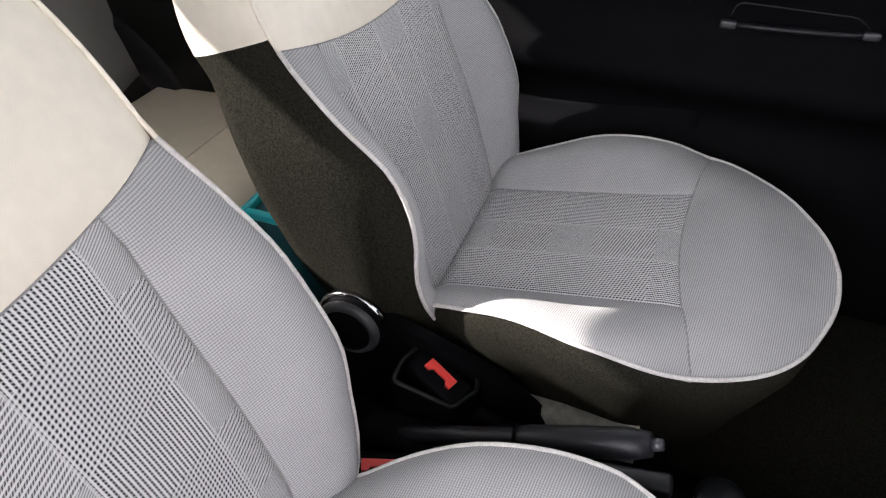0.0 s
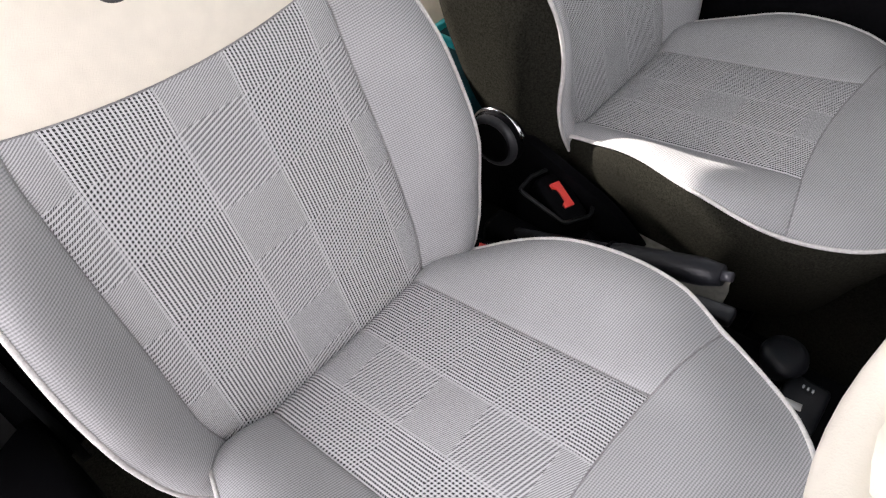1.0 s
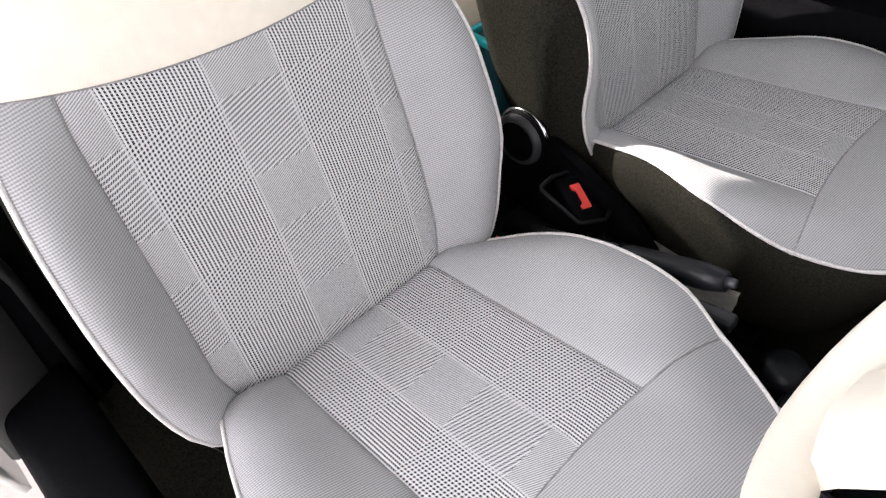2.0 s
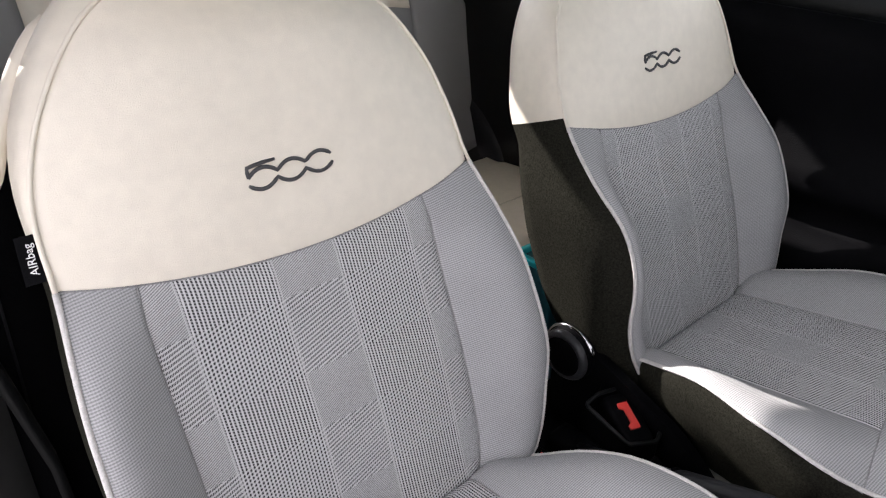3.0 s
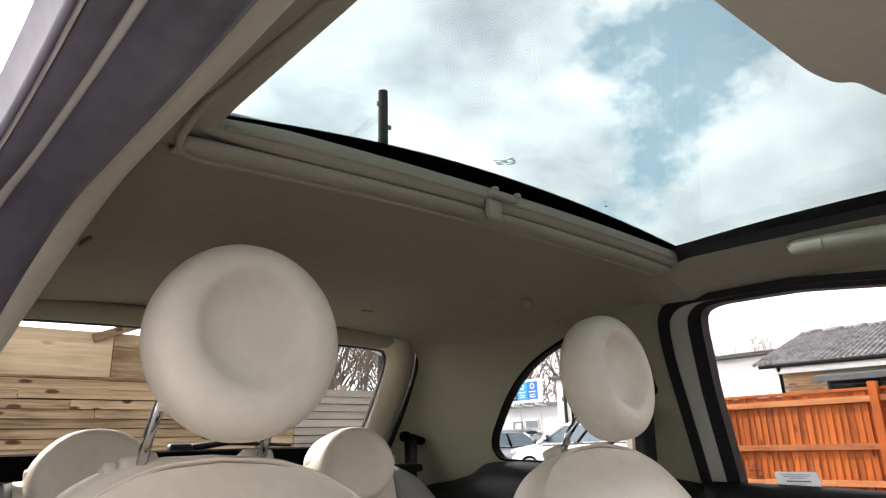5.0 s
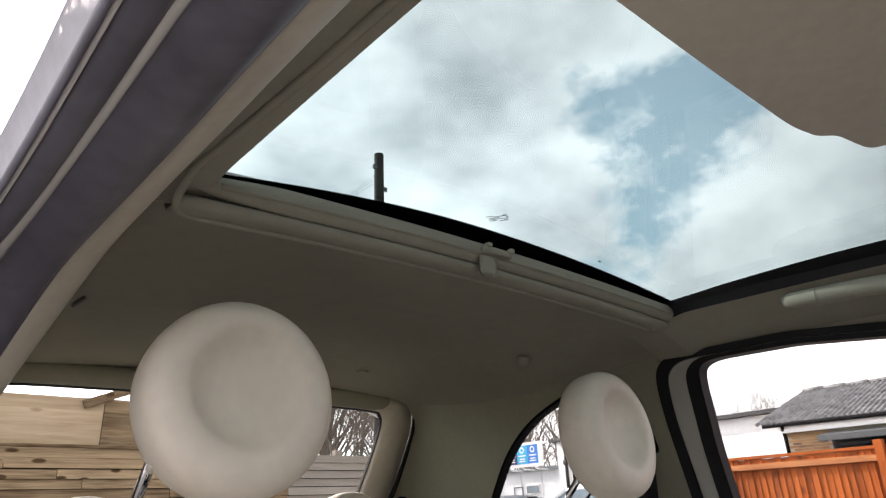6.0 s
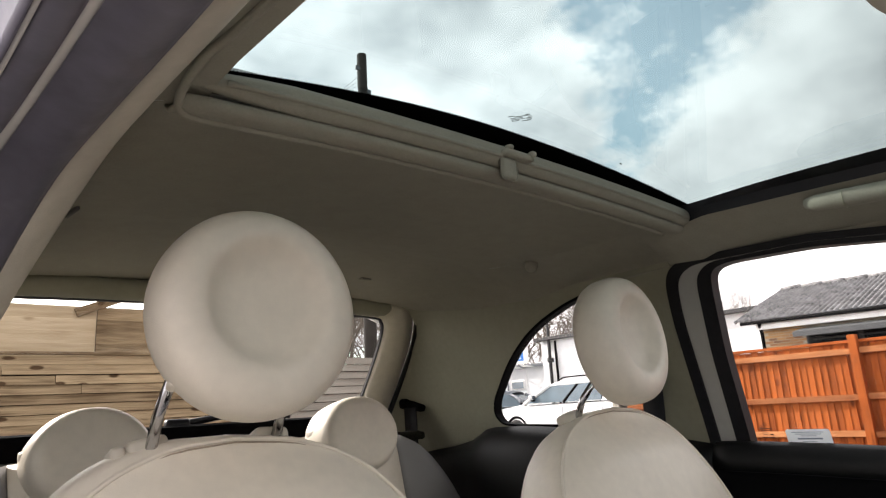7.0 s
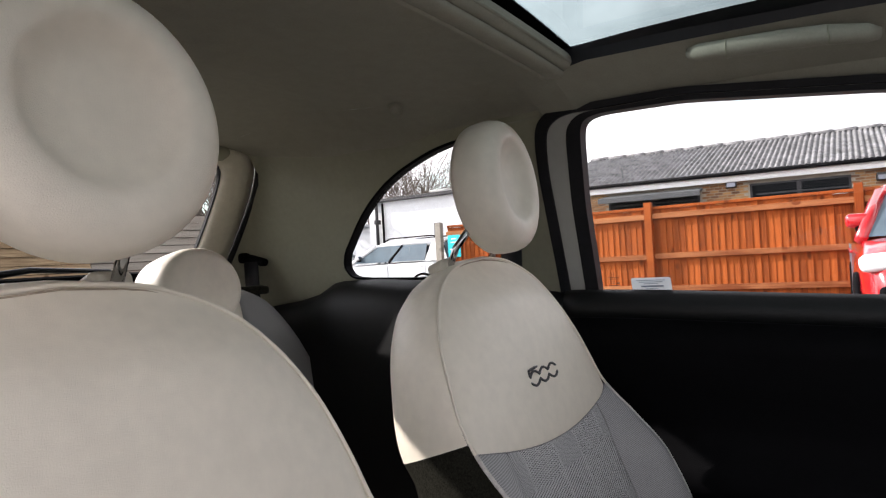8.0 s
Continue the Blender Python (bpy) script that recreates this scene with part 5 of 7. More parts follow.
con_part("white_label", bm, WHITE_TAG, "small pale label")
for k in (-1, 0, 1):
    bm = bmesh.new()
    box(bm, (-0.038, 2.232 + 0.006 * k, 0.3325), (0.005, 0.0025, 0.001))
    con_part("switch_mark", bm, WHITE_TAG)
bm = bmesh.new()
lathe(bm, [(0.0, 0.020), (0.018, 0.019), (0.028, 0.014), (0.031, 0.004), (0.026, -0.012), (0.018, -0.03)], Matrix.Translation((-0.06, 2.19, 0.335)), 24)
con_part("round_knob", bm, SATIN, "round satin black knob")
bm = bmesh.new()
for pts in ([(0.05, 2.30, 0.325), (-0.09, 2.31, 0.325)], [(0.05, 2.20, 0.322), (0.06, 2.36, 0.322)]):
    tube(bm, pts, 0.005, 8)
con_part("cup_tray_edge", bm, SATIN)
# pale edge of the tunnel cover beside the passenger cushion
bm = bmesh.new()
sheet(bm, [[(-0.128, y, 0.350), (a, y, h), (a + 0.010, y + 0.004, h - 0.002), (a + 0.016, y + 0.004, h - 0.05)] for y, a, h in ((1.925, -0.112, 0.356), (1.96, -0.108, 0.353), (2.03, -0.115, 0.348), (2.085, -0.124, 0.344))])
con_part("side_ledge", bm, material("ledge_grey", (0.20, 0.195, 0.17), 0.7, scale=90, amount=0.3), "pale grey plastic ledge")

brake = base("handbrake", (XC + 0.02, 1.80, 0.32), "black handbrake lever with a grey grip", "handbrake")
bm = bmesh.new()
a, b = Vector((0.004, -0.02, 0.035)), Vector((0.010, 0.285, 0.175))
tube(bm, [a, a.lerp(b, 0.3), a.lerp(b, 0.55), a.lerp(b, 0.6), a.lerp(b, 0.93), b], [0.011, 0.012, 0.013, 0.0165, 0.0175, 0.013], 14)
part("lever", bm, SATIN, brake, "satin black lever and grip")
bm = bmesh.new()
tube(bm, [b, b.lerp(b + (b - a), 0.035)], [0.0070, 0.0060], 12)
part("release_button", bm, material("grey_button", (0.035, 0.035, 0.042), 0.3, scale=60, amount=0.1), brake, "grey release button")
bm = bmesh.new()
tube(bm, [a.lerp(b, 0.555), a.lerp(b, 0.565)], 0.0172, 14)
part("grip_ring", bm, BLACK, brake)
bm = bmesh.new()
box(bm, (0.0, 0.05, 0.03), (0.05, 0.2, 0.05), 0.012)
part("gaiter", bm, BLACK, brake, "black lever base")
bm = bmesh.new()
box(bm, (0.016, 0.24, 0.105), (0.026, 0.16, 0.018), 0.006, Matrix.Rotation(radians(14), 4, "X"), 3)
part("side_bar", bm, SATIN, brake, "satin grey bar beside the lever")


def buckle(place, turn, label):
    k = base("seat_belt_buckle", place, label, "buckle", "seat belt buckles")
    k.rotation_euler = turn
    bm = bmesh.new()
    box(bm, (0, 0, -0.012), (0.046, 0.085, 0.035), 0.008, None, 3)
    part("housing", bm, BLACK, k, "black plastic housing")
    bm = bmesh.new()
    panel(bm, [(-0.0075, -0.022), (0.0085, -0.022), (0.0085, -0.015), (0.0025, -0.011), (0.0025, 0.011), (0.0085, 0.015), (0.0085, 0.022), (-0.0075, 0.022)], [], lambda u, v: (u, v, 0.0045), (0, 0, 0.005))
    part("release_button", bm, RED, k, "bright red release button", False)
    bm = bmesh.new()
    box(bm, (0, -0.05, -0.05), (0.024, 0.03, 0.09), 0.004)
    part("stalk", bm, BLACK, k)
    return k


buckle((-0.073, 1.826, 0.400), (radians(-16), 0, radians(-22)), "black belt buckle with red button beside the passenger seat")
buckle((0.062, 1.800, 0.372), (radians(-10), 0, radians(25)), "black belt buckle with red button beside the driver's seat")
# moulded black side cover of the passenger seat around its buckle
bm = bmesh.new()
panel(bm, loop_round([(1.66, 0.28), (1.66, 0.47), (1.74, 0.455), (1.80, 0.435), (1.90, 0.400), (1.965, 0.350), (1.98, 0.30), (1.90, 0.26)], 0.03), [], lambda y, z: (-0.350 + 0.238 - CX_P + CX_P, y, z), (0.018, 0, 0))
bmesh.ops.transform(bm, matrix=Matrix.Translation((-CX_P, -BASE_Y, -BASE_Z)), verts=bm.verts)
part("side_cover", bm, BLACK, passenger_seat, "moulded black side cover", False)
bm = bmesh.new()
tray = [(-0.032, 1.778, 0.418), (-0.064, 1.776, 0.419), (-0.108, 1.788, 0.416), (-0.112, 1.810, 0.409), (-0.102, 1.867, 0.391), (-0.079, 1.876, 0.388), (-0.036, 1.856, 0.394)]
tube(bm, loop_round(tray, 0.006, 3), 0.0032, 8, closed=True)
bmesh.ops.transform(bm, matrix=Matrix.Translation((-CX_P, -BASE_Y, -BASE_Z)), verts=bm.verts)
part("cover_lip", bm, SOFT_BLACK, passenger_seat, "satin lip round the buckle")
bm = bmesh.new()
low = [Vector((p[0], p[1], 0.27)) for p in tray]
sheet(bm, [[Vector(p) for p in tray], [Vector(p) - Vector((0, 0, 0.02)) for p in tray], low], closed=True)
tube(bm, [(-0.050, 1.885, 0.375), (-0.058, 1.93, 0.352), (-0.062, 1.98, 0.330)], [0.012, 0.012, 0.008], 10)
bmesh.ops.transform(bm, matrix=Matrix.Translation((-CX_P, -BASE_Y, -BASE_Z)), verts=bm.verts)
part("buckle_well", bm, BLACK, passenger_seat, "black moulded buckle well", False)
bm = bmesh.new()
lathe(bm, [(0.0, 0.030), (0.026, 0.030), (0.034, 0.027), (0.044, 0.020), (0.046, 0.010), (0.046, -0.02)], Matrix.Translation((-0.100, 1.695, 0.437)) @ Matrix.Rotation(radians(90), 4, "Y"), 32)
bmesh.ops.transform(bm, matrix=Matrix.Translation((-CX_P, -BASE_Y, -BASE_Z)), verts=bm.verts)
knob = part("recliner_knob", bm, BLACK, passenger_seat, "ribbed black recliner knob")
bm = bmesh.new()
tube(bm, [Vector((-0.092, 1.695 + 0.0465 * math.cos(t), 0.437 + 0.0465 * math.sin(t))) for t in [radians(20 + 150 * i / 20) for i in range(21)]], 0.0045, 8)
bmesh.ops.transform(bm, matrix=Matrix.Translation((-CX_P, -BASE_Y, -BASE_Z)), verts=bm.verts)
part("rim_arc", bm, CHROME, knob, "bright arc over the top of the knob's rim")

bm = bmesh.new()
lathe(bm, [(0.0335, 0.0285), (0.036, 0.0300), (0.042, 0.0255), (0.0445, 0.0215), (0.044, 0.018)], Matrix.Translation((-0.100, 1.695, 0.437)) @ Matrix.Rotation(radians(90), 4, "Y"), 40)
bmesh.ops.transform(bm, matrix=Matrix.Translation((-CX_P, -BASE_Y, -BASE_Z)), verts=bm.verts)
part("grip_ring", bm, material("grey_ring", (0.035, 0.035, 0.038), 0.4, scale=200, amount=0.2, bump=0.4, bump_scale=300), knob, "satin grey grip ring")

# airbag tag sewn to the driver's backrest
tag = base("airbag_tag", (CX_D, BASE_Y, BASE_Z), "black woven airbag tag on the driver's backrest", "tag")
bm = bmesh.new()
TX, TS = 0.243, 0.204
sheet(bm, [[back_point(x, rounded(EDGE, s) - 0.003 - 0.25 * (x - TX), s) for s in (TS - 0.021, TS, TS + 0.021)] for x in (TX, TX + 0.010, TX + 0.020)])
thick(bm, 0.0012)
part("ribbon", bm, BLACK, tag, "", False)
text = bpy.data.curves.new("airbag_text", "FONT")
text.body, text.size, text.extrude, text.align_x, text.align_y = "AIRbag", 0.0098, 0.0003, "CENTER", "CENTER"
tmp = bpy.data.objects.new("letters", text)
scene.collection.objects.link(tmp)
bpy.context.view_layer.update()
lettering = bpy.data.meshes.new_from_object(tmp)
bpy.data.objects.remove(tmp)
lettering.materials.append(WHITE_TAG)
letters = new("lettering", lettering)
letters.parent = tag
low, high_end = (back_point(TX + 0.0105, rounded(EDGE, q) - 0.003 - 0.25 * 0.0105, q) for q in (TS - 0.018, TS + 0.018))
lx, ly = (high_end - low).normalized(), (Vector((1, 0, 0)) - OUT * 0.25).normalized()
lz = lx.cross(ly).normalized()
o = (low + high_end) / 2 + lz * 0.0016
letters.matrix_local = Matrix(((lx.x, ly.x, lz.x, o.x), (lx.y, ly.y, lz.y, o.y), (lx.z, ly.z, lz.z, o.z), (0, 0, 0, 1)))

# teal box on the floor behind the passenger seat
teal = base("storage_box", (-0.345, 1.478, 0.17), "teal plastic storage box on the rear floor", "box")
bm = bmesh.new()
box(bm, (0.005, 0, 0.136), (0.20, 0.10, 0.272), 0.008)
part("body", bm, material("dark_teal", (0.0, 0.06, 0.075), 0.5, scale=40, amount=0.2), teal, "dark teal body")
bm = bmesh.new()
for c, size in (((0.005, 0.049, 0.276), (0.21, 0.012, 0.016)), ((0.005, -0.049, 0.276), (0.21, 0.012, 0.016)), ((0.104, 0, 0.276), (0.012, 0.086, 0.016)), ((-0.094, 0, 0.276), (0.012, 0.086, 0.016))):
    box(bm, c, size, 0.003)
part("rim", bm, TEAL, teal, "bright cyan rim")

# ---- steering wheel and dashboard ----
WC, WR = Vector((0.314, 2.290, 0.905)), 0.172
wm = Matrix.Translation(WC) @ Matrix.Rotation(radians(65), 4, "X")
wheel = base("steering_wheel", WC, "ivory leather steering wheel with a padded hub", "steering wheel")
inv_w = Matrix.Translation(-WC)


def wheel_part(name, bm, mat, label="", smooth=True):
    bmesh.ops.transform(bm, matrix=inv_w @ wm, verts=bm.verts)
    return part(name, bm, mat, wheel, label, smooth)


bm = bmesh.new()
tube(bm, [(WR * math.cos(t), WR * math.sin(t), 0) for t in [2 * math.pi * i / 48 for i in range(48)]], 0.0175, 14, closed=True)
wheel_part("rim", bm, IVORY, "ivory leather rim")
bm = bmesh.new()
lathe(bm, [(0.0, 0.014), (0.05, 0.012), (0.085, 0.005), (0.098, -0.012), (0.09, -0.05), (0.0, -0.06)], Matrix(), 32)
wheel_part("hub", bm, IVORY, "ivory airbag hub")
for k, ang in enumerate((0, 180, 270)):
    bm = bmesh.new()
    d = Vector((math.cos(radians(ang)), math.sin(radians(ang)), 0))
    n = Vector((-d.y, d.x, 0))
    rows = []
    for r, w in ((0.06, 0.060), (0.10, 0.048), (0.14, 0.046), (0.17, 0.052)):
        rows.append([d * r + n * w * c + Vector((0, 0, h - 0.012 * (1 - r / 0.17))) for c, h in ((-1, -0.008), (-0.8, 0.004), (0, 0.007), (0.8, 0.004), (1, -0.008))])
    sheet(bm, rows)
    wheel_part("spoke", bm, IVORY)
bm = bmesh.new()
tube(bm, [(0, 0, -0.05), (0, 0.0, -0.30)], 0.035, 16)
wheel_part("column", bm, BLACK, "black steering column")
bm = bmesh.new()
rows = []
for i in range(21):
    x = XC - 0.68 + 1.36 * i / 20
    rows.append([(x, y, z) for y, z in ((2.75, 0.30), (2.62, 0.50), (2.56, 0.62), (2.54, 0.75), (2.56, 0.84), (2.62, 0.90), (2.75, 0.93), (3.0, 0.93), (3.25, 0.88))])
sheet(bm, rows)
tagged(part("dashboard", bm, BLACK), "grained black dashboard below the windscreen", "dashboard")
bm = bmesh.new()
sheet(bm, [[(XC + x, y, z) for x in (-0.60, -0.3, 0, 0.3, 0.60)] for y, z in ((2.66, 1.34), (2.85, 1.20), (3.05, 1.05), (3.25, 0.90))])
tagged(part("window_2", bm, CLEAR), "raked windscreen glass", "windscreen", kind="structure")
for nm, sg in (("pillar_front_left", -1), ("pillar_front_right", 1)):
    bm = bmesh.new()
    tube(bm, [(sg * 0.58 - 0.022, 2.60, 1.32), (sg * 0.63 - 0.022, 2.85, 1.19), (sg * 0.68 - 0.022, 3.10, 1.03), (sg * 0.70 - 0.022, 3.28, 0.88)], 0.04, 10)
    tagged(part(nm, bm, PAINT), "white windscreen pillar", "pillar", kind="structure")
bm = bmesh.new()
rows = []
for y, z, w in ((3.20, 0.895, 0.72), (3.32, 0.885, 0.715), (3.46, 0.855, 0.69), (3.58, 0.80, 0.64), (3.68, 0.72, 0.57), (3.735, 0.60, 0.50), (3.75, 0.45, 0.48), (3.72, 0.26, 0.50)):
    rows.append([(XC + w * k / 8, y - 0.10 * (abs(k) / 8) ** 4, z - 0.05 * (abs(k) / 8) ** 2) for k in range(-8, 9)])
sheet(bm, rows)
thick(bm, 0.01)
tagged(part("bonnet", bm, PAINT), "white painted bonnet and nose", "car body", kind="structure")
for k, (wx, wy) in enumerate(((-0.71, 3.04), (0.67, 3.04), (-0.71, 0.74), (0.67, 0.74))):
    w = base("road_wheel", (wx, wy, 0.29), "black tyre on a plain grey rim", "wheel", "road wheels")
    bm = bmesh.new()
    lathe(bm, [(0.19, -0.07), (0.27, -0.08), (0.29, -0.06), (0.29, 0.06), (0.27, 0.08), (0.19, 0.07)], Matrix.Rotation(radians(90), 4, "Y"), 32)
    part("tyre", bm, RUBBER, w)
    bm = bmesh.new()
    lathe(bm, [(0.0, 0.03), (0.06, 0.045), (0.16, 0.03), (0.195, 0.07), (0.195, -0.07), (0.0, -0.06)], Matrix.Rotation(radians(90), 4, "Y"), 32)
    part("rim", bm, CHROME, w)

# stickers on the passenger door window
sticker = base("window_sticker", left_side(1.68, 0.958), "pale printed sticker on the passenger door window", "sticker")
LABEL_PAPER = material("label_paper", (0.80, 0.83, 0.84), 0.5, scale=60, amount=0.05)
ln, ll = LABEL_PAPER.node_tree.nodes, LABEL_PAPER.node_tree.links
thin, both = ln.new("ShaderNodeBsdfTranslucent"), ln.new("ShaderNodeMixShader")
thin.inputs["Color"].default_value = (0.8, 0.83, 0.84, 1)
both.inputs["Fac"].default_value = 0.65
ll.new(ln["Principled BSDF"].outputs["BSDF"], both.inputs[1])
ll.new(thin.outputs["BSDF"], both.inputs[2])
ll.new(both.outputs["Shader"], ln["Material Output"].inputs["Surface"])
ETCH = material("etched_ink", (0.10, 0.045, 0.03), 0.6, scale=60, amount=0.05)
INK = material("label_ink", (0.20, 0.24, 0.30), 0.6, scale=60, amount=0.05)
lean = Matrix.Rotation(math.atan(0.385), 4, "Y")


def on_glass(bm, u, v, w, h, d):
    box(bm, lean @ Vector((d, u, v)), (0.0006, w, h), 0, lean)


bm = bmesh.new()
panel(bm, loop_round([(-0.0395, -0.019), (0.0395, -0.019), (0.0395, 0.019), (-0.0395, 0.019)], 0.005), [], lambda u, v: lean @ Vector((0, u, v)), (-0.0008, 0, 0))
part("pale_patch", bm, LABEL_PAPER, sticker, "", False)
for k, (u, v, w, h) in enumerate(((0, 0.0135, 0.056, 0.0009), (0, 0.0098, 0.046, 0.0010), (0, 0.0062, 0.028, 0.0009), (0.002, 0.0005, 0.044, 0.0030), (0, -0.0050, 0.026, 0.0009), (0, -0.0088, 0.038, 0.0009), (0, -0.0122, 0.042, 0.0009), (0, -0.0155, 0.040, 0.0009), (0.032, -0.012, 0.008, 0.008), (-0.032, -0.012, 0.008, 0.008))):
    bm = bmesh.new()
    on_glass(bm, u, v, w, h, 0.0012)
    part("print_bar", bm, INK, sticker, "", False)
etch = base("glass_marking", left_side(1.602, 0.968), "small dark etched marking on the door window", "marking")
for k, (u, v, w, h) in enumerate(((0, 0.018, 0.006, 0.0012), (-0.003, 0.0155, 0.0012, 0.004), (0.003, 0.0155, 0.0012, 0.004), (0, 0.013, 0.006, 0.0012), (0, 0.007, 0.024, 0.0022), (0, 0.003, 0.018, 0.0010), (-0.004, -0.002, 0.012, 0.0010), (0.008, -0.0055, 0.006, 0.0030), (-0.004, -0.0055, 0.010, 0.0010), (0, -0.011, 0.024, 0.0014))):
    bm = bmesh.new()
    on_glass(bm, u, v, w, h, -0.008)
    part("mark_bar", bm, ETCH, etch, "", False)

# ---- outside: ground, fences, buildings, cars, trees ----
ASPHALT = material("worn_asphalt", (0.17, 0.166, 0.16), 0.9, scale=45, amount=0.14, bump=0.5, bump_scale=90)
bm = bmesh.new()
n = 40
rows = []
for j in range(n + 1):
    v = (j / n * 2 - 1)
    rows.append([(XC + 600 * (i / n * 2 - 1) ** 3, 1 + 600 * v ** 3, -0.002) for i in range(n + 1)])
sheet(bm, rows)
tagged(part("ground", bm, ASPHALT), "worn grey asphalt car park", "ground", kind="structure")


def wood(name, light, dark, along, scale=1.0, vary=0.35):
    """Sawn timber with grain along one axis, knots and a tone of its own for each board."""
    m = bpy.data.materials.new(name)
    m.use_nodes = True
    n, l = m.node_tree.nodes, m.node_tree.links
    b = n["Principled BSDF"]
    b.inputs["Roughness"].default_value, b.inputs["Specular IOR Level"].default_value = 0.85, 0.15
    tc, mp = n.new("ShaderNodeTexCoord"), n.new("ShaderNodeMapping")
    info = n.new("ShaderNodeObjectInfo")
    stretch = [18.0 * scale, 18.0 * scale, 18.0 * scale]
    stretch[along] = 1.3 * scale
    mp.inputs["Scale"].default_value = stretch
    l.new(tc.outputs["Object"], mp.inputs["Vector"])
    off = n.new("ShaderNodeVectorMath")
    off.operation = "SCALE"
    off.inputs[0].default_value = (7.0, 11.0, 5.0)
    l.new(info.outputs["Random"], off.inputs["Scale"])
    l.new(off.outputs["Vector"], mp.inputs["Location"])
    grain, knots = n.new("ShaderNodeTexNoise"), n.new("ShaderNodeTexNoise")
    grain.inputs["Scale"].default_value, grain.inputs["Detail"].default_value, grain.inputs["Distortion"].default_value = 2.2, 6.0, 0.6
    knots.inputs["Scale"].default_value = 0.35
    l.new(mp.outputs["Vector"], grain.inputs["Vector"])
    l.new(mp.outputs["Vector"], knots.inputs["Vector"])
    f = maths(n, l, "ADD", maths(n, l, "MULTIPLY", grain.outputs["Fac"], 0.7), maths(n, l, "ADD", maths(n, l, "MULTIPLY", info.outputs["Random"], vary), 0.175 - vary / 2))
    f = maths(n, l, "ADD", f, maths(n, l, "MULTIPLY", knots.outputs["Fac"], 0.35))
    damp = n.new("ShaderNodeTexNoise")
    damp.inputs["Scale"].default_value, damp.inputs["Detail"].default_value = 1.7 * scale, 5.0
    l.new(tc.outputs["Object"], damp.inputs["Vector"])
    f = maths(n, l, "ADD", f, maths(n, l, "MULTIPLY", maths(n, l, "SUBTRACT", damp.outputs["Fac"], 0.5), 0.55))
    cells, squash = n.new("ShaderNodeTexVoronoi"), n.new("ShaderNodeMapping")
    flat = [5.0 * scale, 5.0 * scale, 5.0 * scale]
    flat[along] = 2.6 * scale
    squash.inputs["Scale"].default_value = flat
    l.new(tc.outputs["Object"], squash.inputs["Vector"])
    l.new(off.outputs["Vector"], squash.inputs["Location"])
    l.new(squash.outputs["Vector"], cells.inputs["Vector"])
    cells.inputs["Scale"].default_value = 1.0
    f = maths(n, l, "ADD", f, maths(n, l, "MULTIPLY", maths(n, l, "MAXIMUM", maths(n, l, "SUBTRACT", 0.16, cells.outputs["Distance"]), 0.0), 7.0))
    mr = n.new("ShaderNodeMapRange")
    mr.inputs["From Min"].default_value, mr.inputs["From Max"].default_value = 0.4, 1.0
    l.new(f, mr.inputs["Value"])
    mx = n.new("ShaderNodeMix")
    mx.data_type = "RGBA"
    mx.inputs["A"].default_value, mx.inputs["B"].default_value = (*light, 1), (*dark, 1)
    l.new(mr.outputs["Result"], mx.inputs["Factor"])
    l.new(mx.outputs["Result"], b.inputs["Base Color"])
    bp = n.new("ShaderNodeBump")
    bp.inputs["Strength"].default_value, bp.inputs["Distance"].default_value = 0.4, 0.003
    l.new(grain.outputs["Fac"], bp.inputs["Height"])
    l.new(bp.outputs["Normal"], b.inputs["Normal"])
    return m


RED_WOOD = wood("stained_fence", (0.42, 0.106, 0.023), (0.13, 0.030, 0.008), 2)
RED_RAIL = wood("stained_rail", (0.50, 0.215, 0.090), (0.19, 0.055, 0.020), 1)
PALE_WOOD = wood("pale_timber", (0.52, 0.39, 0.24), (0.085, 0.050, 0.026), 0, 1.2, 0.30)
SHED_WOOD = wood("new_timber", (0.62, 0.50, 0.34), (0.34, 0.24, 0.14), 0, 0.6)
GREY_WOOD = wood("weathered_timber", (0.40, 0.37, 0.32), (0.22, 0.20, 0.17), 0, 0.6, 0.2)
FACING = material("facing_brick", (0.36, 0.20, 0.095), 0.85, scale=18, amount=0.35, bump=0.5, bump_scale=60)
fn, fl = FACING.node_tree.nodes, FACING.node_tree.links
own, each = fn.new("ShaderNodeObjectInfo"), fn.new("ShaderNodeValToRGB")
each.color_ramp.elements[0].color, each.color_ramp.elements[1].color = (0.15, 0.075, 0.042, 1), (0.50, 0.30, 0.13, 1)
each.color_ramp.elements.new(0.35).color = (0.33, 0.165, 0.070, 1)
fl.new(own.outputs["Random"], each.inputs["Fac"])
fl.new(each.outputs["Color"], fn["Principled BSDF"].inputs["Base Color"])
BRICK = material("tan_brick", (0.36, 0.20, 0.10), 0.85)
n_, l_ = BRICK.node_tree.nodes, BRICK.node_tree.links
bt, tcb = n_.new("ShaderNodeTexBrick"), n_.new("ShaderNodeTexCoord")
mpb = n_.new("ShaderNodeMapping")
mpb.inputs["Rotation"].default_value = (radians(90), 0, radians(90))
bt.inputs["Color1"].default_value, bt.inputs["Color2"].default_value, bt.inputs["Mortar"].default_value = (0.31, 0.17, 0.085, 1), (0.16, 0.085, 0.050, 1), (0.30, 0.27, 0.23, 1)
bt.inputs["Scale"].default_value, bt.inputs["Mortar Size"].default_value = 1.4, 0.006
bt.inputs["Brick Width"].default_value, bt.inputs["Row Height"].default_value = 0.225, 0.075
sepb, comb = n_.new("ShaderNodeSeparateXYZ"), n_.new("ShaderNodeCombineXYZ")
l_.new(tcb.outputs["Object"], sepb.inputs["Vector"])
l_.new(sepb.outputs["Y"], comb.inputs["X"])
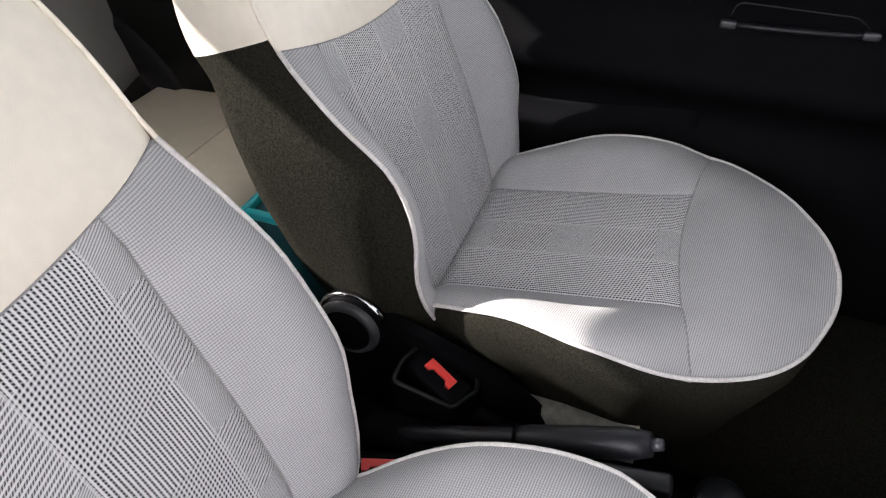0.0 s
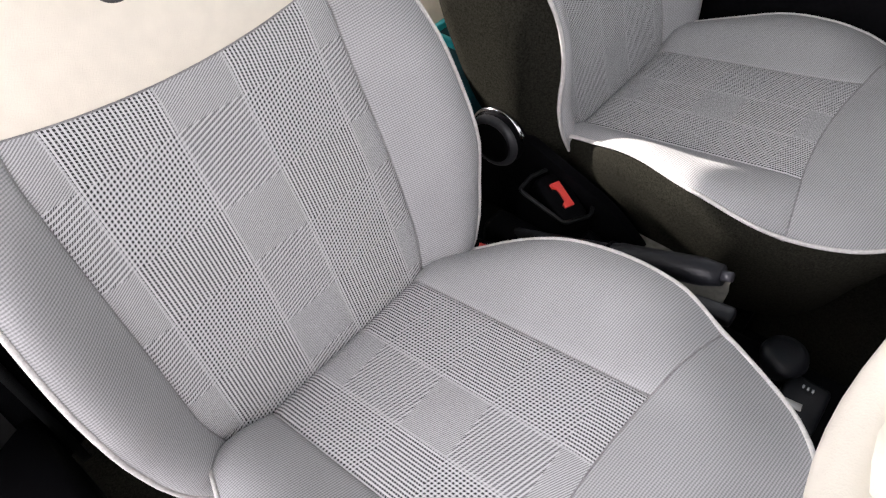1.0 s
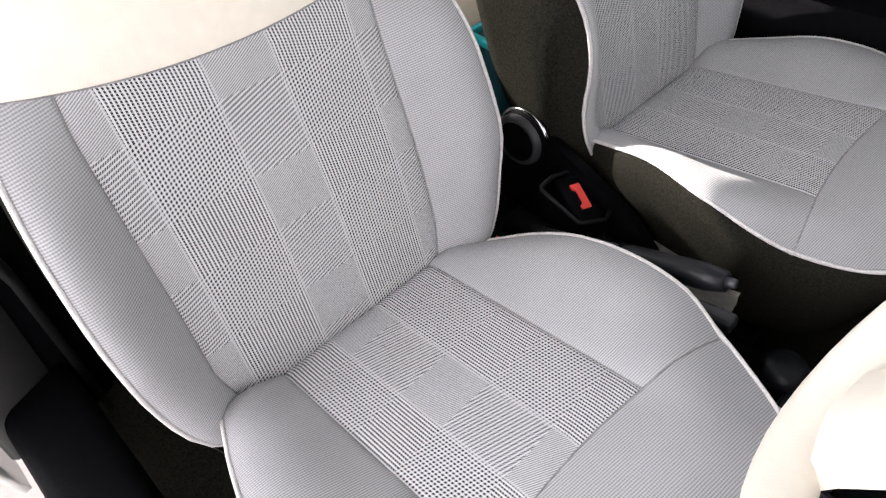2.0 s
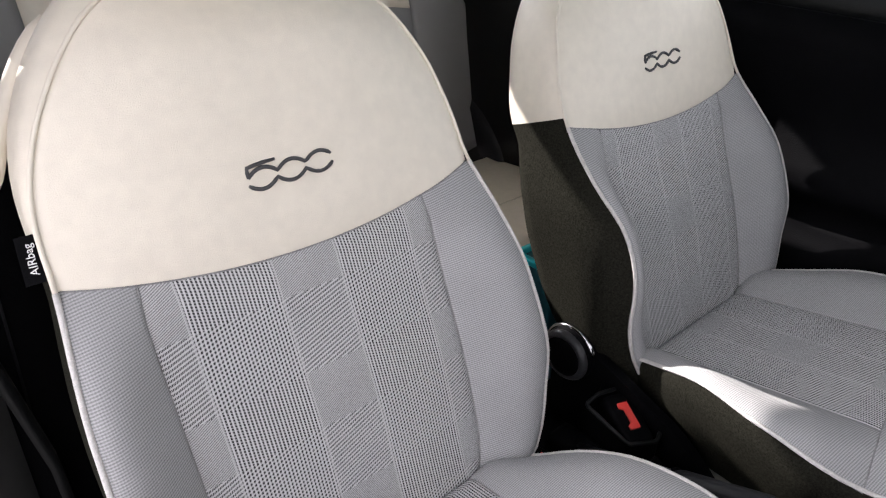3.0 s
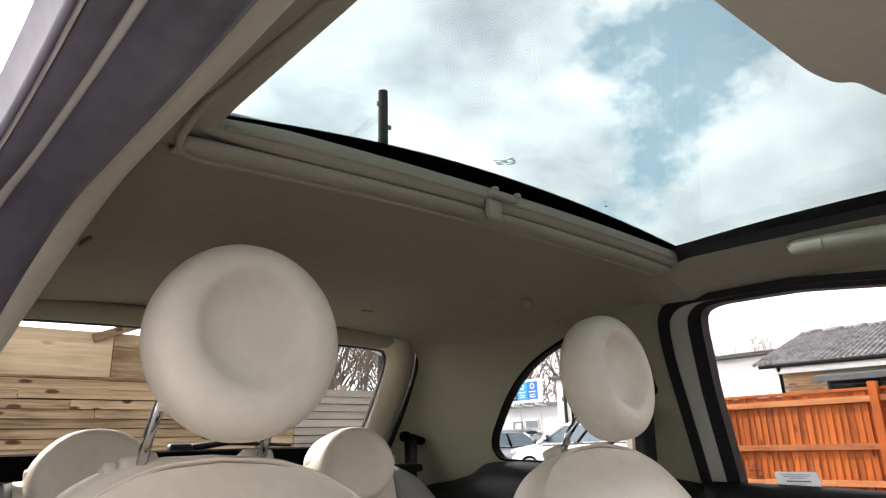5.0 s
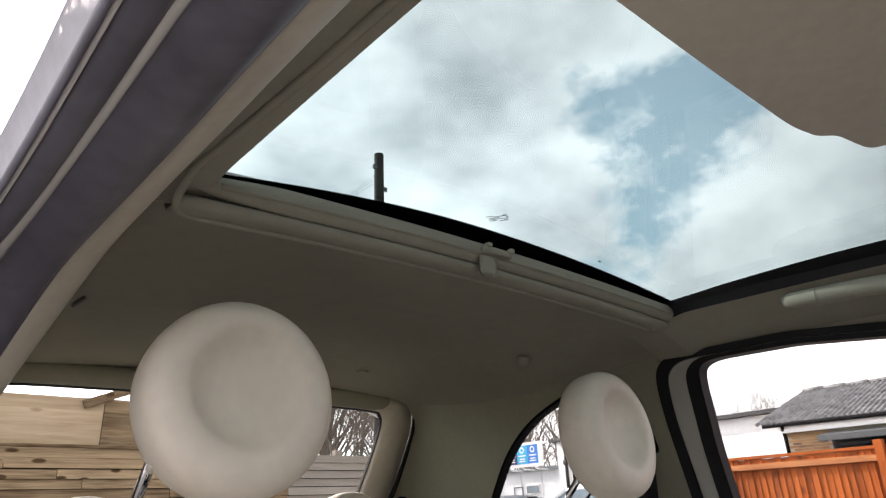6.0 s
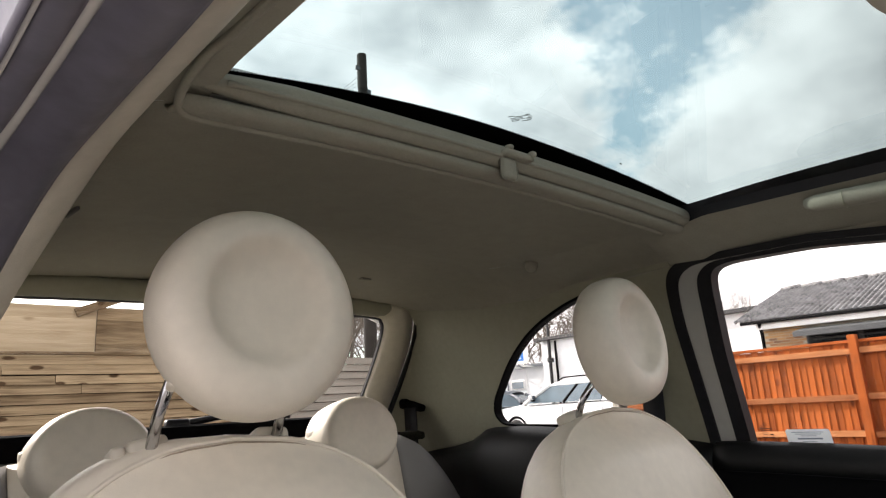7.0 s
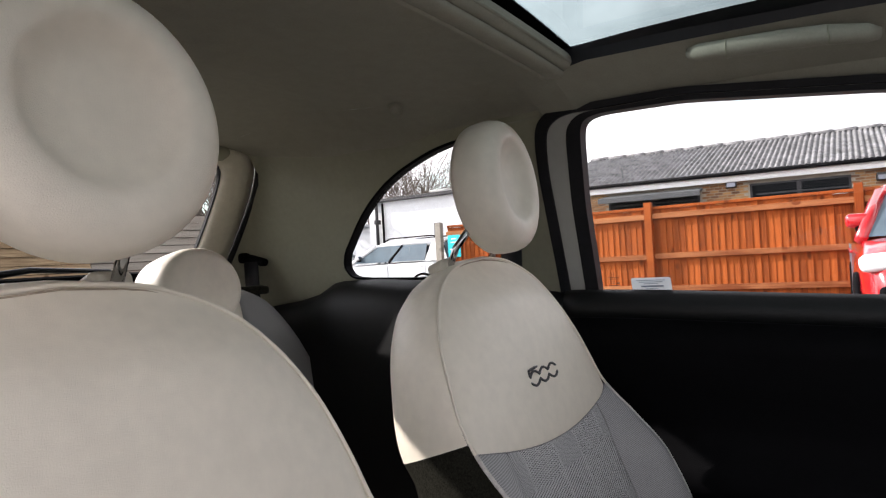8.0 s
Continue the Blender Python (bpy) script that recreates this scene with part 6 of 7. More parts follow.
l_.new(sepb.outputs["Z"], comb.inputs["Y"])
l_.new(comb.outputs["Vector"], bt.inputs["Vector"])
l_.new(bt.outputs["Color"], n_["Principled BSDF"].inputs["Base Color"])
CEMENT = material("fibre_cement", (0.18, 0.18, 0.185), 0.9, scale=22, amount=0.7, bump=0.4, bump_scale=60, broad=0.2)
WHITE_WALL = material("white_render", (0.78, 0.79, 0.80), 0.8, scale=8, amount=0.06, bump=0.3, bump_scale=40)
FASCIA = material("white_fascia", (0.74, 0.74, 0.73), 0.5, scale=10, amount=0.06)
SLATE_PAINT = material("slate_paint", (0.16, 0.18, 0.20), 0.5, scale=20, amount=0.1)
# dark glass, its base lightened to blue-grey to hold the reflected sky
DARK_GLASS = material("sky_tinged_window", (0.09, 0.13, 0.16), 0.06, scale=4, amount=0.2)
DARK_EDGE = material("dark_roof_edge", (0.03, 0.03, 0.032), 0.6, scale=20, amount=0.2)
SHADE_GLASS = material("unlit_window", (0.006, 0.007, 0.008), 0.3, scale=4, amount=0.3, spec=0.06)
BARK = material("bark", (0.13, 0.11, 0.09), 0.95, scale=30, amount=0.3, bump=0.6, bump_scale=40)


def box_mesh(name, size, mat, bevel=0.0):
    bm = bmesh.new()
    box(bm, (0, 0, 0), size, bevel)
    me = bpy.data.meshes.new(name)
    bm.to_mesh(me)
    bm.free()
    me.materials.append(mat)
    return me


def piece(name, me, parent, place, turn=(0, 0, 0), scale=(1, 1, 1)):
    ob = new(name, me)
    ob.parent = parent
    ob.location, ob.rotation_euler, ob.scale = place, turn, scale
    return ob


# red close-board fence, seen through the passenger door window
FX, FY0, FY1, FTOP = -9.0, -4.10, 10.2, 1.60
red_fence = base("fence", (FX, 2.0, 0), "red-brown stained close-board timber fence with three rails", "fence", kind="structure")
bm = bmesh.new()
vs = [bm.verts.new(p) for p in ((0.0, -0.050, 0), (0.004, -0.050, 0), (0.015, 0.040, 0), (0.0, 0.040, 0), (0.0, -0.050, FTOP - 0.040), (0.004, -0.050, FTOP - 0.040), (0.015, 0.040, FTOP - 0.040), (0.0, 0.040, FTOP - 0.040))]
for q in ((0, 1, 2, 3), (7, 6, 5, 4), (0, 4, 5, 1), (1, 5, 6, 2), (2, 6, 7, 3), (3, 7, 4, 0)):
    bm.faces.new([vs[i] for i in q])
board_me = bpy.data.meshes.new("board")
bm.to_mesh(board_me)
bm.free()
board_me.materials.append(RED_WOOD)
rng = random.Random(4)
post_me = box_mesh("post", (0.10, 0.10, FTOP + 0.06), RED_WOOD, 0.004)
rail_me = box_mesh("rail", (0.045, 2.46, 0.075), RED_RAIL, 0.004)
cap_me = box_mesh("capping", (0.075, 2.46, 0.040), RED_WOOD, 0.005)
stub_rail, stub_cap = box_mesh("rail", (0.045, 0.86, 0.075), RED_RAIL, 0.004), box_mesh("capping", (0.075, 0.86, 0.040), RED_WOOD, 0.005)
for k in range(7):
    py = -5.75 + 2.564 * k
    if k:
        piece("post", post_me, red_fence, (0.06, py - 2.0, (FTOP + 0.06) / 2))
    mid = (py + 1.282 if k else -3.665) - 2.0
    for z in (0.43, 0.88, 1.455):
        piece("rail", rail_me if k else stub_rail, red_fence, (0.048 + 0.002 * rng.random(), mid, z + rng.uniform(-0.006, 0.006)))
    piece("capping", cap_me if k else stub_cap, red_fence, (0.0, mid, FTOP - 0.022))
count = int((FY1 - FY0) / 0.086)
for k in range(count):
    piece("board", board_me, red_fence, (rng.uniform(-0.003, 0.003), FY0 + 0.05 + 0.086 * k - 2.0, rng.uniform(-0.01, 0.0)))

# rear fence of horizontal boards
RY = -5.1
rear_fence = base("fence", (-2.0, RY, 0), "pale weathered timber fence of horizontal boards", "fence", kind="structure")
bm = bmesh.new()
vs = [bm.verts.new(p) for p in ((-1, 0, -0.0432), (1, 0, -0.0432), (1, 0, 0.0432), (-1, 0, 0.0432), (-1, 0.030, -0.0432), (1, 0.030, -0.0432), (1, 0.008, 0.0432), (-1, 0.008, 0.0432))]
for q in ((0, 1, 2, 3), (7, 6, 5, 4), (0, 4, 5, 1), (1, 5, 6, 2), (2, 6, 7, 3), (3, 7, 4, 0)):
    bm.faces.new([vs[i] for i in q])
slat_me = bpy.data.meshes.new("plank")
bm.to_mesh(slat_me)
bm.free()
slat_me.materials.append(PALE_WOOD)
grey_me = slat_me.copy()
grey_me.materials[0] = GREY_WOOD
for row in range(19):
    z = 0.05 + 0.0925 * row
    ends = [-1.30]
    while ends[-1] < 7.4:
        ends.append(ends[-1] + (rng.uniform(1.2, 3.4) if len(ends) == 1 else rng.uniform(2.4, 3.6)))
    for x0, x1, me in [(a, b, slat_me) for a, b in zip(ends, ends[1:])] + [(-3.7, -1.30, grey_me)]:
        piece("plank", me, rear_fence, ((x0 + x1) / 2, rng.uniform(-0.004, 0.004), z + rng.uniform(-0.004, 0.004)), (rng.uniform(-0.03, 0.03), rng.uniform(-0.003, 0.003), 0), ((x1 - x0) / 2 - 0.003, 1, 1))
piece("coping", box_mesh("coping", (9.0, 0.06, 0.03), PALE_WOOD, 0.004), rear_fence, (4.6, 0.01, 1.782))
for k in range(-1, 5):
    piece("post", box_mesh("post", (0.10, 0.08, 1.82), GREY_WOOD, 0.004), rear_fence, (2.0 * k, -0.05, 0.91))

# dark sheet added behind the boards to draw the shade in their gaps
GAP_SHADE = wood("gap_shade_timber", (0.030, 0.021, 0.014), (0.012, 0.009, 0.006), 0)
piece("backing", box_mesh("backing", (11.6, 0.012, 1.60), GAP_SHADE), rear_fence, (2.15, -0.012, 0.82))

# pale boarded shed behind it
shed = base("shed", (1.7, -7.6, 0), "pale boarded timber shed behind the fence", "shed")
bm = bmesh.new()
box(bm, (0, 0, 1.225), (9.6, 2.2, 2.45), 0.01)
part("wall", bm, GREY_WOOD, shed, "", False)
new_board = box_mesh("board", (8.06, 0.024, 0.15), SHED_WOOD, 0.003)
old_board = box_mesh("board", (1.54, 0.024, 0.15), PALE_WOOD, 0.003)
for k in range(8):
    piece("board", new_board, shed, (0.78, 1.11, 1.385 + 0.145 * k), (rng.uniform(-0.05, -0.02), 0, 0))
    piece("board", old_board, shed, (-4.03, 1.106, 1.383 + 0.145 * k + rng.uniform(-0.004, 0.004)), (rng.uniform(-0.06, -0.02), 0, 0))
piece("rafter", box_mesh("rafter", (1.2, 0.05, 0.10), PALE_WOOD, 0.004), shed, (-3.57, 1.15, 2.625), (0, radians(22.5), 0))
bm = bmesh.new()
box(bm, (0, -0.02, 2.425), (9.7, 2.2, 0.05), 0.01, Matrix.Rotation(radians(2), 4, "X"))
part("roof", bm, CEMENT, shed, "", False)

# brick building with a corrugated roof
house = base("building", (-15.12, 3.83, 0), "low tan brick building with grey corrugated roof", "building")
house.rotation_euler = (0, 0, radians(6.3))
bm = bmesh.new()
box(bm, (0.0, 0.315, 1.14), (3.0, 15.33, 2.28))
part("wall", bm, BRICK, house, "tan brick wall", False)
bm = bmesh.new()
rows = []
ny = 159 * 10
for z, x in ((2.35, 1.72), (2.67, 0.72), (2.97, -0.25), (3.265, -1.22)):
    rows.append([(x, -7.55 - 0.09 * (x + 1.22) + 15.9 * j / ny, z + 0.046 * abs(math.cos(math.pi * 15.9 * j / ny / 0.1)) - 0.022) for j in range(ny + 1)])
rows.append([(-3.2, y, 2.6) for x, y, z in rows[-1]])
sheet(bm, rows)
part("roof", bm, CEMENT, house, "grey corrugated fibre-cement roof")
bm = bmesh.new()
for k in range(35):
    tube(bm, [(-1.24, -7.57 + 0.445 * k, 3.286), (-1.24, -7.57 + 0.445 * k + 0.41, 3.294), (-1.24, -7.57 + 0.445 * k + 0.44, 3.284)], [0.044, 0.056, 0.046], 8)
part("ridge", bm, CEMENT, house)
bm = bmesh.new()
box(bm, (1.66, 0.35, 2.245), (0.05, 15.5, 0.15), 0.004)
part("fascia", bm, FASCIA, house, "white painted fascia", False)
bm = bmesh.new()
tube(bm, [(1.75, -7.66, 2.318), (1.75, 8.1, 2.318)], 0.036, 8)
part("gutter", bm, BLACK, house, "black plastic gutter")
bm = bmesh.new()
tube(bm, [(1.70, -7.33, 2.30), (1.60, -7.33, 2.1), (1.58, -7.33, 0.1)], 0.035, 8)
part("downpipe", bm, BLACK, house, "black downpipe")
bm = bmesh.new()
sheet(bm, [[(-3.2, -7.352, 2.5), (-1.22, -7.352, 3.20), (1.5, -7.352, 2.32)], [(-3.2, -7.352, 2.1), (-1.22, -7.352, 2.1), (1.5, -7.352, 2.1)]])
part("gable", bm, BRICK, house, "", False)
bm = bmesh.new()
box(bm, (1.85, -5.68, 2.055), (0.7, 1.92, 0.05), 0.006, Matrix.Rotation(radians(8), 4, "Y"))
box(bm, (2.19, -5.68, 1.985), (0.03, 1.92, 0.10), 0.004)
part("canopy", bm, material("canopy_felt", (0.075, 0.080, 0.084), 0.6, scale=20, amount=0.2), house, "grey flat canopy", False)
for wy, ww in ((-5.68, 1.8), (-3.05, 1.66), (1.4, 2.0)):
    win = part("window", box(bmesh.new(), (1.505, wy, 1.83), (0.05, ww, 0.56), 0.004), DARK_EDGE, house, "dark metal-framed window", False)
    for s in (-0.25, 0.25):
        bm = bmesh.new()
        box(bm, (1.532, wy + s * ww, 1.83), (0.012, ww * 0.45, 0.48))
        part("pane", bm, SHADE_GLASS, win, "", False)
    bm = bmesh.new()
    box(bm, (1.540, wy + 0.04, 1.90), (0.012, ww * 0.92, 0.028), 0.003)
    part("transom", bm, DARK_EDGE, win, "", False)
    # pale block laid over the pane as a painted reflection
    bm = bmesh.new()
    box(bm, (1.545, wy + ww * 0.36, 1.80), (0.012, ww * 0.20, 0.06), 0.003)
    part("pale_patch", bm, FASCIA, win, "pale painted reflection on the glass", False)
for wy, wz in ((-4.2, 2.13), (-1.75, 2.02)):
    bm = bmesh.new()
    box(bm, (1.60, wy, wz), (0.12, 0.19, 0.12), 0.01, Matrix.Rotation(radians(-14), 4, "Y"))
    flood = part("flood_lamp", bm, DARK_EDGE, house, "dark flood lamp with a pale lens", False)
    bm = bmesh.new()
    box(bm, (1.664, wy, wz - 0.012), (0.008, 0.15, 0.085), 0.002, Matrix.Rotation(radians(-14), 4, "Y"))
    part("lens", bm, SILVER, flood, "", False)
# facing bricks proud of their mortar, above the fence
bm = bmesh.new()
box(bm, (1.5015, -3.80, 1.95), (0.003, 7.06, 0.56))
part("mortar", bm, material("pale_mortar", (0.40, 0.36, 0.29), 0.95, scale=40, amount=0.2, bump=0.4, bump_scale=80), house, "", False)
brick_me = box_mesh("brick", (0.020, 0.141, 0.041), FACING, 0.002)
for row in range(10):
    for k in range(46):
        by, bz = -7.25 + 0.152 * k + 0.076 * (row % 2), 1.71 + 0.052 * row
        if all(abs(by - wy) > ww / 2 + 0.06 for wy, ww in ((-5.68, 1.8), (-3.05, 1.66))):
            piece("brick", brick_me, house, (1.503 + rng.uniform(-0.002, 0.002), by, bz))

# white flat-roofed buildings
hall = base("building", (-18.5, -8.0, 0), "white rendered building with a dark flat roof edge", "building")
bm = bmesh.new()
box(bm, (0, 0, 1.47), (5.0, 7.2, 2.94), 0.01)
part("wall", bm, WHITE_WALL, hall, "", False)
bm = bmesh.new()
box(bm, (0.05, 0, 2.99), (5.3, 7.5, 0.10), 0.01)
part("roof_edge", bm, DARK_EDGE, hall, "dark roof edge", False)
bm = bmesh.new()
tube(bm, [(2.54, -3.0, 2.9), (2.54, -3.0, 0.1)], 0.035, 8)
part("downpipe", bm, BLACK, hall)
bm = bmesh.new()
box(bm, (1.0, -1.7, 3.06), (0.46, 0.66, 0.06), 0.01)
box(bm, (1.0, -1.7, 3.27), (0.48, 0.68, 0.04), 0.01)
for k in range(6):
    box(bm, (1.22, -2.0 + 0.12 * k, 3.16), (0.02, 0.03, 0.2))
part("roof_vent", bm, FASCIA, hall, "", False)
bm = bmesh.new()
box(bm, (2.52, -0.95, 1.92), (0.05, 0.22, 0.42), 0.01)
part("small_window", bm, DARK_GLASS, hall, "", False)
annex = base("building", (-19.5, -15.5, 0), "low white panelled building with a flat roof", "building")
bm = bmesh.new()
box(bm, (0, 0, 1.12), (5.0, 7.6, 2.24), 0.01)
part("wall", bm, WHITE_WALL, annex, "", False)
for k in range(8):
    bm = bmesh.new()
    box(bm, (2.515, -3.4 + 0.95 * k, 1.1), (0.02, 0.05, 2.1), 0.003)
    part("panel_strip", bm, FASCIA, annex, "", False)
bm = bmesh.new()
box(bm, (0.05, 0, 2.28), (5.3, 7.9, 0.10), 0.01)
part("roof_edge", bm, SLATE_PAINT, annex, "", False)
bm = bmesh.new()
box(bm, (2.52, 1.90, 1.65), (0.05, 0.62, 0.32), 0.01)
win = part("window", bm, FASCIA, annex, "", False)
bm = bmesh.new()
box(bm, (2.55, 1.90, 1.65), (0.02, 0.52, 0.22))
part("pane", bm, DARK_GLASS, win, "", False)
bm = bmesh.new()
for y in (1.02, 1.42):
    box(bm, (2.515, y, 0.95), (0.03, 0.04, 1.6), 0.004)
box(bm, (2.515, 1.22, 1.74), (0.03, 0.44, 0.04), 0.004)
part("door_frame", bm, SLATE_PAINT, annex, "thin grey door frame", False)

# sign board
board = base("sign_board", (-16.2, -13.85, 2.35), "white sign board with three blue panels", "sign")
bm = bmesh.new()
box(bm, (0, 0.55, 0.35), (0.08, 1.85, 0.77), 0.01)
part("frame", bm, FASCIA, board, "", False)
for k, col in enumerate(((0.02, 0.02, 0.10), (0.0, 0.35, 0.62), (0.0, 0.16, 0.55))):
    mt = material("sign_blue", col, 0.4, scale=20, amount=0.05)
    bm = bmesh.new()
    box(bm, (0.045, 0.17 + 0.46 * k, 0.355), (0.012, 0.45, 0.58))
    pn = part("panel", bm, mt, board, "", False)
    bm = bmesh.new()
    lathe(bm, [(0.06, 0), (0.085, 0.004), (0.10, 0)], Matrix.Translation((0.054, 0.17 + 0.46 * k, 0.50)) @ Matrix.Rotation(radians(90), 4, "Y"), 20)
    part("ring_mark", bm, FASCIA, pn)
    for z, w in ((0.32, 0.30), (0.22, 0.22), (0.15, 0.26)):
        bm = bmesh.new()
        box(bm, (0.054, 0.17 + 0.46 * k, z), (0.006, w, 0.035))
        part("text_bar", bm, FASCIA, pn, "", False)
for side in (0.0, 0.55, 1.1):
    bm = bmesh.new()
    tube(bm, [(0.0, side, -0.02), (-0.10, side, -0.10), (-0.79, side, -0.12)], 0.03, 8)
    part("bracket", bm, FASCIA, board, "white steel bracket on the wall behind")

# small teal notice on a grey post by the fence
notice = base("notice", (-9.0, -4.25, 0), "teal notice on a grey post by the fence", "sign")
bm = bmesh.new()
box(bm, (0.05, 0, 0.83), (0.10, 0.12, 1.66), 0.01)
part("post", bm, GREY_WOOD, notice, "", False)
bm = bmesh.new()
box(bm, (0.10, 0.33, 1.235), (0.012, 0.25, 0.38), 0.004)
nb = part("plate", bm, TEAL, notice, "", False)
for z, w in ((1.36, 0.10), (1.30, 0.13), (1.18, 0.17), (1.12, 0.15)):
    bm = bmesh.new()
    box(bm, (0.108, 0.33, z), (0.004, w, 0.022))
    part("text_bar", bm, FASCIA, nb, "", False)


# ---- vehicles ----
def vehicle(name, place, heading, paint, length, width, height, label, suv=False, rails=True):
    """A parked car: lofted body, glasshouse, wheels, lamps, mirrors. Its nose points to +y before turning."""
    car = base(name, place, label, "car")
    car.rotation_euler = (0, 0, radians(heading))
    L, W, H = length / 2, width / 2, height
    belt = H * 0.645
    hood = H * (0.64 if suv else 0.56)
    st = [(-1.0, 0.45, 0.78), (-0.97, 0.60, 0.90), (-0.85, 0.62, 0.96), (-0.6, 0.63, 1.0), (-0.2, 0.625, 1.0), (0.2, 0.62, 1.0), (0.42, 0.61, 1.0), (0.60, hood / H, 0.99), (0.85, hood / H - 0.05, 0.95), (0.96, hood / H - 0.14, 0.86), (1.0, 0.30, 0.74)]
    rows = []
    for t, top, w in st:
        y, w, top = t * L, w * W, top * H
        rows.append([(-w * 0.93, y, 0.20), (-w, y, 0.32), (-w * 1.005, y, top * 0.62), (-w * 0.985, y, top * 0.86), (-w * 0.93, y, top * 0.97), (-w * 0.7, y, top), (0, y, top * 1.015),
                     (w * 0.7, y, top), (w * 0.93, y, top * 0.97), (w * 0.985, y, top * 0.86), (w * 1.005, y, top * 0.62), (w, y, 0.32), (w * 0.93, y, 0.20)])
    bm = bmesh.new()
    vs = sheet(bm, rows)
    bm.faces.new(vs[0])
    bm.faces.new(vs[-1])
    part("body", bm, paint, car)
    roof_st = [(-0.93 if suv else -0.80, belt, 0.84, 0.0), (-0.82 if suv else -0.55, H * 0.97, 0.68, 1), (-0.3, H, 0.70, 1), (0.05, H * 0.99, 0.69, 1), (0.16, H * 0.96, 0.68, 1), (0.50, belt, 0.82, 0)]
    bm = bmesh.new()
    sheet(bm, [[(-w * W, t * L, z - 0.16), (-w * W * 0.97, t * L, z - 0.05), (-w * W * 0.5, t * L, z + 0.004), (w * W * 0.5, t * L, z + 0.004), (w * W * 0.97, t * L, z - 0.05), (w * W, t * L, z - 0.16)] for t, z, w, k in roof_st[1:5]])
    thick(bm, 0.03)
    part("roof", bm, paint, car)
    y0, y1 = roof_st[0][0] * L, roof_st[-1][0] * L
    r0, r1 = roof_st[1][0] * L, roof_st[4][0] * L
    top = H * 0.905
    for s in (-1, 1):
        wl_, wh = 0.93 * W * s, 0.715 * W * s
        cut = [0.20, 0.58, 0.985] if suv else [0.03, 0.24, 0.60, 0.985]
        for a, b in zip(cut, cut[1:]):
            e = 0.02
            q = [(wl_, y0 + (y1 - y0) * (a + e), belt), (wl_, y0 + (y1 - y0) * (b - e), belt), (wh, r0 + (r1 - r0) * (b - e), top), (wh, r0 + (r1 - r0) * (a + e), top)]
            bm = bmesh.new()
            bm.faces.new([bm.verts.new(p) for p in q])
            part("side_glass", bm, DARK_GLASS, car, "", False)
        if suv:
            e = 0.205
            q = [(wl_, y0, belt - 0.02), (wl_, y0 + (y1 - y0) * e, belt - 0.02), (wh * 1.02, r0 + (r1 - r0) * (e - 0.06), top + 0.02), (wh * 1.02, r0, top + 0.02)]
            bm = bmesh.new()
            bm.faces.new([bm.verts.new(p) for p in q])
            thick(bm, 0.02)
            part("rear_pillar", bm, paint, car, "", False)
        if suv and rails:
            bm = bmesh.new()
            tube(bm, [(0.62 * W * s, r0 + 0.15, H * 0.99), (0.63 * W * s, r0 + 0.35, H * 1.03), (0.64 * W * s, r1 - 0.45, H * 1.025), (0.63 * W * s, r1 - 0.25, H * 0.985)], 0.018, 6)
            part("roof_rail", bm, BLACK, car, "black roof rail")
        for a, b in zip(cut, cut[1:]):
            ym = y0 + (y1 - y0) * a
            bm = bmesh.new()
            box(bm, (s * (W * 1.004), ym, belt * 0.62), (0.012, 0.012, belt * 0.62))
            part("door_seam", bm, SLATE_PAINT, car, "", False)
            bm = bmesh.new()
            box(bm, (s * (W * 1.004), ym + 0.17, belt * 0.86), (0.03, 0.17, 0.028), 0.008)
            part("door_handle", bm, paint, car)
        for a in ((0.58, 1.0) if suv else (0.0, 0.24, 0.60, 1.0)):
            bm = bmesh.new()
            tube(bm, [(wl_, y0 + (y1 - y0) * a, belt - 0.02), (wh, r0 + (r1 - r0) * a, top)], 0.055 if a in (0.0, 1.0) else 0.030, 6)
            part("pillar", bm, paint if a in (0.0, 1.0) else BLACK, car)
        bm = bmesh.new()
        box(bm, (s * (W - 0.05), y1 - 0.30, belt + 0.150), (0.19, 0.12, 0.13), 0.045, None, 4)
        mir = part("door_mirror", bm, paint, car)
        bm = bmesh.new()
        box(bm, (s * (W - 0.05), y1 - 0.361, belt + 0.150), (0.14, 0.006, 0.085))
        part("mirror_glass", bm, CHROME, mir, "", False)
        bm = bmesh.new()
        box(bm, (s * (W - 0.12), y1 - 0.30, belt + 0.08), (0.18, 0.10, 0.06), 0.02, None, 3)
        part("mirror_arm", bm, BLACK, mir)
        bm = bmesh.new()
        box(bm, (s * W * 0.68, L * 0.925, hood * (0.83 if suv else 0.80)), (W * 0.58, 0.24, 0.14), 0.055, Matrix.Rotation(radians(-s * 20), 4, "Z") @ Matrix.Rotation(radians(s * 6), 4, "Y"), 4)
        part("headlamp", bm, LAMP, car, "clear headlamp")
        bm = bmesh.new()
        box(bm, (s * W * 0.84, -L * 0.955, belt * 0.92), (0.20, 0.12, 0.22), 0.03, None, 3)
        part("tail_lamp", bm, RED, car)
        for wy in (0.62, -0.60):
            bm = bmesh.new()
            m = Matrix.Translation((s * (W - 0.10), wy * L, 0.32)) @ Matrix.Rotation(radians(90), 4, "Y")
            lathe(bm, [(0.20, -0.10), (0.30, -0.11), (0.325, -0.08), (0.325, 0.08), (0.30, 0.115), (0.20, 0.10)], m, 28)
            wheel_ = part("wheel", bm, RUBBER, car)
            bm = bmesh.new()
            lathe(bm, [(0.0, 0.09 * s), (0.05, 0.10 * s), (0.17, 0.085 * s), (0.205, 0.105 * s), (0.205, 0.0)], m, 20)
            part("rim", bm, CHROME, wheel_)
            bm = bmesh.new()
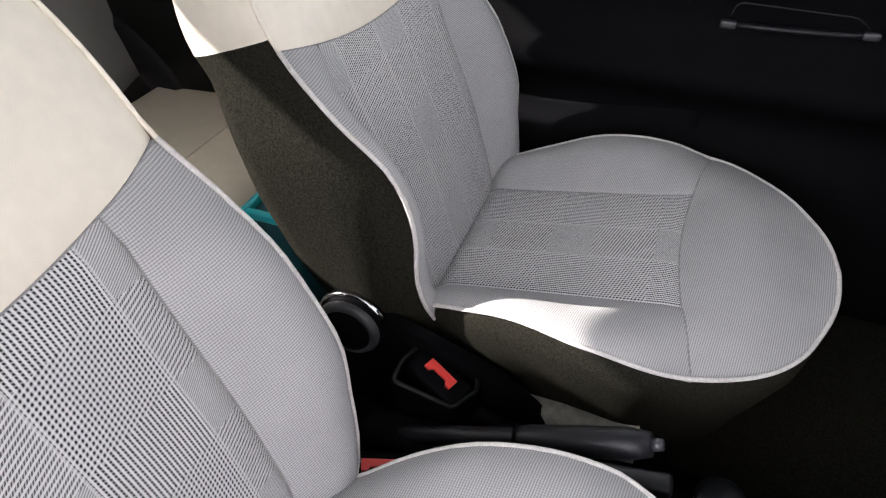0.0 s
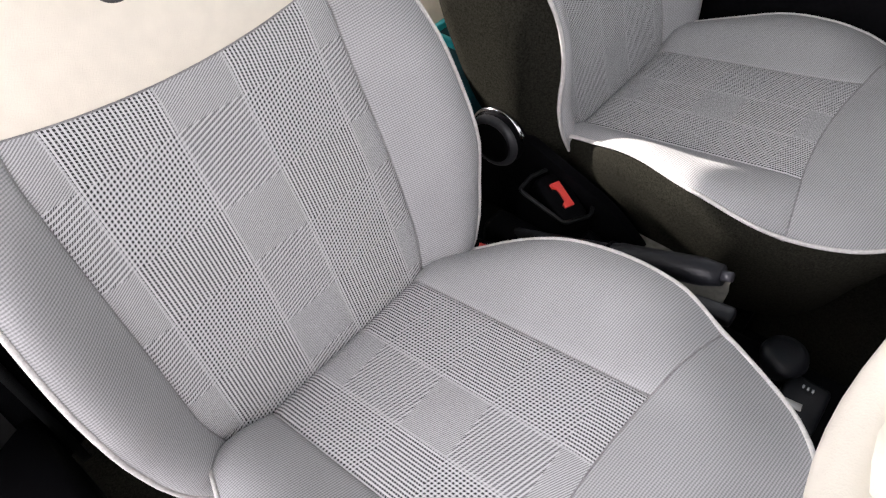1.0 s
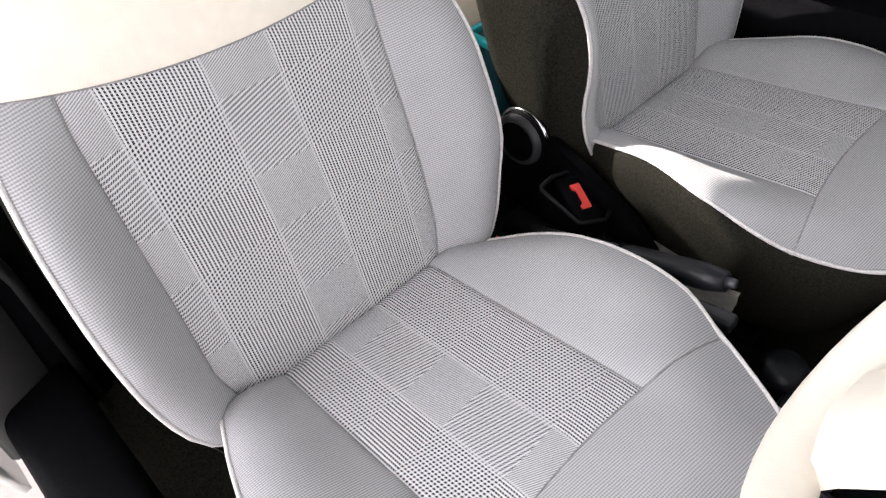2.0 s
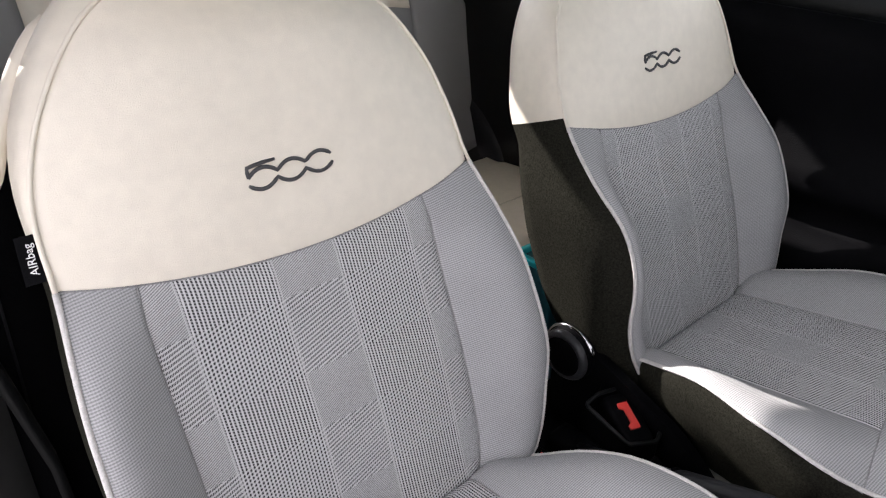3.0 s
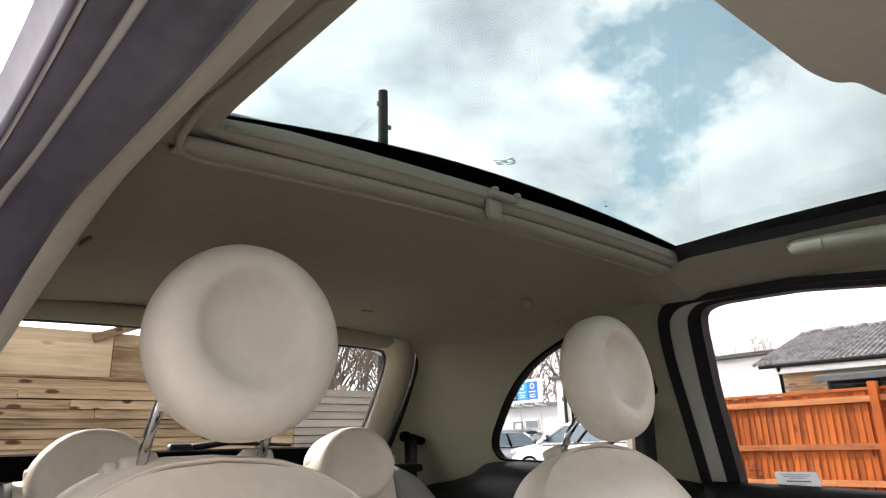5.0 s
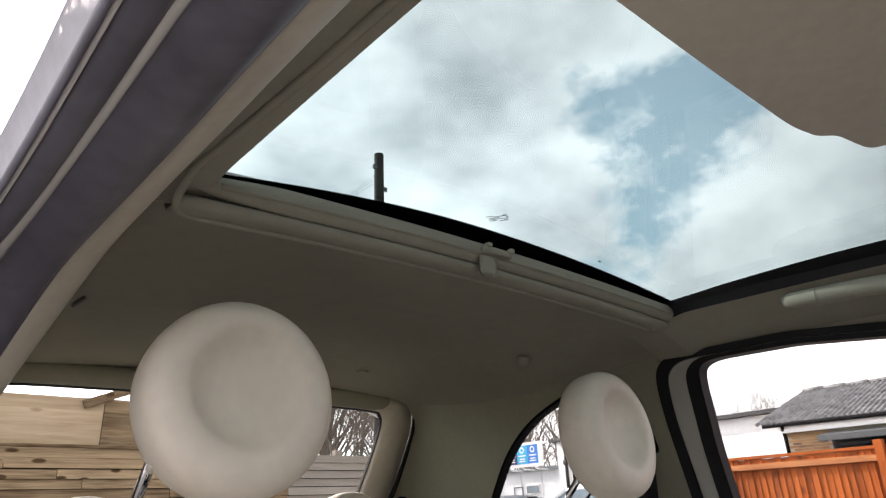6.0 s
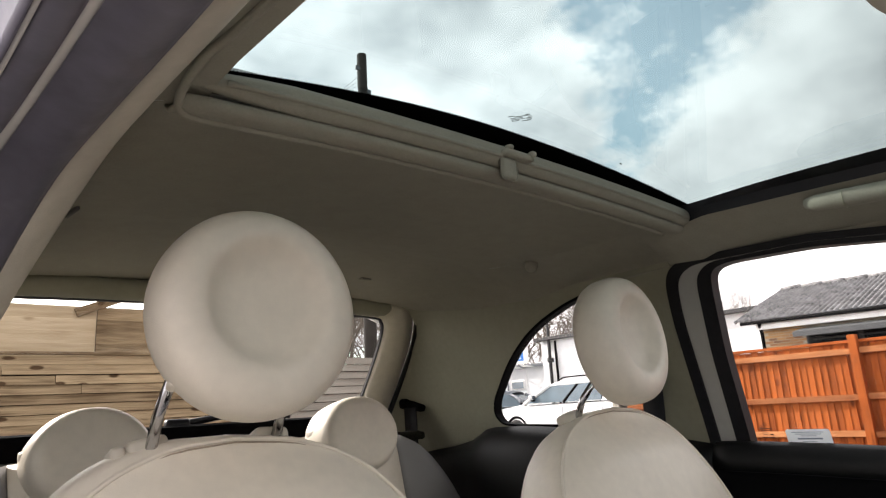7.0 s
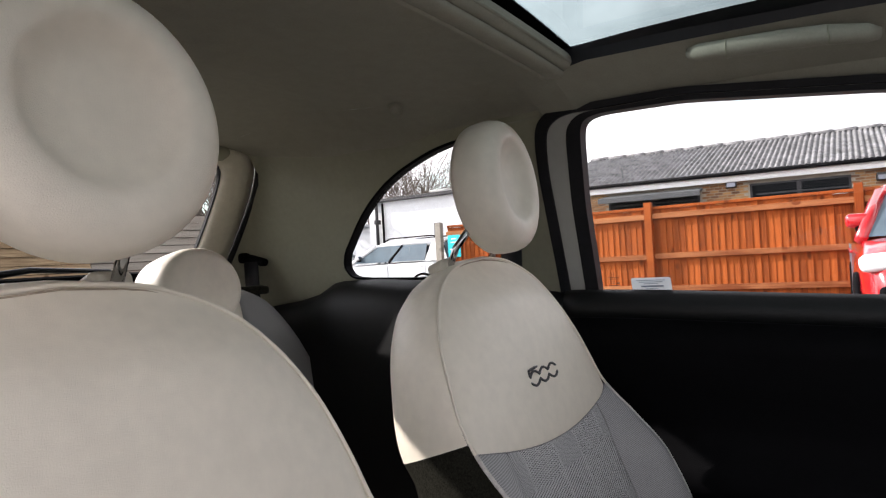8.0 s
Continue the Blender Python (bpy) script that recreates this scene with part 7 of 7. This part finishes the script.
            tube(bm, [(s * (W * 0.985), wy * L + 0.37 * math.cos(t), 0.32 + 0.37 * math.sin(t)) for t in [math.pi * k / 14 for k in range(15)]], 0.035, 6)
            part("wheel_arch", bm, BLACK, car, "black wheel arch trim")
    for q in ([(-0.90 * W, y1, belt), (0.90 * W, y1, belt), (0.66 * W, r1, top), (-0.66 * W, r1, top)], [(-0.88 * W, y0, belt), (0.88 * W, y0, belt), (0.66 * W, r0, top), (-0.66 * W, r0, top)]):
        bm = bmesh.new()
        bm.faces.new([bm.verts.new(p) for p in q])
        part("screen_glass", bm, DARK_GLASS, car, "", False)
    bm = bmesh.new()
    box(bm, (0, L * 0.985, hood * 0.52), (W * (1.7 if suv else 1.25), 0.10, 0.24), 0.04, None, 3)
    gr = part("grille", bm, BLACK, car)
    for k in range(5):
        bm = bmesh.new()
        box(bm, (0, L * 0.985 + 0.053, hood * 0.52 - 0.09 + 0.045 * k), (W * 0.98, 0.008, 0.012))
        part("grille_bar", bm, SLATE_PAINT, gr, "", False)
    return car


LAMP = material("lamp_lens", (0.72, 0.74, 0.76), 0.12, scale=30, amount=0.12)
WHITE_PAINT = material("white_paint_parked", (0.80, 0.81, 0.82), 0.2, scale=5, amount=0.02, coat=0.7)
GREY_PAINT = material("grey_paint_parked", (0.22, 0.24, 0.27), 0.25, metal=0.4, scale=5, amount=0.05, coat=0.6)
RED_PAINT = material("red_paint_parked", (0.46, 0.010, 0.014), 0.16, scale=5, amount=0.04, coat=0.8)
vehicle("car", (-13.5, -8.5, 0), 180, WHITE_PAINT, 4.3, 1.82, 1.58, "white parked sport utility car with tinted windows", True)
vehicle("car", (-16.0, -13.2, 0), 20, GREY_PAINT, 4.3, 1.78, 1.48, "dark grey parked hatchback by the white building")
vehicle("car", (-7.20, 2.77, 0), -88, RED_PAINT, 4.0, 1.80, 1.56, "bright red parked hatchback in front of the fence", True, False)

# telegraph pole
pole = base("telegraph_pole", (-8.7, -10.8, 0), "dark weathered wooden telegraph pole with small brackets", "pole")
bm = bmesh.new()
tube(bm, [(0, 0, 0), (0, 0, 5), (0, 0, 10.35)], [0.17, 0.15, 0.13], 12)
part("shaft", bm, material("tarred_wood", (0.035, 0.030, 0.026), 0.9, scale=20, amount=0.3, bump=0.5, bump_scale=30), pole)
bm = bmesh.new()
for z, s in ((9.9, 1), (9.3, -1), (8.7, 1)):
    box(bm, (0.16 * s, 0.04, z), (0.14, 0.06, 0.12), 0.01)
part("brackets", bm, SLATE_PAINT, pole)
bm = bmesh.new()
for k in range(3):
    tube(bm, [Vector((0.1, 0.0, 9.7 - 0.12 * k)).lerp(Vector((9 + 1.5 * k, -2, 1.5 - 0.8 * k)), t / 8) - Vector((0, 0, 1.2 * (t / 8) * (1 - t / 8))) for t in range(9)], 0.0045, 4)
part("wires", bm, BLACK, pole)
lamp_post = base("lamp_post", (-15.9, -11.2, 0), "slim dark steel post beside the white building", "post")
bm = bmesh.new()
tube(bm, [(0, 0, 0), (0, 0, 3), (0, 0, 5.6)], [0.06, 0.05, 0.045], 10)
part("shaft", bm, DARK_EDGE, lamp_post)
bm = bmesh.new()
box(bm, (0.1, 0.1, 2.3), (0.22, 0.12, 0.14), 0.02)
part("camera_box", bm, DARK_EDGE, lamp_post)


# bare trees
def bare_tree(name, seed, height):
    """A leafless tree: tapered trunk, limbs, and ever finer twigs."""
    r = random.Random(seed)
    trunk, crown = bmesh.new(), bmesh.new()

    def limb(p, d, length, radius, depth):
        steps = 4 if depth < 3 else 2
        pts, rad = [p.copy()], [radius]
        for i in range(steps):
            d = (d + Vector((r.uniform(-1, 1), r.uniform(-1, 1), r.uniform(-0.4, 0.8))) * (0.10 + 0.07 * depth)).normalized()
            p = p + d * length / steps
            pts.append(p.copy())
            rad.append(radius * (1 - 0.5 * (i + 1) / steps))
        tube(trunk if depth == 0 else crown, pts, rad, 8 if depth == 0 else (5 if depth < 2 else 3), cap=False)
        if depth >= 5:
            return
        for k in range((6, 5, 4, 4, 3)[depth]):
            t = r.uniform(0.35, 1.0) if depth else r.uniform(0.3, 1.0)
            i = min(int(t * steps), steps - 1)
            q = pts[i].lerp(pts[i + 1], t * steps - i)
            side = d.orthogonal().normalized()
            side.rotate(Matrix.Rotation(r.uniform(0, 6.28), 3, d))
            limb(q, (d * 0.75 + side * r.uniform(0.5, 1.1) + Vector((0, 0, 0.25))).normalized(), length * r.uniform(0.45, 0.68), rad[i] * 0.55, depth + 1)
    limb(Vector((0, 0, 0)), Vector((0, 0, 1)), height * 0.55, height * 0.013, 0)
    tree = base(name, (0, 0, 0), "bare winter tree with fine twigs beyond the car park", "tree", "bare trees")
    part("trunk", trunk, BARK, tree)
    part("crown", crown, BARK, tree)
    return tree


t1, t2 = bare_tree("tree", 3, 10.0), bare_tree("tree", 8, 11.0)
t1.location, t2.location = (-13.5, -25.0, 0), (-24.0, -27.0, 0)
for k, (x, y, s) in enumerate(((-17.0, -27.5, 1.0), (-20.5, -24.5, 0.95), (-28.0, -24.0, 1.05), (-32.0, -20.0, 1.0), (-11.0, -29.0, 1.1), (-36.0, -14.0, 0.75), (-38.0, -8.0, 0.58), (-40.0, -2.0, 0.5), (-39.0, -10.0, 0.55), (-37.0, -11.5, 0.55), (-41.0, -5.0, 0.52), (-36.5, -9.0, 0.5), (-34.0, -26.0, 1.1), (-30.0, -22.0, 0.9), (-33.0, -23.5, 0.85), (-36.0, -27.0, 0.9), (-31.0, -26.5, 0.9), (-37.0, -24.0, 0.95), (-29.0, -19.5, 0.8), (-35.0, -21.0, 0.9), (-40.0, -29.0, 1.0), (-33.0, -29.0, 1.0), (-10.2, -16.0, 0.75), (-11.8, -17.5, 0.8), (-13.0, -20.0, 0.9), (-15.5, -22.0, 0.95), (-14.0, -18.0, 0.7), (-20.0, -17.5, 0.7), (-23.0, -19.0, 0.75), (-44.0, -18.0, 0.9), (-42.0, -15.0, 0.8), (-47.0, -21.0, 0.95), (-18.0, -21.0, 0.7), (-21.5, -21.5, 0.75), (-25.0, -22.5, 0.8), (-22.0, -25.5, 0.85), (-26.5, -27.5, 0.9), (-19.0, -24.5, 0.8), (-24.0, -31.0, 1.0), (-28.5, -30.0, 1.0), (-19.5, -30.0, 1.0), (-41.0, -24.0, 0.9), (-45.0, -27.0, 1.0), (-38.0, -20.0, 0.8))):
    c = copy_thing(t1 if k % 2 else t2, pose(x, y, 0, 0, 0, 70 * k))
    c.scale = (s, s, s)
bm = bmesh.new()
rr = random.Random(5)
for k in range(1400):
    a = rr.uniform(radians(150), radians(262))
    d = rr.uniform(42, 60)
    p = Vector((math.cos(a) * d, math.sin(a) * d, 0))
    h = rr.uniform(2.0, 6.5)
    tube(bm, [p, p + Vector((rr.uniform(-1, 1), rr.uniform(-1, 1), h * 0.6)), p + Vector((rr.uniform(-2, 2), rr.uniform(-2, 2), h))], [0.09, 0.06, 0.02], 3, cap=False)
tagged(part("far_woods", bm, BARK), "distant leafless woodland edge", "woods", kind="stuff")
